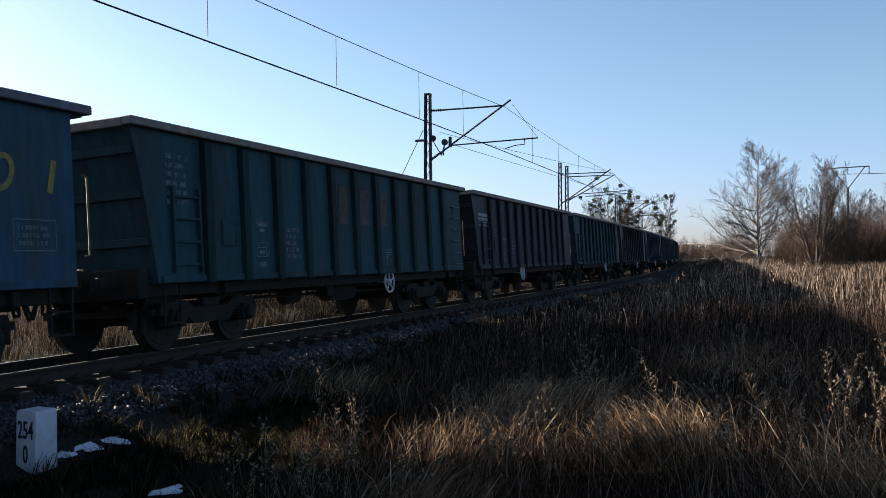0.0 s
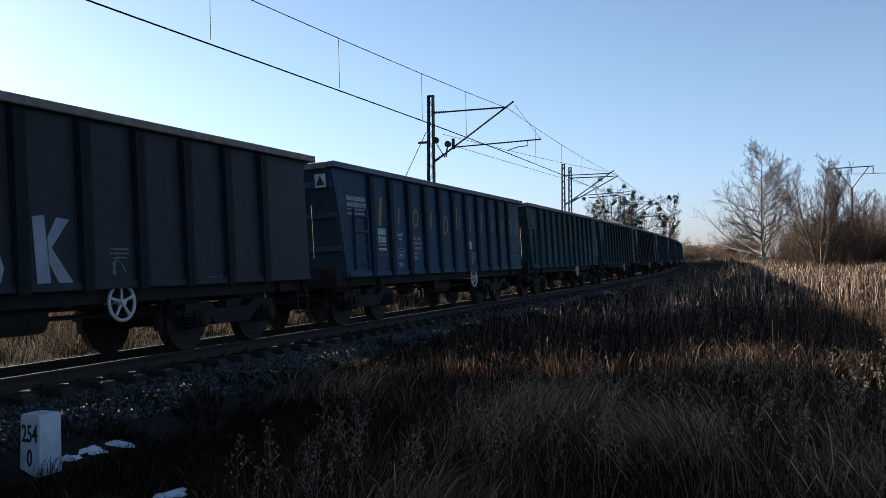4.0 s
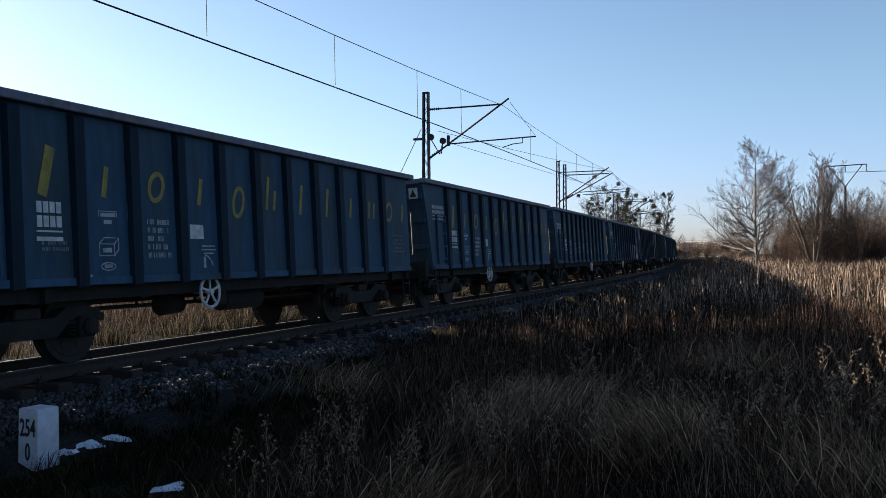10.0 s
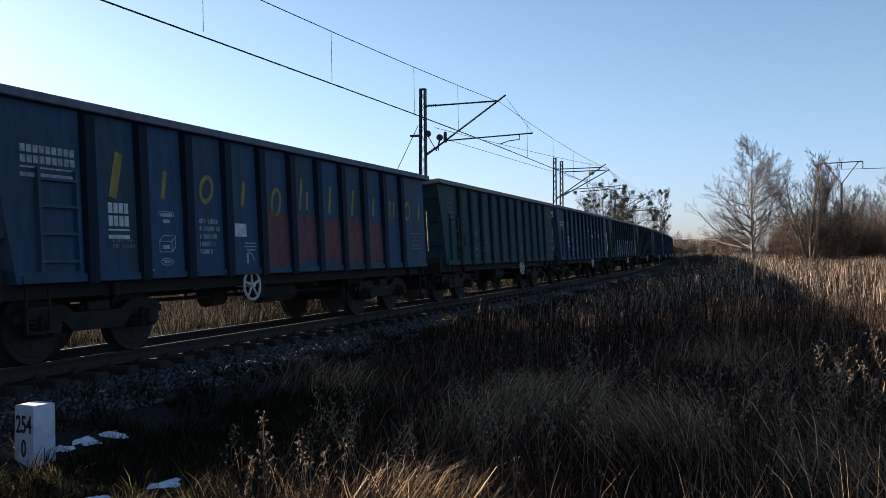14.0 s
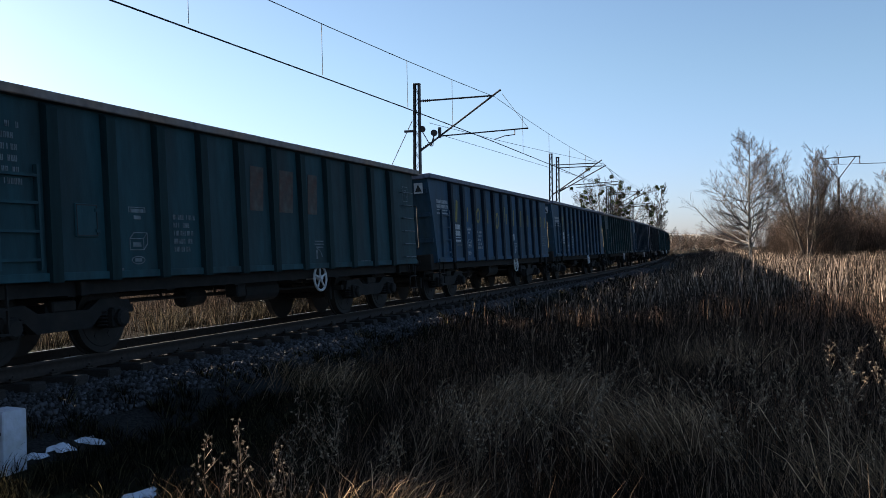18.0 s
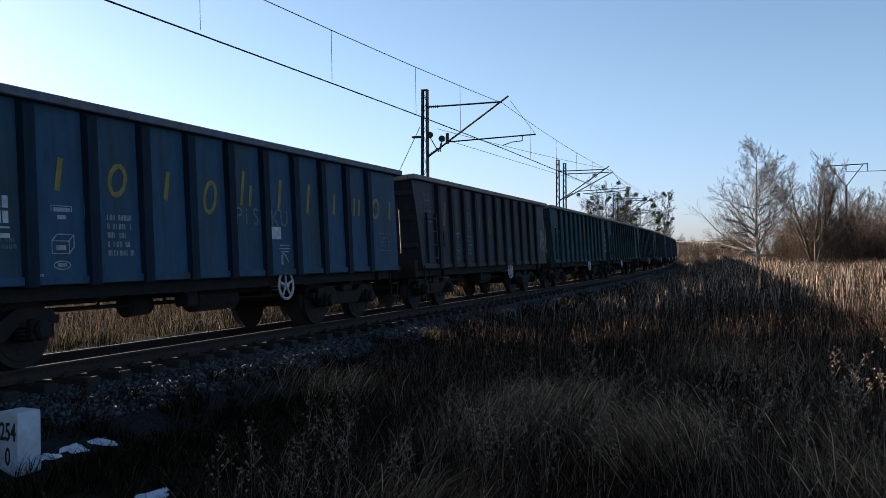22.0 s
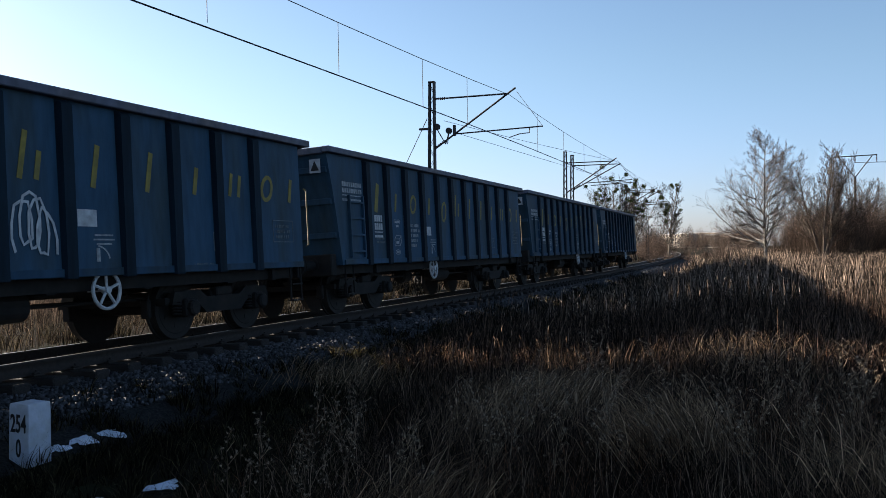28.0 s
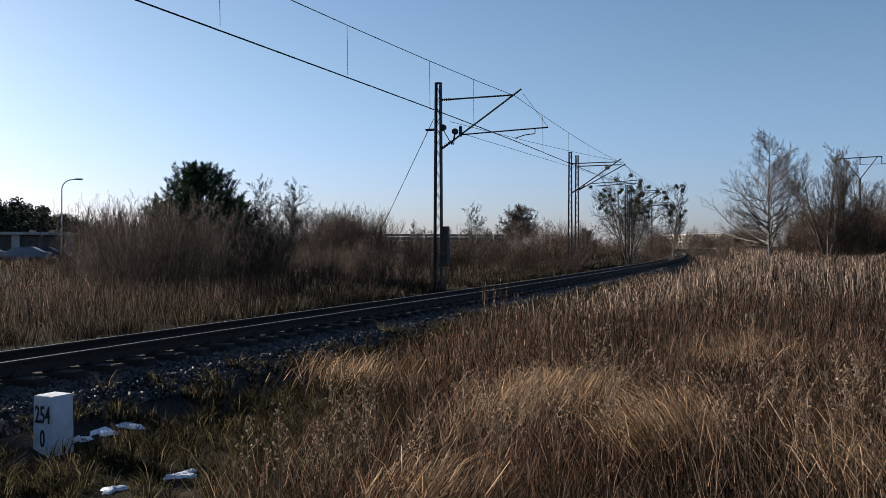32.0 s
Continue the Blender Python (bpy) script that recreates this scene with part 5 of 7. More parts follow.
def tall_edge(x, y):
    """Offset from the line at which the tall grass begins."""
    s = x * math.sin(HEAD) + y * math.cos(HEAD)
    return 5.2 - 3.4 * smooth_step((s - 4.0) / 14.0)


def hollow(x, y):
    """Gaps in the sward, 1 outside and 0 inside."""
    k = np.ones_like(x)
    for hx, hy, r in ((1.75, 7.0, 0.62), (1.05, 10.2, 0.9), (0.45, 6.6, 0.3), (2.9, 6.9, 0.3), (-0.7, 7.6, 0.35), (3.6, 8.6, 0.4), (0.2, 5.2, 0.25)):
        k = k * np.clip((np.hypot(x - hx, y - hy) / r) ** 3, 0, 1)
    return k


def meadow():
    rng = np.random.RandomState(3)
    # tall dry grass, in belts of distance
    for r0, r1, n, wd in ((1.2, 9, 62000, 0.0052), (9, 22, 95000, 0.0090), (22, 55, 100000, 0.017), (55, 170, 80000, 0.04)):
        x, y, r = scatter(n, rng, r0, r1)
        o = off_line(x, y)
        tall = smooth_step((o - tall_edge(x, y)) / 1.3)
        clump = np.clip(0.1 + 1.3 * patchy(x, y, 2.1, 1.0) * (0.5 + 0.7 * patchy(x, y, 0.6, 2.0)), 0.05, 1)
        keep = (o > 1.6) & (rng.rand(n) < clump * (0.02 + 0.98 * tall) * hollow(x, y))
        x, y, o, tall = x[keep], y[keep], o[keep], tall[keep]
        m = len(x)
        rr = np.hypot(x, y)
        h = (0.22 + 0.42 * tall) * (0.45 + 0.75 * rng.rand(m)) * (0.66 + 0.55 * patchy(x, y, 1.3, 4.0))
        h = h * (0.40 + 0.62 * np.clip((rr - 5.5) / 11, 0, 1))
        wild = np.clip(1.25 - rr / 14, 0.35, 1)
        lean = 0.05 + 0.95 * wild * rng.rand(m) ** 1.4
        az = flow(x, y) + rng.normal(0, 1.7, m)
        # from 22 m on the grass takes the straw with sunlight in its colour
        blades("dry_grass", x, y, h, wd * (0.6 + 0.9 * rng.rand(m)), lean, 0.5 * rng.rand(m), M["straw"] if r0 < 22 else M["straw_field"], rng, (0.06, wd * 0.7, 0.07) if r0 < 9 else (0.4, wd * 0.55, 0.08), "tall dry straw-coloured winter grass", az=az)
    # broken stems lying over the sward
    x, y, r = scatter(64000, rng, 2.0, 18)
    o = off_line(x, y)
    keep = (o > tall_edge(x, y) + 0.2) & (rng.rand(len(x)) < 0.15 + 0.85 * patchy(x, y, 1.7, 6.0))
    x, y = x[keep], y[keep]
    m = len(x)
    blades("fallen_stems", x, y, 0.12 + 0.34 * rng.rand(m) ** 1.4, 0.0026 + 0.003 * rng.rand(m), 0.55 + 0.42 * rng.rand(m), 0.1 * rng.rand(m), M["reed"], rng, None, "broken pale stems lying in the grass",
           base=ground_z(x, y) + 0.26 * rng.rand(m) ** 1.3, az=flow(x, y) + rng.normal(0, 1.4, m))
    # reddish dead herbs standing through the grass
    x, y, r = scatter(52000, rng, 3.0, 16, -16, 36)
    o = off_line(x, y)
    keep = (o > tall_edge(x, y)) & (rng.rand(len(x)) < np.clip(patchy(x, y, 0.8, 11.0) * 1.7 - 0.45, 0, 1))
    x, y = x[keep], y[keep]
    m = len(x)
    blades("rusty_herbs", x, y, 0.12 + 0.22 * rng.rand(m), 0.0025 + 0.0025 * rng.rand(m), 0.1 + 0.8 * rng.rand(m) ** 1.5, 0.5 * rng.rand(m), M["rust"], rng, (0.3, 0.006, 0.03), "rusty brown dead herbs between the grass",
           base=ground_z(x, y) + 0.14 * rng.rand(m))
    # matted straw
    px, py, pz, pa = [], [], [], []
    for cx, cy, rx, n, ang in ((1.05, 10.0, 1.0, 1500, 0.3), (1.75, 6.95, 0.55, 1300, 2.6), (0.4, 8.4, 0.7, 400, 0.9), (2.7, 5.6, 0.5, 350, 3.6), (-0.2, 5.6, 0.5, 300, 0.2), (3.9, 11.5, 0.9, 700, 1.4), (-1.6, 12.5, 0.8, 500, 0.5)):
        g = rng.normal(0, 0.5, (n, 2)) * rx
        px.append(cx + g[:, 0])
        py.append(cy + g[:, 1] * 1.3)
        pz.append(0.07 + 0.20 * rng.rand(n))
        pa.append(ang + rng.normal(0, 1.0, n))
    x, y = np.concatenate(px), np.concatenate(py)
    m = len(x)
    blades("matted_straw", x, y, 0.15 + 0.28 * rng.rand(m), 0.005 + 0.003 * rng.rand(m), 0.95 + 0.04 * rng.rand(m), 0.1 * rng.rand(m), M["mat"], rng, None, "flattened mats of pale straw", base=ground_z(x, y) + np.concatenate(pz), az=np.concatenate(pa))
    # tufts of short grass by the ballast
    tx, ty = on_line(-1.5 + 55 * rng.rand(9000) ** 1.7, 1.7 + 4.6 * rng.rand(9000))
    o = off_line(tx, ty)
    keep = (o < tall_edge(tx, ty) + 1.0) & (rng.rand(len(tx)) < smooth_step((o - 1.6) / 0.9) * (0.25 + 0.75 * patchy(tx, ty, 1.6, 5)))
    for sx, sy, sr in ((-3.76, 8.6, 0.22), (-3.70, 9.0, 0.24), (-3.55, 9.25, 0.26), (-3.62, 8.3, 0.16), (-2.42, 7.6, 0.24), (-2.85, 7.05, 0.2), (-3.0, 7.0, 0.14), (-2.3, 7.25, 0.14)):
        keep &= np.hypot(tx - sx, ty - sy) > sr
    tx, ty = tx[keep], ty[keep]
    k = 34
    size = np.repeat(0.11 + 0.19 * rng.rand(len(tx)) ** 1.5, k)
    far = np.repeat(np.hypot(tx, ty), k)
    x, y = np.repeat(tx, k), np.repeat(ty, k)
    m = len(x)
    a, d = rng.rand(m) * 6.283, rng.rand(m)
    x, y = x + np.cos(a) * d * size * 0.35, y + np.sin(a) * d * size * 0.35
    blades("short_grass", x, y, size * (0.6 + 0.7 * rng.rand(m)), (0.0038 + 0.0004 * far) * (0.5 + rng.rand(m)), 0.25 + 0.65 * rng.rand(m), 0.7 * rng.rand(m), M["straw_short"], rng, None, "short tufts of matted yellow green grass", az=a + rng.normal(0, 0.5, m))
    # reeds standing in bands
    x, y, r = scatter(26000, rng, 7.0, 60, -10, 38)
    o = off_line(x, y)
    keep = (o > tall_edge(x, y) + 0.6) & ((o < 8.6) | (o > 11.8)) & (rng.rand(len(x)) < np.clip(patchy(x, y, 0.45, 7.0) * 1.6 - 0.85, 0, 1))
    x, y = x[keep], y[keep]
    m = len(x)
    rr = np.hypot(x, y)
    blades("reeds", x, y, 0.28 + 0.34 * rng.rand(m), 0.0022 + 0.0005 * rr, 0.03 + 0.16 * rng.rand(m), 0.15 * rng.rand(m), M["reed"], rng, (0.5, 0.0045, 0.10), "pale reed stalks with feathery heads")
    # a taller stand of weeds and reeds beside the standpoint
    x = 1.3 + 2.6 * rng.rand(1500)
    y = 4.1 + 2.4 * rng.rand(1500)
    keep = (np.hypot(x, y) > 4.5) & (rng.rand(1500) < (0.05 + 0.6 * patchy(x, y, 1.4, 9.0)) * np.clip((x - 1.2) / 1.0, 0.15, 1))
    x, y = x[keep], y[keep]
    m = len(x)
    blades("tall_reeds", x, y, 0.42 + 0.42 * rng.rand(m), 0.0028 + 0.002 * rng.rand(m), 0.04 + 0.35 * rng.rand(m) ** 2, 0.25 * rng.rand(m), M["reed"], rng, (0.4, 0.004, 0.09), "tall dry reed stalks near the standpoint")
    # taller stalks across the field
    x, y, r = scatter(3600, rng, 10, 26, 2, 30)
    keep = (off_line(x, y) < 9.3) & (rng.rand(len(x)) < np.clip(patchy(x, y, 1.0, 3.3) * 1.5 - 0.5, 0, 1))
    x, y = x[keep], y[keep]
    m = len(x)
    blades("tall_stalks", x, y, 0.5 + 0.4 * rng.rand(m), 0.006 + 0.005 * rng.rand(m), 0.03 + 0.22 * rng.rand(m) ** 2, 0.2 * rng.rand(m), M["reed"], rng, (0.6, 0.009, 0.10), "taller pale dry stalks in the field")
    # dark tufts along the far foot of the ballast
    tx, ty = on_line(-2 + 80 * rng.rand(900) ** 1.3, -2.7 - 4.0 * rng.rand(900) ** 1.6)
    keep = rng.rand(900) < np.clip(patchy(tx, ty, 0.9, 8.0) * 1.7 - 0.35, 0, 1)
    tx, ty = tx[keep], ty[keep]
    k = 60
    size = np.repeat(0.22 + 0.33 * rng.rand(len(tx)), k)
    far = np.repeat(np.hypot(tx, ty), k)
    m = len(size)
    a, d = rng.rand(m) * 6.283, rng.rand(m) ** 0.5
    x, y = np.repeat(tx, k) + np.cos(a) * d * size * 0.8, np.repeat(ty, k) + np.sin(a) * d * size * 0.8
    blades("dark_tufts", x, y, size * (0.6 + 0.6 * rng.rand(m)), 0.003 + 0.0004 * far, 0.15 + 0.6 * rng.rand(m), 0.6 * rng.rand(m), M["scrub"], rng, None, "dark low tufts at the foot of the ballast", az=a)
    # beyond the track
    for r0, r1, n, wd in ((8, 28, 70000, 0.008), (28, 70, 50000, 0.022), (70, 200, 25000, 0.07)):
        x, y, r = scatter(n, rng, r0, r1, -42, 30)
        o = off_line(x, y)
        keep = (o < -2.7) & (rng.rand(n) < 0.2 + 0.8 * patchy(x, y, 1.5, 3.0))
        x, y, o = x[keep], y[keep], o[keep]
        m = len(x)
        h = (0.25 + 0.5 * smooth_step((-3 - o) / 3)) * (0.5 + 0.8 * rng.rand(m))
        blades("far_grass", x, y, h, wd * (0.6 + 0.8 * rng.rand(m)), 0.1 + 0.5 * rng.rand(m) ** 1.5, 0.5 * rng.rand(m), M["far_straw"], rng, (0.2, wd * 0.7, 0.08), "dry brown grass beyond the track")


meadow()


def tubes(seg, sides):
    """Tapered tubes for segments of (x0 y0 z0 x1 y1 z1 r0 r1)."""
    seg = np.asarray(seg, float)
    a, b, r0, r1 = seg[:, 0:3], seg[:, 3:6], seg[:, 6], seg[:, 7]
    d = b - a
    d /= np.linalg.norm(d, axis=1, keepdims=True) + 1e-9
    ref = np.where(np.abs(d[:, 2:3]) > 0.9, np.array([[1.0, 0, 0]]), np.array([[0, 0, 1.0]]))
    u = np.cross(d, ref)
    u /= np.linalg.norm(u, axis=1, keepdims=True) + 1e-9
    w = np.cross(d, u)
    n = len(seg)
    v = np.empty((n, 2, sides, 3))
    for k in range(sides):
        c, s = math.cos(2 * math.pi * k / sides), math.sin(2 * math.pi * k / sides)
        o = u * c + w * s
        v[:, 0, k] = a + o * r0[:, None]
        v[:, 1, k] = b + o * r1[:, None]
    i = np.arange(n)[:, None] * 2 * sides
    f = np.concatenate([i + [k, (k + 1) % sides, sides + (k + 1) % sides, sides + k] for k in range(sides)])
    return v.reshape(-1, 3), f


def grow(seed, height, trunk_r, fork=0.3, up=0.25, levels=4, kids=(9, 7, 6, 5), ratio=(0.5, 0.5, 0.5, 0.5), angle=(45, 45, 40, 40), wob=0.12, first=0.25, leaders=1, tip=0.004):
    """Branch segments of a bare tree, by level."""
    rng = random.Random(seed)
    out = []

    def branch(p, d, length, r, lev):
        steps = (6, 5, 3, 2, 2)[lev] if levels > 3 else (5, 3, 2)[lev]
        pts, rad = [p], [r]
        q, dd = p, d
        for i in range(steps):
            dd = (dd + Vector((rng.gauss(0, wob), rng.gauss(0, wob), rng.gauss(0, wob) + up * (0.5 if lev else 0.2)))).normalized()
            q = q + dd * (length / steps)
            pts.append(q)
            rad.append(max(tip, r * (1 - 0.85 * (i + 1) / steps)))
        for i in range(steps):
            out.append((*pts[i], *pts[i + 1], rad[i], rad[i + 1], lev))
        if lev + 1 >= levels:
            return
        n = kids[lev]
        for k in range(n):
            u = first + (1 - first) * (k + rng.random()) / n if lev == 0 else 0.15 + 0.85 * (k + rng.random()) / n
            i = min(int(u * steps), steps - 1)
            f = u * steps - i
            base = pts[i].lerp(pts[i + 1], f)
            ax = (pts[i + 1] - pts[i]).normalized()
            side = ax.orthogonal().normalized()
            side.rotate(Matrix.Rotation(rng.random() * 2 * math.pi, 3, ax))
            ang = radians(angle[lev] * rng.uniform(0.7, 1.3))
            nd = ax * math.cos(ang) + side * math.sin(ang)
            ln = length * ratio[lev] * rng.uniform(0.6, 1.15) * (1.25 - 0.92 * u if lev == 0 else 1.0 - 0.3 * u)
            branch(base, nd, ln, max(tip, (rad[i] * (1 - f) + rad[i + 1] * f) * 0.62), lev + 1)
    for k in range(leaders):
        a = rng.random() * 2 * math.pi
        sp = fork if leaders > 1 else 0.05
        d = Vector((math.cos(a) * sp * rng.uniform(0.3, 1), math.sin(a) * sp * rng.uniform(0.3, 1), 1)).normalized()
        p = Vector((0.12 * math.cos(a) * (leaders > 1), 0.12 * math.sin(a) * (leaders > 1), 0))
        branch(p, d, height * rng.uniform(0.75, 1.0) if leaders > 1 else height, trunk_r * rng.uniform(0.6, 1) if leaders > 1 else trunk_r, 0)
    return np.array(out)


def tree_object(name, seg, bark, twig, label, category="tree", group="", cut=2):
    t = empty(name)
    thick, thin = seg[seg[:, 8] < cut], seg[seg[:, 8] >= cut]
    v, f = tubes(thick[:, :8], 6)
    mesh_object("trunk", v, f, bark, t, smooth=True)
    v, f = tubes(thin[:, :8], 3)
    mesh_object("crown", v, f, twig, t)["label"] = "bare twigs"
    return tagged(t, label, category, group)


def place(ob, x, y, turn=0.0, scale=1.0, dz=0.0):
    ob.matrix_basis = pose(x, y, float(ground_z(x, y)) - 0.05 + dz, 0, 0, turn) @ Matrix.Scale(scale, 4)
    return ob



def clumps(bm_pts, r, seed, leaves, size):
    """Many small leaf quads round centres."""
    rng = np.random.RandomState(seed)
    c = np.repeat(np.asarray(bm_pts, float), leaves, axis=0)
    n = len(c)
    d = rng.normal(size=(n, 3))
    d /= np.linalg.norm(d, axis=1, keepdims=True)
    p = c + d * (np.repeat(np.asarray(r, float), leaves) * rng.rand(n) ** 0.4)[:, None]
    u = rng.normal(size=(n, 3))
    u /= np.linalg.norm(u, axis=1, keepdims=True)
    w = np.cross(u, rng.normal(size=(n, 3)))
    w /= np.linalg.norm(w, axis=1, keepdims=True) + 1e-9
    L, W = size
    v = np.stack([p - u * L / 2, p + w * W / 2, p + u * L / 2, p - w * W / 2], 1).reshape(-1, 3)
    f = np.arange(n)[:, None] * 4 + [0, 1, 2, 3]
    return v, f


def bearing(deg, dist):
    return dist * math.sin(radians(deg)), dist * math.cos(radians(deg))


def stand(ob, deg, dist, turn=0.0, scale=1.0, dz=0.0):
    return place(ob, *bearing(deg, dist), turn, scale, dz)


def again_thing(ob, x, y, turn, scale, label=""):
    c = copy_thing(ob, Matrix.Identity(4))
    place(c, x, y, turn, scale)
    if label:
        c["label"] = label
    return c


# trees beside the field
t1 = tree_object("bare_tree", grow(11, 10.4, 0.15, up=0.22, levels=5, kids=(58, 11, 7, 3), ratio=(0.44, 0.50, 0.48, 0.5), angle=(66, 40, 36, 34), wob=0.05, first=0.10, tip=0.0048), M["birch"], M["twig_pale"],
                 "slender bare birch with a pale trunk and fine twigs", group="bare trees")
stand(t1, 19.95, 60, 40, 0.74)
t2 = tree_object("bare_tree", grow(12, 8.8, 0.11, fork=0.45, leaders=7, tip=0.0055, up=0.24, levels=5, kids=(17, 9, 5, 3), ratio=(0.40, 0.50, 0.48, 0.5), angle=(44, 38, 36, 34), wob=0.05, first=0.15), M["bark"], M["twig_pale"],
                 "bare multi-stemmed tree with fine pale twigs", group="bare trees")
stand(t2, 23.2, 64, 0, 0.90)
again_thing(t2, *bearing(25.3, 76), 130, 0.78)
again_thing(t1, *bearing(27.3, 80), 70, 0.62, "bare birch behind brown shrubs")
again_thing(t2, *bearing(29.5, 72), 200, 0.7)
# tall tree with mistletoe at the bend
seg = grow(21, 11.2, 0.14, fork=0.62, leaders=11, tip=0.0075, up=0.15, levels=5, kids=(13, 7, 5, 3), ratio=(0.40, 0.52, 0.50, 0.5), angle=(46, 42, 38, 36), wob=0.06, first=0.22)
t3 = tree_object("mistletoe_tree", seg, M["bark"], M["twig_grey"], "tall bare tree hung with many green mistletoe balls", group="bare trees")
stand(t3, 11.4, 108)
ends = seg[(seg[:, 8] == 3) & (seg[:, 5] > 4.5)]
wide = np.hypot(ends[:, 3], ends[:, 4]) + 0.25 * ends[:, 5]
pick = np.random.RandomState(4).choice(len(ends), 64, replace=False, p=wide ** 2 / (wide ** 2).sum())
for q, i in enumerate(pick):
    r = 0.17 + 0.20 * ((q * 37) % 10) / 10.0
    v, f = clumps([ends[i, 3:6]], [r], 50 + q, 130, (0.20, 0.07))
    mesh_object("mistletoe_ball", v, f, M["mistletoe"], t3)["label"] = "round green mistletoe"
seg = grow(22, 9.4, 0.13, tip=0.0085, up=0.24, levels=5, kids=(40, 8, 5, 3), ratio=(0.30, 0.50, 0.48, 0.5), angle=(46, 38, 36, 34), wob=0.05, first=0.15)
t4 = tree_object("mistletoe_tree", seg, M["bark"], M["twig_grey"], "bare tree with a few mistletoe balls", group="bare trees")
stand(t4, 14.15, 112)
ends = seg[(seg[:, 8] == 3) & (seg[:, 5] > 4)]
pick = np.random.RandomState(5).choice(len(ends), 12, replace=False)
for q, i in enumerate(pick):
    v, f = clumps([ends[i, 3:6]], [0.2 + 0.03 * (q % 6)], 150 + q, 90, (0.18, 0.07))
    mesh_object("mistletoe_ball", v, f, M["mistletoe"], t4)["label"] = "round green mistletoe"
# round-crowned tree and birches on the far side
t5 = tree_object("round_tree", grow(31, 5.2, 0.2, tip=0.007, up=0.04, levels=5, kids=(64, 12, 7, 4), ratio=(0.50, 0.48, 0.45, 0.5), angle=(66, 42, 40, 36), wob=0.06, first=0.42), M["bark"], M["twig"],
                 "small bare tree with a dense round crown", group="bare trees")
stand(t5, 4.35, 88, 0, 1.12)
again_thing(t5, *bearing(8.6, 112), 80, 0.8)
t6 = tree_object("bare_tree", grow(32, 6.6, 0.08, tip=0.0055, up=0.13, levels=5, kids=(36, 9, 6, 3), ratio=(0.40, 0.46, 0.46, 0.5), angle=(46, 40, 38, 36), wob=0.07, first=0.22), M["birch"], M["twig_grey"],
                 "young bare birch with drooping fine twigs", group="bare trees")
stand(t6, 1.6, 74, 0, 0.8)
for deg, d, sc, tn in ((-12.1, 70, 0.98, 20), (-10.7, 70, 0.96, 140), (-10.1, 73, 0.85, 250), (-2.6, 66, 0.55, 60), (-1.9, 70, 0.5, 190), (-22.5, 90, 0.7, 33)):
    again_thing(t6, *bearing(deg, d), tn, sc)


# pine
def needles(pts, axes, seed, count, length, width, spread):
    """Bunches of needles standing out round an axis from each point."""
    rng = np.random.RandomState(seed)
    c = np.repeat(np.asarray(pts, float), count, axis=0)
    d = np.repeat(np.asarray(axes, float), count, axis=0) + rng.normal(0, spread, (len(c), 3))
    d /= np.linalg.norm(d, axis=1, keepdims=True) + 1e-9
    n = len(c)
    w = np.cross(d, rng.normal(size=(n, 3)))
    w *= width / 2 / (np.linalg.norm(w, axis=1, keepdims=True) + 1e-9)
    ln = (length * (0.6 + 0.6 * rng.rand(n)))[:, None]
    c = c + d * ln * 0.25 * rng.rand(n, 1)
    v = np.stack([c - w, c + w, c + d * ln + w * 0.5, c + d * ln - w * 0.5], 1).reshape(-1, 3)
    return v, np.arange(n)[:, None] * 4 + [0, 1, 2, 3]


def build_pine():
    t = empty("pine_tree")
    rng = random.Random(8)
    segs, tufts, axes = [], [], []
    h = 5.9
    segs.append((0, 0, 0, 0.1, 0, h * 0.6, 0.14, 0.08))
    segs.append((0.1, 0, h * 0.6, 0.05, 0.05, h * 0.97, 0.08, 0.02))
    for k in range(120):
        z = 0.5 + (h - 0.7) * (k / 120.0) ** 0.95
        ln = (2.35 * (1 - (z / h) ** 2.2) + 0.25) * rng.uniform(0.7, 1.1)
        a = k * 2.4 + rng.random()
        rise = 0.30 + 0.55 * z / h
        p0 = Vector((0.07, 0.02, z * 0.93))
        p1 = p0 + Vector((math.cos(a) * ln, math.sin(a) * ln, ln * rise * 0.8))
        pm = p0.lerp(p1, 0.5) + Vector((0, 0, -0.08 * ln))
        segs += [(*p0, *pm, 0.03, 0.02), (*pm, *p1, 0.02, 0.01)]
        cnt = int(4 + 6 * ln)
        for q in range(cnt):
            u = 0.3 + 0.7 * q / max(1, cnt - 1)
            b = pm.lerp(p1, max(0, u * 2 - 1)) if u > 0.5 else p0.lerp(pm, u * 2)
            c = b + Vector((rng.gauss(0, 0.18), rng.gauss(0, 0.18), rng.uniform(-0.05, 0.22)))
            out = Vector((math.cos(a) * 0.5, math.sin(a) * 0.5, 0.9)) + Vector((rng.gauss(0, 0.3), rng.gauss(0, 0.3), 0))
            # a shoot: needles all along a short upright candle
            for j in range(3):
                tufts.append(c + out * 0.11 * j)
                axes.append(out.normalized() * 0.9)
    v, f = tubes(segs, 5)
    mesh_object("trunk", v, f, M["bark"], t)
    v, f = needles(tufts, axes, 9, 13, 0.17, 0.022, 0.5)
    mesh_object("crown", v, f, M["needle"], t)["label"] = "dark green needles on upright shoots"
    return tagged(t, "bushy dark green pine among bare shrubs", "tree")


pine = build_pine()
stand(pine, -16.2, 41, 0, 1.0)
again_thing(pine, *bearing(-18.0, 43), 100, 0.72)
again_thing(pine, *bearing(-14.0, 43), 200, 0.74)

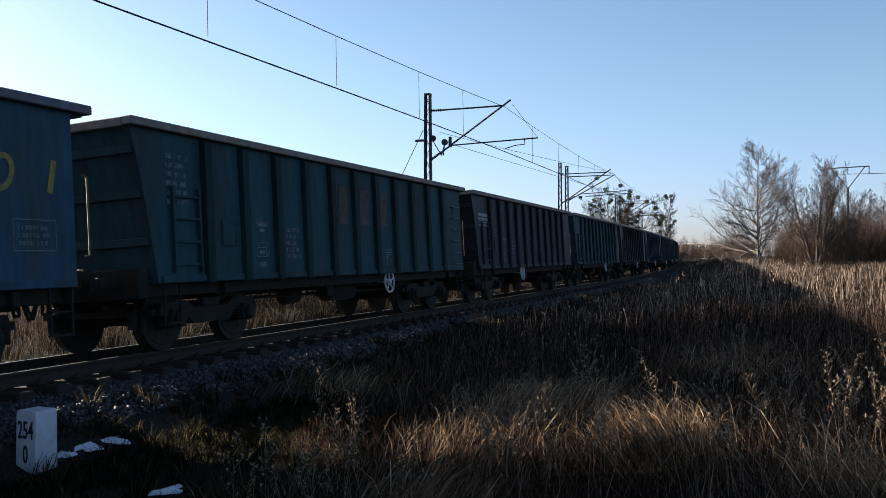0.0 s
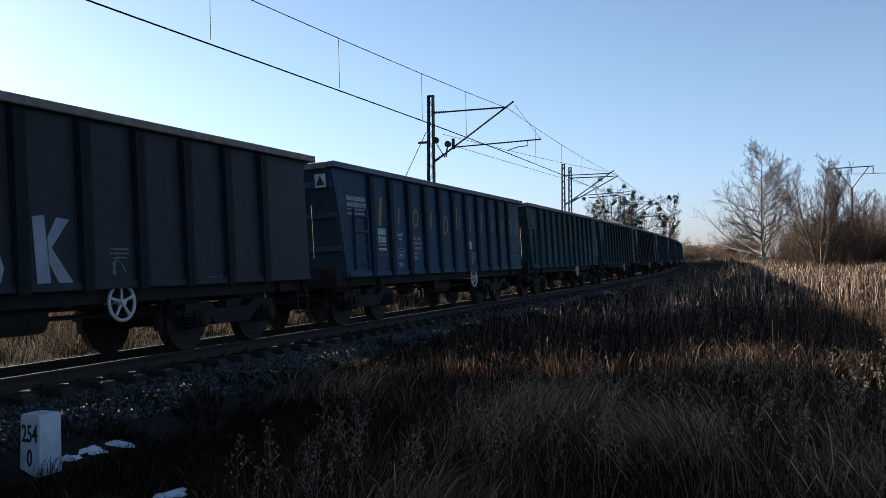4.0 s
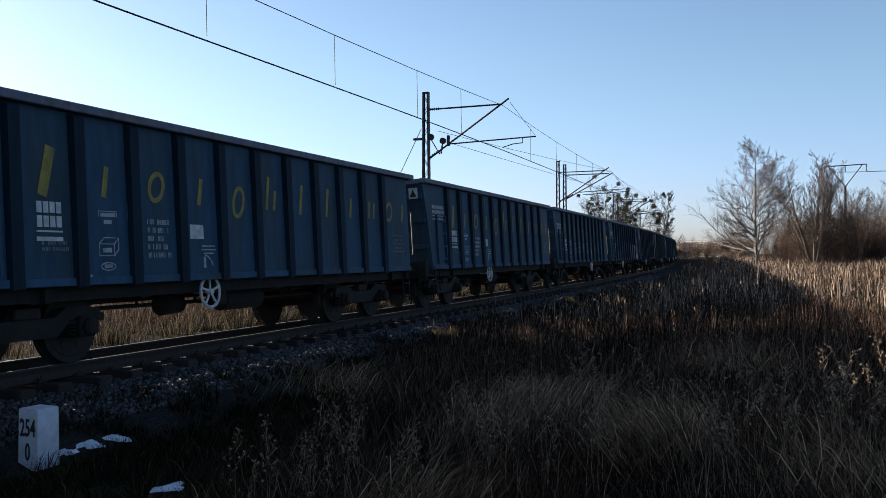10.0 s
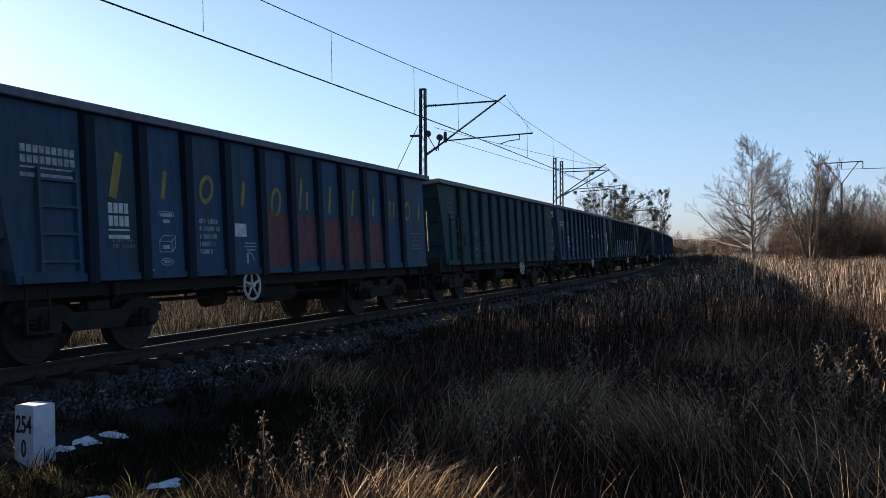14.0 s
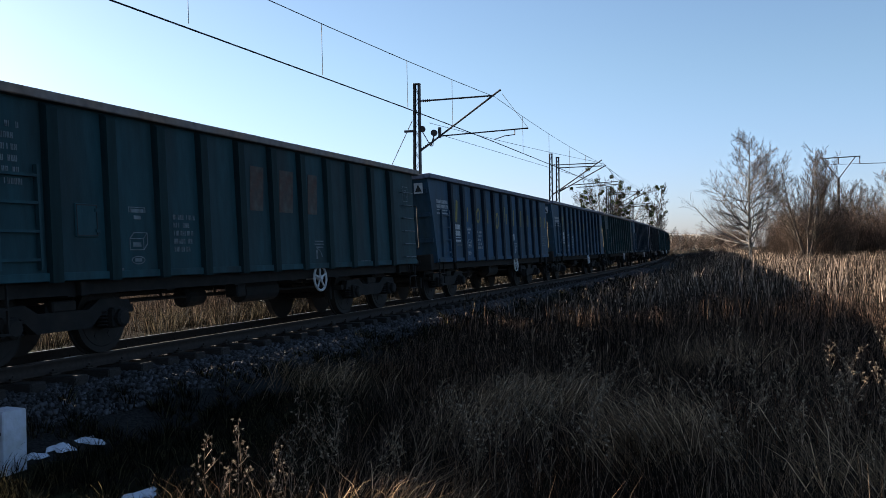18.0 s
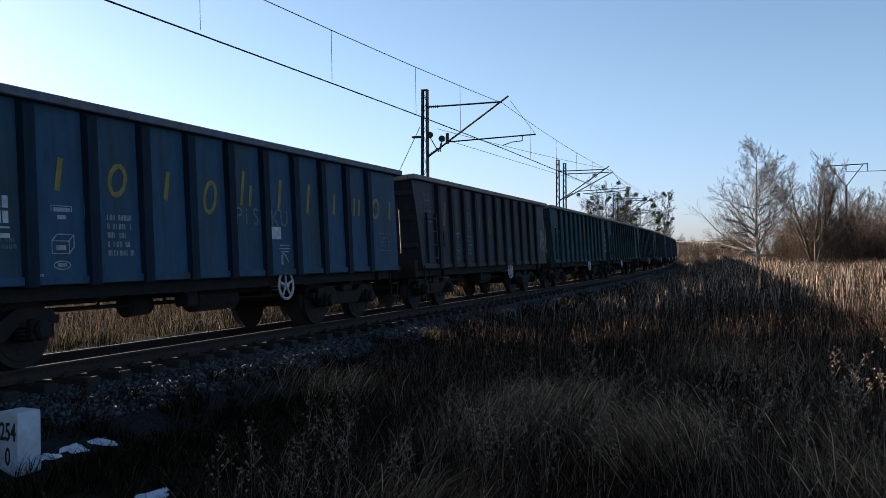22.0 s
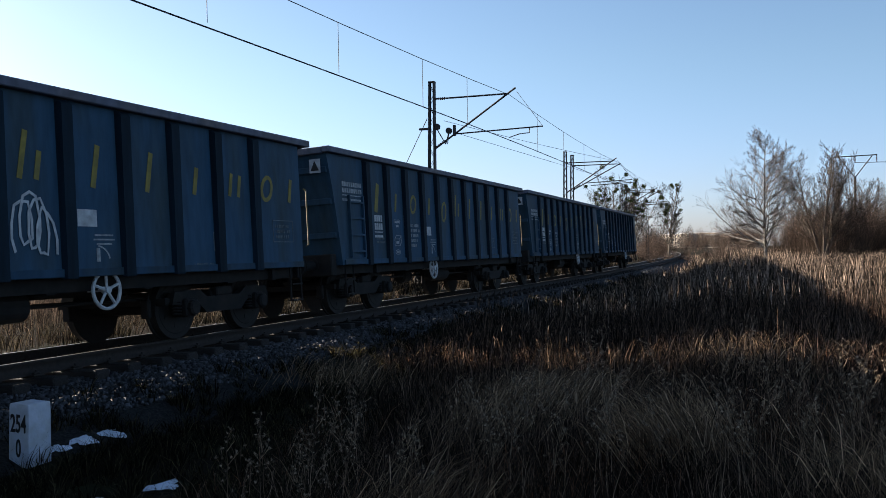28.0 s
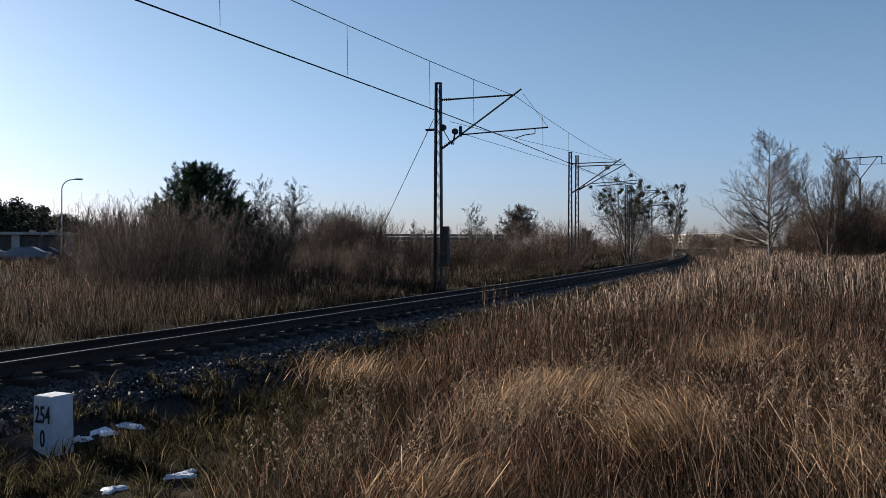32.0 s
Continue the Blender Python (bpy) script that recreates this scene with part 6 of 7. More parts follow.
# bare shrubs
shrubs = []
for k in range(4):
    seg = grow(60 + k, 3.4, 0.013, fork=0.5, leaders=44, up=0.26, levels=3, kids=(12, 5, 0), ratio=(0.34, 0.45, 0.5), angle=(30, 36, 30), wob=0.08, first=0.12, tip=0.0034)
    rng = random.Random(k)
    # spread the stems over the stool
    ids = np.cumsum(np.concatenate([[True], (seg[1:, 8] == 0) & (np.abs(seg[1:, 2]) < 1e-6)])) - 1
    offs = np.random.RandomState(k).normal(0, 0.42, (ids.max() + 1, 2))
    seg[:, 0:2] += offs[ids]
    seg[:, 3:5] += offs[ids]
    t = empty("bare_shrub")
    a = seg[seg[:, 8] == 0]
    b = seg[seg[:, 8] > 0]
    v, f = tubes(a[:, :8], 4)
    tagged(mesh_object("brushwood", v, f, M["twig"], t), "many thin upright stems", kind="stuff")
    v, f = tubes(b[:, :8], 3)
    mesh_object("crown", v, f, M["twig"], t)
    tagged(t, "bare brown shrub with many upright stems", "shrub", "bare shrubs along the line")
    shrubs.append(t)
placed = set()


def shrub(x, y, sc, rng):
    k = rng.randrange(4)
    if k not in placed:
        placed.add(k)
        return place(shrubs[k], x, y, rng.random() * 360, sc)
    return again_thing(shrubs[k], x, y, rng.random() * 360, sc)


def hedge():
    rng = random.Random(77)
    s = 21.0
    while s < 50:
        for row in range(3):
            if s > 32 and rng.random() < 0.55:
                continue
            off = -9.6 - 3.6 * row - rng.random() * 2.4
            size = 1.22 - 0.014 * max(0, s - 20) + rng.uniform(-0.25, 0.2)
            if s > 34:
                size *= 0.72
            x, y = on_line(s + rng.uniform(-1, 1), off)
            if math.degrees(math.atan2(x, y)) > -23.4:
                shrub(float(x), float(y), max(0.4, size), rng)
        s += 2.0
    # scrub further along and behind
    for i in range(64):
        s = rng.uniform(36, 125)
        off = -rng.uniform(9, 26)
        x, y = on_line(s, off)
        shrub(float(x), float(y), rng.uniform(0.5, 0.85), rng)
    for i in range(30):
        deg, d = rng.uniform(-22.5, 8), rng.uniform(52, 85)
        shrub(*bearing(deg, d), rng.uniform(0.7, 1.25), rng)
    for i in range(12):
        deg, d = rng.uniform(-9.6, -4.8), rng.uniform(54, 64)
        shrub(*bearing(deg, d), rng.uniform(1.1, 1.45), rng)
    for i in range(16):
        deg, d = rng.uniform(12.5, 19.0), rng.uniform(85, 120)
        shrub(*bearing(deg, d), rng.uniform(0.28, 0.5), rng)
    for i in range(30):
        deg, d = rng.uniform(12.8, 19.6), rng.uniform(170, 330)
        shrub(*bearing(deg, d), rng.uniform(0.9, 1.9), rng)
    # pale bush where the field meets the bend
    for i in range(5):
        deg, d = rng.uniform(15.2, 17.2), rng.uniform(50, 60)
        shrub(*bearing(deg, d), rng.uniform(0.22, 0.34), rng)
    # brown thicket by the field
    for i in range(60):
        deg, d = rng.uniform(20.6, 32), rng.uniform(64, 84)
        shrub(*bearing(deg, d), rng.uniform(0.7, 1.3) * (0.75 if deg < 22 else 1.0), rng)
    for i in range(26):
        deg, d = rng.uniform(7, 19), rng.uniform(115, 160)
        shrub(*bearing(deg, d), rng.uniform(0.8, 1.2) if deg < 13.8 else rng.uniform(0.3, 0.5), rng)


hedge()


# dead weeds in the foreground
def weed_mesh(seed, h):
    rng = random.Random(seed)
    t = empty("dead_weed")
    segs, heads, rad = [], [], []
    p, d = Vector((0, 0, 0)), Vector((rng.gauss(0, 0.1), rng.gauss(0, 0.1), 1)).normalized()
    n = 8
    for i in range(n):
        q = p + d * (h / n)
        segs.append((*p, *q, 0.0034 * (1 - 0.6 * i / n), 0.0034 * (1 - 0.6 * (i + 1) / n)))
        if i >= 3:
            for k in range(rng.randrange(1, 4)):
                a = rng.random() * 6.28
                ln = h * rng.uniform(0.10, 0.24) * (1.25 - i / n)
                e = q + Vector((math.cos(a) * ln * 0.7, math.sin(a) * ln * 0.7, ln * 0.8))
                segs.append((*q, *e, 0.0022, 0.0014))
                for g in range(2):
                    u = 0.6 + 0.4 * g
                    c = q.lerp(e, u)
                    f2 = c + Vector((rng.gauss(0, 0.02), rng.gauss(0, 0.02), rng.uniform(0.0, 0.05)))
                    segs.append((*c, *f2, 0.0012, 0.0008))
                    heads.append(f2)
                    rad.append(rng.uniform(0.006, 0.012))
        p = q
        d = (d + Vector((rng.gauss(0, 0.07), rng.gauss(0, 0.07), 0))).normalized()
    heads.append(p)
    rad.append(0.02)
    v, f = tubes(segs, 4)
    tagged(mesh_object("stalk", v, f, M["weed"], t), "dry branching stalk", kind="stuff")
    v, f = clumps(heads, rad, seed, 8, (0.028, 0.009))
    tagged(mesh_object("seed_head", v, f, M["fluff"], t), "dry fluffy seed heads", kind="stuff")
    return tagged(t, "dead dry weed with fluffy seed heads", "weed", "dead weeds in the grass")


weeds = [weed_mesh(200 + k, h) for k, h in enumerate((0.95, 0.8, 1.05, 0.7))]


def weed_patch():
    rng = random.Random(5)
    spots = []
    for deg, d, n, sp in ((-10, 6.4, 8, 0.28), (-8.5, 6.8, 4, 0.3), (-5.6, 6.6, 3, 0.15), (1.5, 6.5, 6, 0.28), (3.8, 6.6, 7, 0.25), (9.5, 6.4, 6, 0.3), (7.0, 7.5, 8, 0.4), (9.0, 7.8, 5, 0.4), (17.6, 6.4, 3, 0.2),
                          (20.9, 6.4, 4, 0.25), (23.0, 7.4, 8, 0.5), (25.5, 6.8, 9, 0.5), (22.0, 8.2, 5, 0.5), (-6.0, 9.0, 4, 0.3), (14.0, 9.6, 6, 0.8), (16.0, 8.8, 6, 0.6), (24.5, 9.5, 5, 0.7)):
        cx, cy = bearing(deg, d)
        for i in range(n):
            spots.append((rng.gauss(cx, sp), rng.gauss(cy, sp)))
    for i, (x, y) in enumerate(spots):
        k = i % 4
        sc = rng.uniform(0.72, 1.0)
        if i < 4:
            place(weeds[k], x, y, rng.random() * 360, sc)
        else:
            again_thing(weeds[k], x, y, rng.random() * 360, sc)


weed_patch()


# ---- far things ----
M["lampgrey"] = material("galvanised_lamp_pole", (0.32, 0.33, 0.34), 0.45, metal=0.6, vary=0.15)
M["wall"] = material("grey_render", (0.30, 0.29, 0.28), 0.9, vary=0.2, scale=2, dirt=(0.16, 0.15, 0.14), dirt_scale=0.5)
M["facade"] = material("cream_facade", (0.30, 0.265, 0.22), 0.85, vary=0.12, scale=0.8)
M["facade_b"] = material("ochre_facade", (0.27, 0.215, 0.155), 0.85, vary=0.12, scale=0.8)
M["roof"] = material("dark_roof", (0.06, 0.055, 0.055), 0.8, vary=0.2, scale=2)
M["glass"] = material("window_glass", (0.03, 0.04, 0.05), 0.08, vary=0.05)
M["car_silver"] = material("silver_car_paint", (0.16, 0.165, 0.18), 0.35, metal=0.2, vary=0.04)
M["car_dark"] = material("dark_car_paint", (0.03, 0.035, 0.05), 0.2, metal=0.5, vary=0.04)
M["tyre"] = material("tyre_rubber", (0.02, 0.02, 0.02), 0.85, vary=0.2)
M["conifer"] = leafy("far_conifers", (0.016, 0.024, 0.0144), (0.032, 0.04, 0.0224), 0.0)
M["car_white"] = material("white_car_paint", (0.13, 0.14, 0.15), 0.3, vary=0.05)
M["farwood"] = leafy("far_bare_wood", (0.075, 0.06, 0.04875), (0.12, 0.09375, 0.075), 0.0)


def lamp():
    t = tagged(empty("street_lamp"), "tall galvanised street lamp with a curved arm", "street lamp")
    bm = bmesh.new()
    rod(bm, (0, 0, 0), (0, 0, 6.2), 0.075, 10, 0.05)
    part("pole", bm, M["lampgrey"], t)
    bm = bmesh.new()
    pts = [(0, 0, 6.2)] + [(0.9 * (1 - math.cos(a)), 0, 6.2 + 0.85 * math.sin(a)) for a in [0.2 * k for k in range(1, 8)]] + [(1.35, 0, 7.1)]
    tube_path(bm, pts, 0.042, 8)
    part("arm", bm, M["lampgrey"], t)
    bm = bmesh.new()
    block(bm, 1.15, -0.13, 7.03, 1.8, 0.13, 7.15, 0.04)
    part("lantern", bm, M["lampgrey"], t)
    stand(t, -24.1, 80, -4)


lamp()


def garage():
    t = tagged(empty("garage_building"), "low grey flat-roofed garage with dark openings", "building")
    w, d, h = 9.5, 6.0, 3.1
    bm = bmesh.new()
    for x0, x1 in ((-w / 2, -w / 2 + 0.9), (-1.2, -0.4), (w / 2 - 0.5, w / 2)):
        block(bm, x0, -d / 2, 0, x1, -d / 2 + 0.3, h)
    block(bm, -w / 2, d / 2 - 0.3, 0, w / 2, d / 2, h)
    block(bm, -w / 2, -d / 2 + 0.31, 0, -w / 2 + 0.3, d / 2 - 0.31, h)
    block(bm, w / 2 - 0.3, -d / 2 + 0.31, 0, w / 2, d / 2 - 0.31, h)
    part("wall", bm, M["wall"], t)
    bm = bmesh.new()
    block(bm, -w / 2 - 0.3, -d / 2 - 0.3, h + 0.004, w / 2 + 0.3, d / 2 + 0.3, h + 0.3, 0.03)
    part("roof", bm, M["wall"], t)
    for x0, x1 in ((-w / 2 + 0.92, -1.22), (-0.38, w / 2 - 0.52)):
        bm = bmesh.new()
        block(bm, x0, -d / 2 + 0.5, 0, x1, -d / 2 + 0.56, h - 0.05)
        for k in range(1, 5):
            z = h * k / 5
            block(bm, x0, -d / 2 + 0.48, z, x1, -d / 2 + 0.5, z + 0.03)
        part("door", bm, M["roof"], t)
    for x in (0.3, 2.4):
        bm = bmesh.new()
        block(bm, x, -0.3, h + 0.3, x + 0.6, 0.3, h + 0.55, 0.02)
        part("roof_vent", bm, M["wall"], t)
    stand(t, -26.0, 88, 20, 0.8)


garage()


def car(paint, label):
    t = empty("parked_car")
    bm = bmesh.new()
    prof = [(-2.1, 0.35), (-2.15, 0.65), (-2.0, 0.92), (-1.1, 0.98), (-0.55, 1.38), (0.75, 1.43), (1.5, 1.02), (2.05, 0.95), (2.12, 0.6), (2.05, 0.35)]
    a = [bm.verts.new((x, -0.85 + 0.12 * (z > 1.1), z)) for x, z in prof]
    b = [bm.verts.new((x, 0.85 - 0.12 * (z > 1.1), z)) for x, z in prof]
    bm.faces.new(a[::-1])
    bm.faces.new(b)
    for i in range(len(prof)):
        j = (i + 1) % len(prof)
        bm.faces.new((a[i], a[j], b[j], b[i]))
    bmesh.ops.recalc_face_normals(bm, faces=bm.faces)
    bmesh.ops.bevel(bm, geom=[e for e in bm.edges], offset=0.05, segments=2, affect="EDGES")
    part("body", bm, paint, t, smooth=True)
    for y in (-1, 1):
        bm = bmesh.new()
        p = [(-0.95, 1.02), (-0.5, 1.32), (0.68, 1.36), (1.25, 1.04)]
        v = [bm.verts.new((x, y * 0.82 - y * 0.07 * (z > 1.1), z)) for x, z in p]
        w = [bm.verts.new((x, y * 0.80 - y * 0.07 * (z > 1.1), z)) for x, z in p]
        bm.faces.new(v)
        bm.faces.new(w[::-1])
        for i in range(4):
            j = (i + 1) % 4
            bm.faces.new((v[i], w[i], w[j], v[j]))
        bmesh.ops.recalc_face_normals(bm, faces=bm.faces)
        part("side_window", bm, M["glass"], t)
    for x in (-1.3, 1.3):
        for y in (-0.8, 0.8):
            bm = bmesh.new()
            disc(bm, (x, y - 0.1, 0.31), (x, y + 0.1, 0.31), [(0, 0.28), (0.15, 0.31), (0.85, 0.31), (1, 0.28)], 16)
            part("wheel", bm, M["tyre"], t)
    return tagged(t, label, "car", "parked cars by the garage")


stand(car(M["car_white"], "parked pale grey car in front of a grey garage"), -26.2, 78, 10)
stand(car(M["car_silver"], "parked silver car near a grey garage"), -28.4, 80, 14)
stand(car(M["car_dark"], "parked dark car near a grey garage"), -25.2, 80, 5)


def pylon():
    t = tagged(empty("power_pole"), "concrete power line pole with a V-braced crossarm", "power pole")
    h = 9.75
    bm = bmesh.new()
    rod(bm, (0, 0, 0), (0, 0, h - 2.0), 0.17, 10, 0.11)
    part("pole", bm, M["mast"], t)
    bm = bmesh.new()
    rod(bm, (-1.95, 0, h - 0.05), (1.95, 0, h + 0.05), 0.055, 6)
    part("crossarm", bm, M["mast"], t)
    for sg in (-1, 1):
        bm = bmesh.new()
        rod(bm, (0, 0, h - 2.1), (sg * 1.5, 0, h - 0.02), 0.05, 6)
        part("brace", bm, M["mast"], t)
    for x in (-1.9, 0, 1.9):
        bm = bmesh.new()
        insulator(bm, (x, 0, h), (x, 0, h - 0.65), 0.07, 5)
        part("insulator", bm, M["insulator"], t)
    stand(t, 24.9, 95, -22)
    base = t.matrix_basis.copy()
    far = Matrix.Translation((52, -62, 0)) @ base
    for x in (-1.9, 0, 1.9):
        bm = bmesh.new()
        a, b = base @ Vector((x, 0, h - 0.65)), far @ Vector((x, 0, h - 0.3))
        prev = None
        for i in range(13):
            u = i / 12
            p = a.lerp(b, u) - Vector((0, 0, 4 * 1.2 * u * (1 - u)))
            if prev is not None:
                rod(bm, prev, p, 0.011, 4, caps=False)
            prev = p
        tagged(part("power_line", bm, M["wire"]), "thin overhead power line wire", "power line", "wires of the power line")
    t2 = copy_thing(t, far)
    tagged(t2, "power line pole with a V-braced crossarm beyond the field")


pylon()


def flats(deg, dist, w, h, d, mat, turn, floors, cols):
    t = tagged(empty("apartment_building"), "distant pale apartment block with rows of windows", "apartment building", "distant apartment blocks")
    bm = bmesh.new()
    block(bm, -w / 2, -d / 2, 0, w / 2, d / 2, h)
    part("wall", bm, mat, t)
    bm = bmesh.new()
    v = [bm.verts.new(p) for p in ((-w / 2 - 0.4, -d / 2 - 0.4, h + 0.01), (w / 2 + 0.4, -d / 2 - 0.4, h + 0.01), (w / 2 + 0.4, d / 2 + 0.4, h + 0.01), (-w / 2 - 0.4, d / 2 + 0.4, h + 0.01),
                                    (-w / 2 + 2, 0, h + 0.7), (w / 2 - 2, 0, h + 0.7))]
    for q in ((0, 1, 5, 4), (2, 3, 4, 5), (1, 2, 5), (3, 0, 4), (3, 2, 1, 0)):
        bm.faces.new([v[k] for k in q])
    part("roof", bm, M["wall"], t)
    bm = bmesh.new()
    block(bm, -0.7, -d / 2 - 0.06, -0.8, 0.7, -d / 2 - 0.004, 0.8)
    win = part("window", bm, M["glass"], t)
    k = 0
    for i in range(cols):
        for j in range(floors):
            m = pose(-w / 2 + w * (i + 0.5) / cols, 0, h * (j + 0.55) / floors)
            if k == 0:
                win.matrix_basis = m
            else:
                again(win, m)
            k += 1
    stand(t, deg, dist, turn)


flats(14.8, 640, 30, 9.5, 11, M["facade"], -66, 4, 9)
flats(16.1, 700, 40, 11.0, 12, M["facade_b"], -60, 4, 11)
flats(17.3, 620, 26, 9.0, 11, M["facade"], -68, 4, 8)
flats(18.4, 680, 30, 10.0, 12, M["facade_b"], -64, 4, 9)


# long low embankment with a dark parapet behind the shrubs
def embankment():
    bm = bmesh.new()
    x0, y0 = bearing(-30, 150)
    x1, y1 = bearing(3.0, 165)
    dx, dy = x1 - x0, y1 - y0
    ln = math.hypot(dx, dy)
    nx, ny = -dy / ln, dx / ln
    n = 40
    rows = []
    rng = random.Random(3)
    for i in range(n + 1):
        u = i / n
        cx, cy = x0 + dx * u, y0 + dy * u
        rows.append([bm.verts.new((cx + nx * o, cy + ny * o, z + rng.uniform(-0.15, 0.15))) for o, z in ((-9, -0.6), (-4, 2.2), (-3, 2.5), (3, 2.5), (10, -0.6))])
    for a, b in zip(rows[:-1], rows[1:]):
        for i in range(4):
            bm.faces.new((a[i], b[i], b[i + 1], a[i + 1]))
    bmesh.ops.recalc_face_normals(bm, faces=bm.faces)
    t = part("road_embankment", bm, M["bankgrass"])
    tagged(t, "long low grassy road embankment", "embankment", kind="structure")
    bm = bmesh.new()
    for i in range(n):
        u0, u1 = i / n, (i + 1) / n - 0.002
        for z0, z1 in ((2.45, 3.0), (3.15, 3.55)):
            a = Vector((x0 + dx * u0 - nx * 3.2, y0 + dy * u0 - ny * 3.2, 0))
            b = Vector((x0 + dx * u1 - nx * 3.2, y0 + dy * u1 - ny * 3.2, 0))
            off = Vector((nx * 0.12, ny * 0.12, 0))
            v = [bm.verts.new(p + Vector((0, 0, z))) for z in (z0, z1) for p in (a, b, b + off, a + off)]
            for q in ((0, 1, 5, 4), (1, 2, 6, 5), (2, 3, 7, 6), (3, 0, 4, 7), (0, 3, 2, 1), (4, 5, 6, 7)):
                bm.faces.new([v[k] for k in q])
    fence = part("parapet_fence", bm, M["roof"])
    tagged(fence, "long dark parapet along the road embankment", "fence", kind="structure")


M["bankgrass"] = material("embankment_grass", (0.11, 0.08, 0.045), 0.95, vary=0.4, scale=1.2, dirt=(0.09, 0.07, 0.04), dirt_scale=0.3, bump=0.6, bump_scale=3)
embankment()


def wooded_ridge():
    """Dark conifer ridge at the far left and a thin belt of bare woods round the horizon."""
    rng = np.random.RandomState(12)
    pts, rad = [], []
    for i in range(620):
        deg, d = rng.uniform(-46, -19), rng.uniform(230, 330)
        top = 12.5 * max(0.25, min(1.0, (-18.0 - deg) / 8.0)) * rng.uniform(0.8, 1.05)
        x, y = bearing(deg, d)
        for z in np.arange(0.5, top, 1.6):
            pts.append((x, y, z))
            rad.append(1.3 + 1.6 * (1 - z / top))
    v, f = clumps(pts, rad, 13, 54, (0.95, 0.36))
    tagged(mesh_object("conifer_ridge", v, f, M["conifer"]), "dark conifer wood on a far ridge", "woods", kind="stuff")
    pts, rad = [], []
    for i in range(1500):
        deg = rng.uniform(-180, 180)
        d = rng.uniform(520, 720)
        x, y = bearing(deg, d)
        top = rng.uniform(5, 10)
        for z in np.arange(0.5, top, 2.2):
            pts.append((x, y, z))
            rad.append(2.6)
    v, f = clumps(pts, rad, 14, 16, (1.6, 0.5))
    tagged(mesh_object("far_woods", v, f, M["farwood"]), "belt of bare brown woods on the horizon", "woods", kind="stuff")


wooded_ridge()


# ---- sleepers and ballast stones ----
def sleepers():
    bm = bmesh.new()
    block(bm, -0.12, -1.28, -0.335, 0.12, 1.28, -0.178, 0.018)
    first = part("sleeper", bm, M["sleeper"], track)
    rng = random.Random(9)
    step = 0.62
    n0 = int(-16 / step)
    bmr = []
    for i in range(int(S0 / step), int(S1 / step)):
        s = i * step + rng.uniform(-0.02, 0.02)
        m = track_pose(s) @ pose(0, rng.uniform(-0.04, 0.04), rng.uniform(-0.012, 0.0), 0, 0, rng.uniform(-0.8, 0.8))
        if n0 <= i < n0 + 250:
            if i == n0:
                first.matrix_basis = m
            else:
                again(first, m)
        else:
            bmr.append(m)
    me = first.data
    co = np.array([v.co for v in me.vertices])
    fs = [list(p.vertices) for p in me.polygons]
    tri = np.array([(p[0], p[k], p[k + 1]) for p in fs for k in range(1, len(p) - 1)])
    vs, ts = [], []
    for k, m in enumerate(bmr):
        a = np.array(m)
        vs.append(co @ a[:3, :3].T + a[:3, 3])
        ts.append(tri + k * len(co))
    tagged(mesh_object("far_sleepers", np.vstack(vs), np.vstack(ts), M["sleeper"], track), kind="stuff")
    # rail fastenings near the standpoint
    bm = bmesh.new()
    block(bm, -0.08, -0.16, 0, 0.08, 0.16, 0.018, 0.004)
    for y in (-0.11, 0.11):
        block(bm, -0.05, y - 0.025, 0.018, 0.05, y + 0.025, 0.045, 0.008)
        rod(bm, (0, y, 0.04), (0, y, 0.075), 0.014, 6)
    plate = part("rail_plate", bm, M["rail_side"], track)
    k = 0
    for i in range(n0 + 10, n0 + 90):
        for c in (0.7535, -0.7535):
            m = track_pose(i * step) @ pose(0, c, -0.178)
            if k == 0:
                plate.matrix_basis = m
            else:
                again(plate, m)
            k += 1


sleepers()


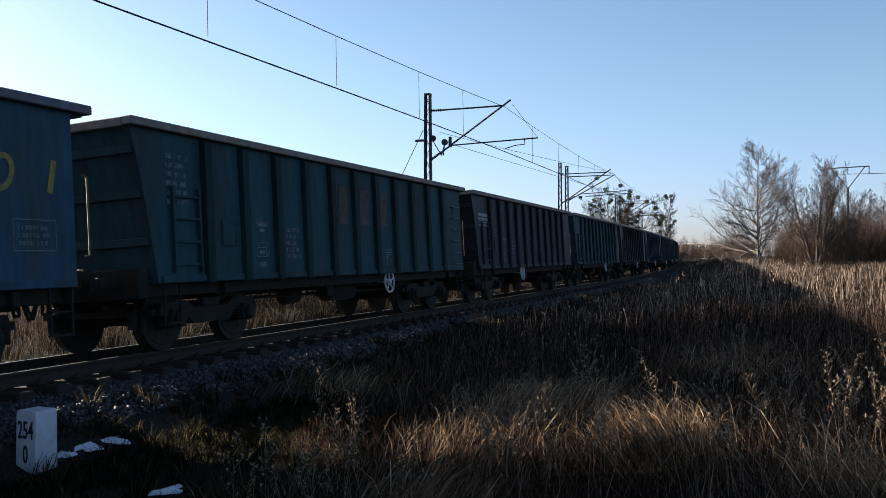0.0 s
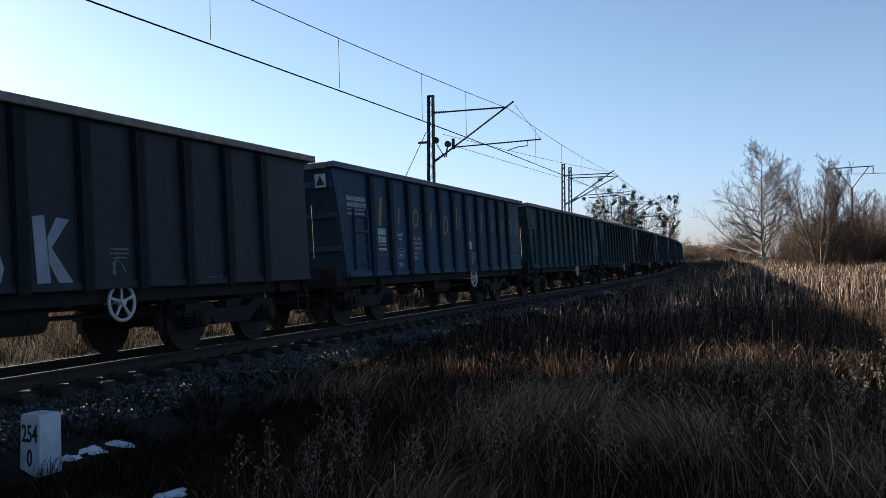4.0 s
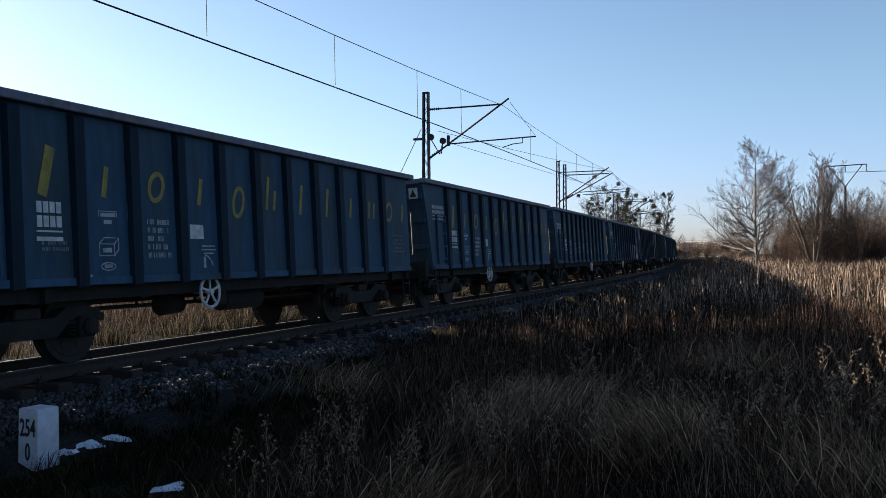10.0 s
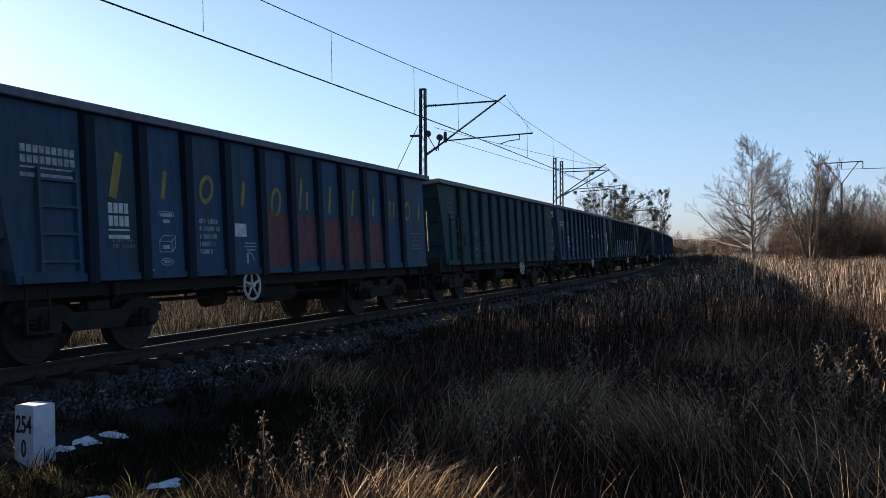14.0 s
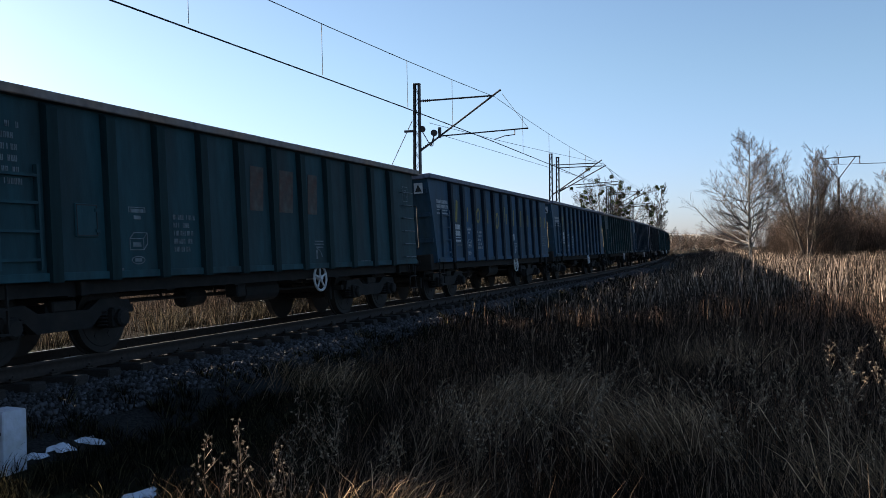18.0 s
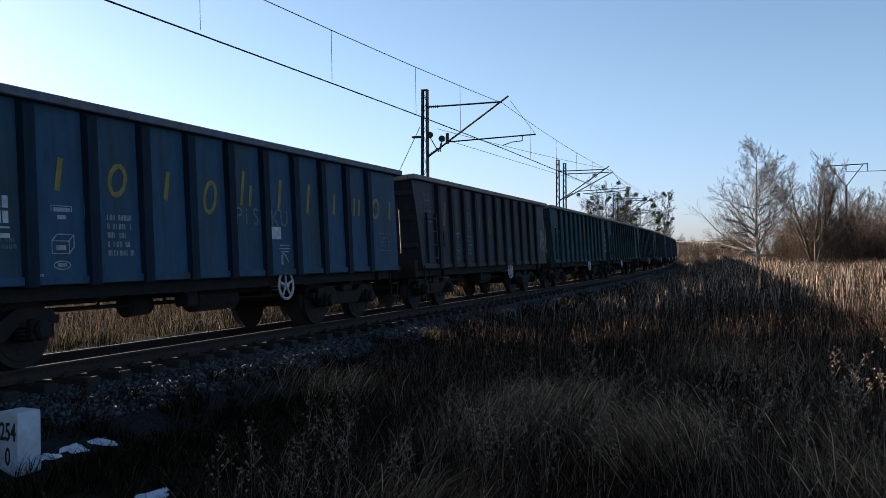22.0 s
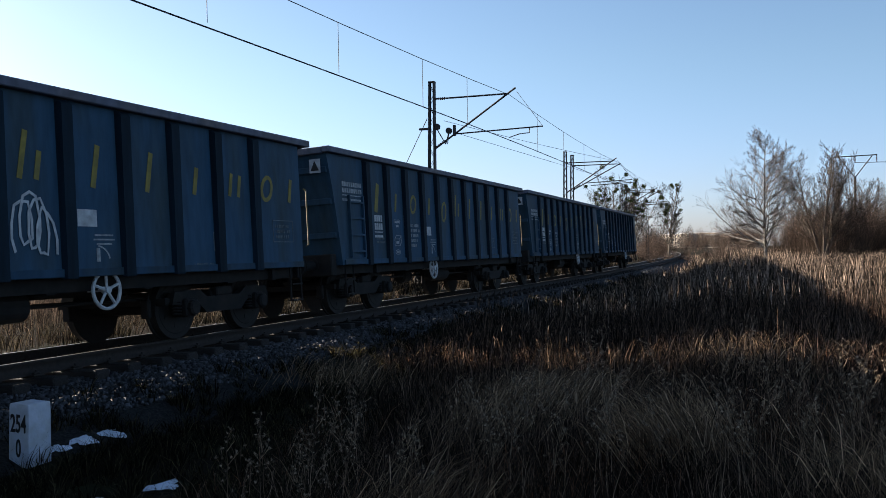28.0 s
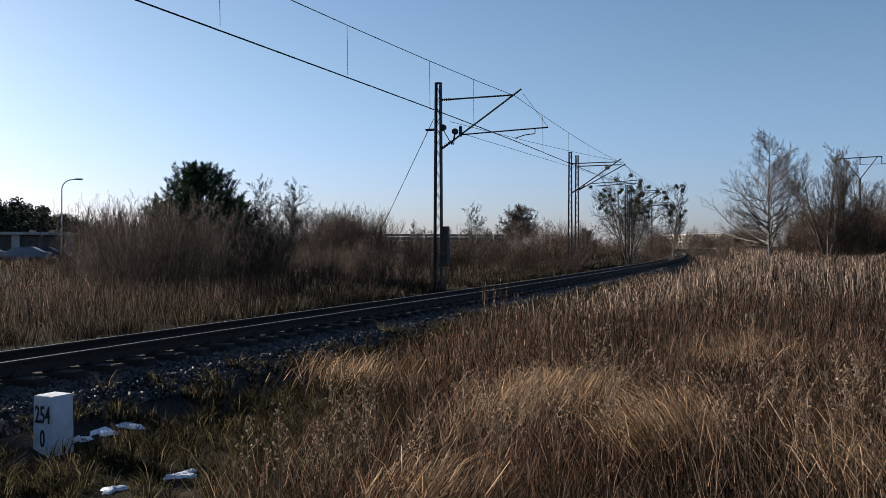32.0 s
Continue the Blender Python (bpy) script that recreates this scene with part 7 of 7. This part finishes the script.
def stones():
    """Loose crushed stone on the bed: small uneven blocks, thick on the shoulder towards the path."""
    rng = np.random.RandomState(17)
    cube = np.array([(-1, -1, -1), (1, -1, -1), (1, 1, -1), (-1, 1, -1), (-0.7, -0.8, 1), (0.8, -0.7, 1), (0.7, 0.8, 1), (-0.8, 0.7, 1)], float) * 0.5
    fc = np.array([(0, 3, 2, 1), (4, 5, 6, 7), (0, 1, 5, 4), (1, 2, 6, 5), (2, 3, 7, 6), (3, 0, 4, 7)])
    n = 62000
    u = rng.rand(n)
    s = -8 + 78 * u ** 1.7
    off = np.where(rng.rand(n) < 0.72, 0.95 + 1.25 * rng.rand(n) ** 1.4, -1.9 + 3.2 * rng.rand(n))
    z = np.interp(off, [-3.4, -2.1, -1.3, 1.32, 1.75, 2.9], [-0.62, -0.20, -0.20, -0.205, -0.26, -0.66])
    size = (0.022 + 0.030 * rng.rand(n) ** 1.5) * (1 + s.clip(0) * 0.012)
    x, y = on_line(s, off)
    a = rng.rand(n) * 6.28
    b = rng.normal(0, 0.5, n)
    v = cube[None] * (0.6 + 0.8 * rng.rand(n, 1, 3)) * (1 + 0.35 * rng.normal(size=(n, 8, 1)) * 0.4)
    v = v * size[:, None, None]
    ca, sa, cb, sb = np.cos(a)[:, None], np.sin(a)[:, None], np.cos(b)[:, None], np.sin(b)[:, None]
    vx, vy, vz = v[..., 0], v[..., 1], v[..., 2]
    vy, vz = vy * cb - vz * sb, vy * sb + vz * cb
    vx, vy = vx * ca - vy * sa, vx * sa + vy * ca
    w = np.stack([vx + x[:, None], vy + y[:, None], vz + (z + 0.012)[:, None]], 2)
    f = (np.arange(n)[:, None, None] * 8 + fc[None]).reshape(-1, 4)
    tagged(mesh_object("ballast_stones", w.reshape(-1, 3), f, M["stone"], track), kind="stuff")["label"] = "grey crushed ballast stones"


stones()


def motions():
    """The train runs along the curve from the far end towards the near end."""
    for n, w in train.items():
        rows = []
        for i in range(65):
            t = DURATION * i / 64
            rows.append((t, track_pose(travel(t) + PITCH * (n + 0.5))))
        walk(w, rows)


motions()
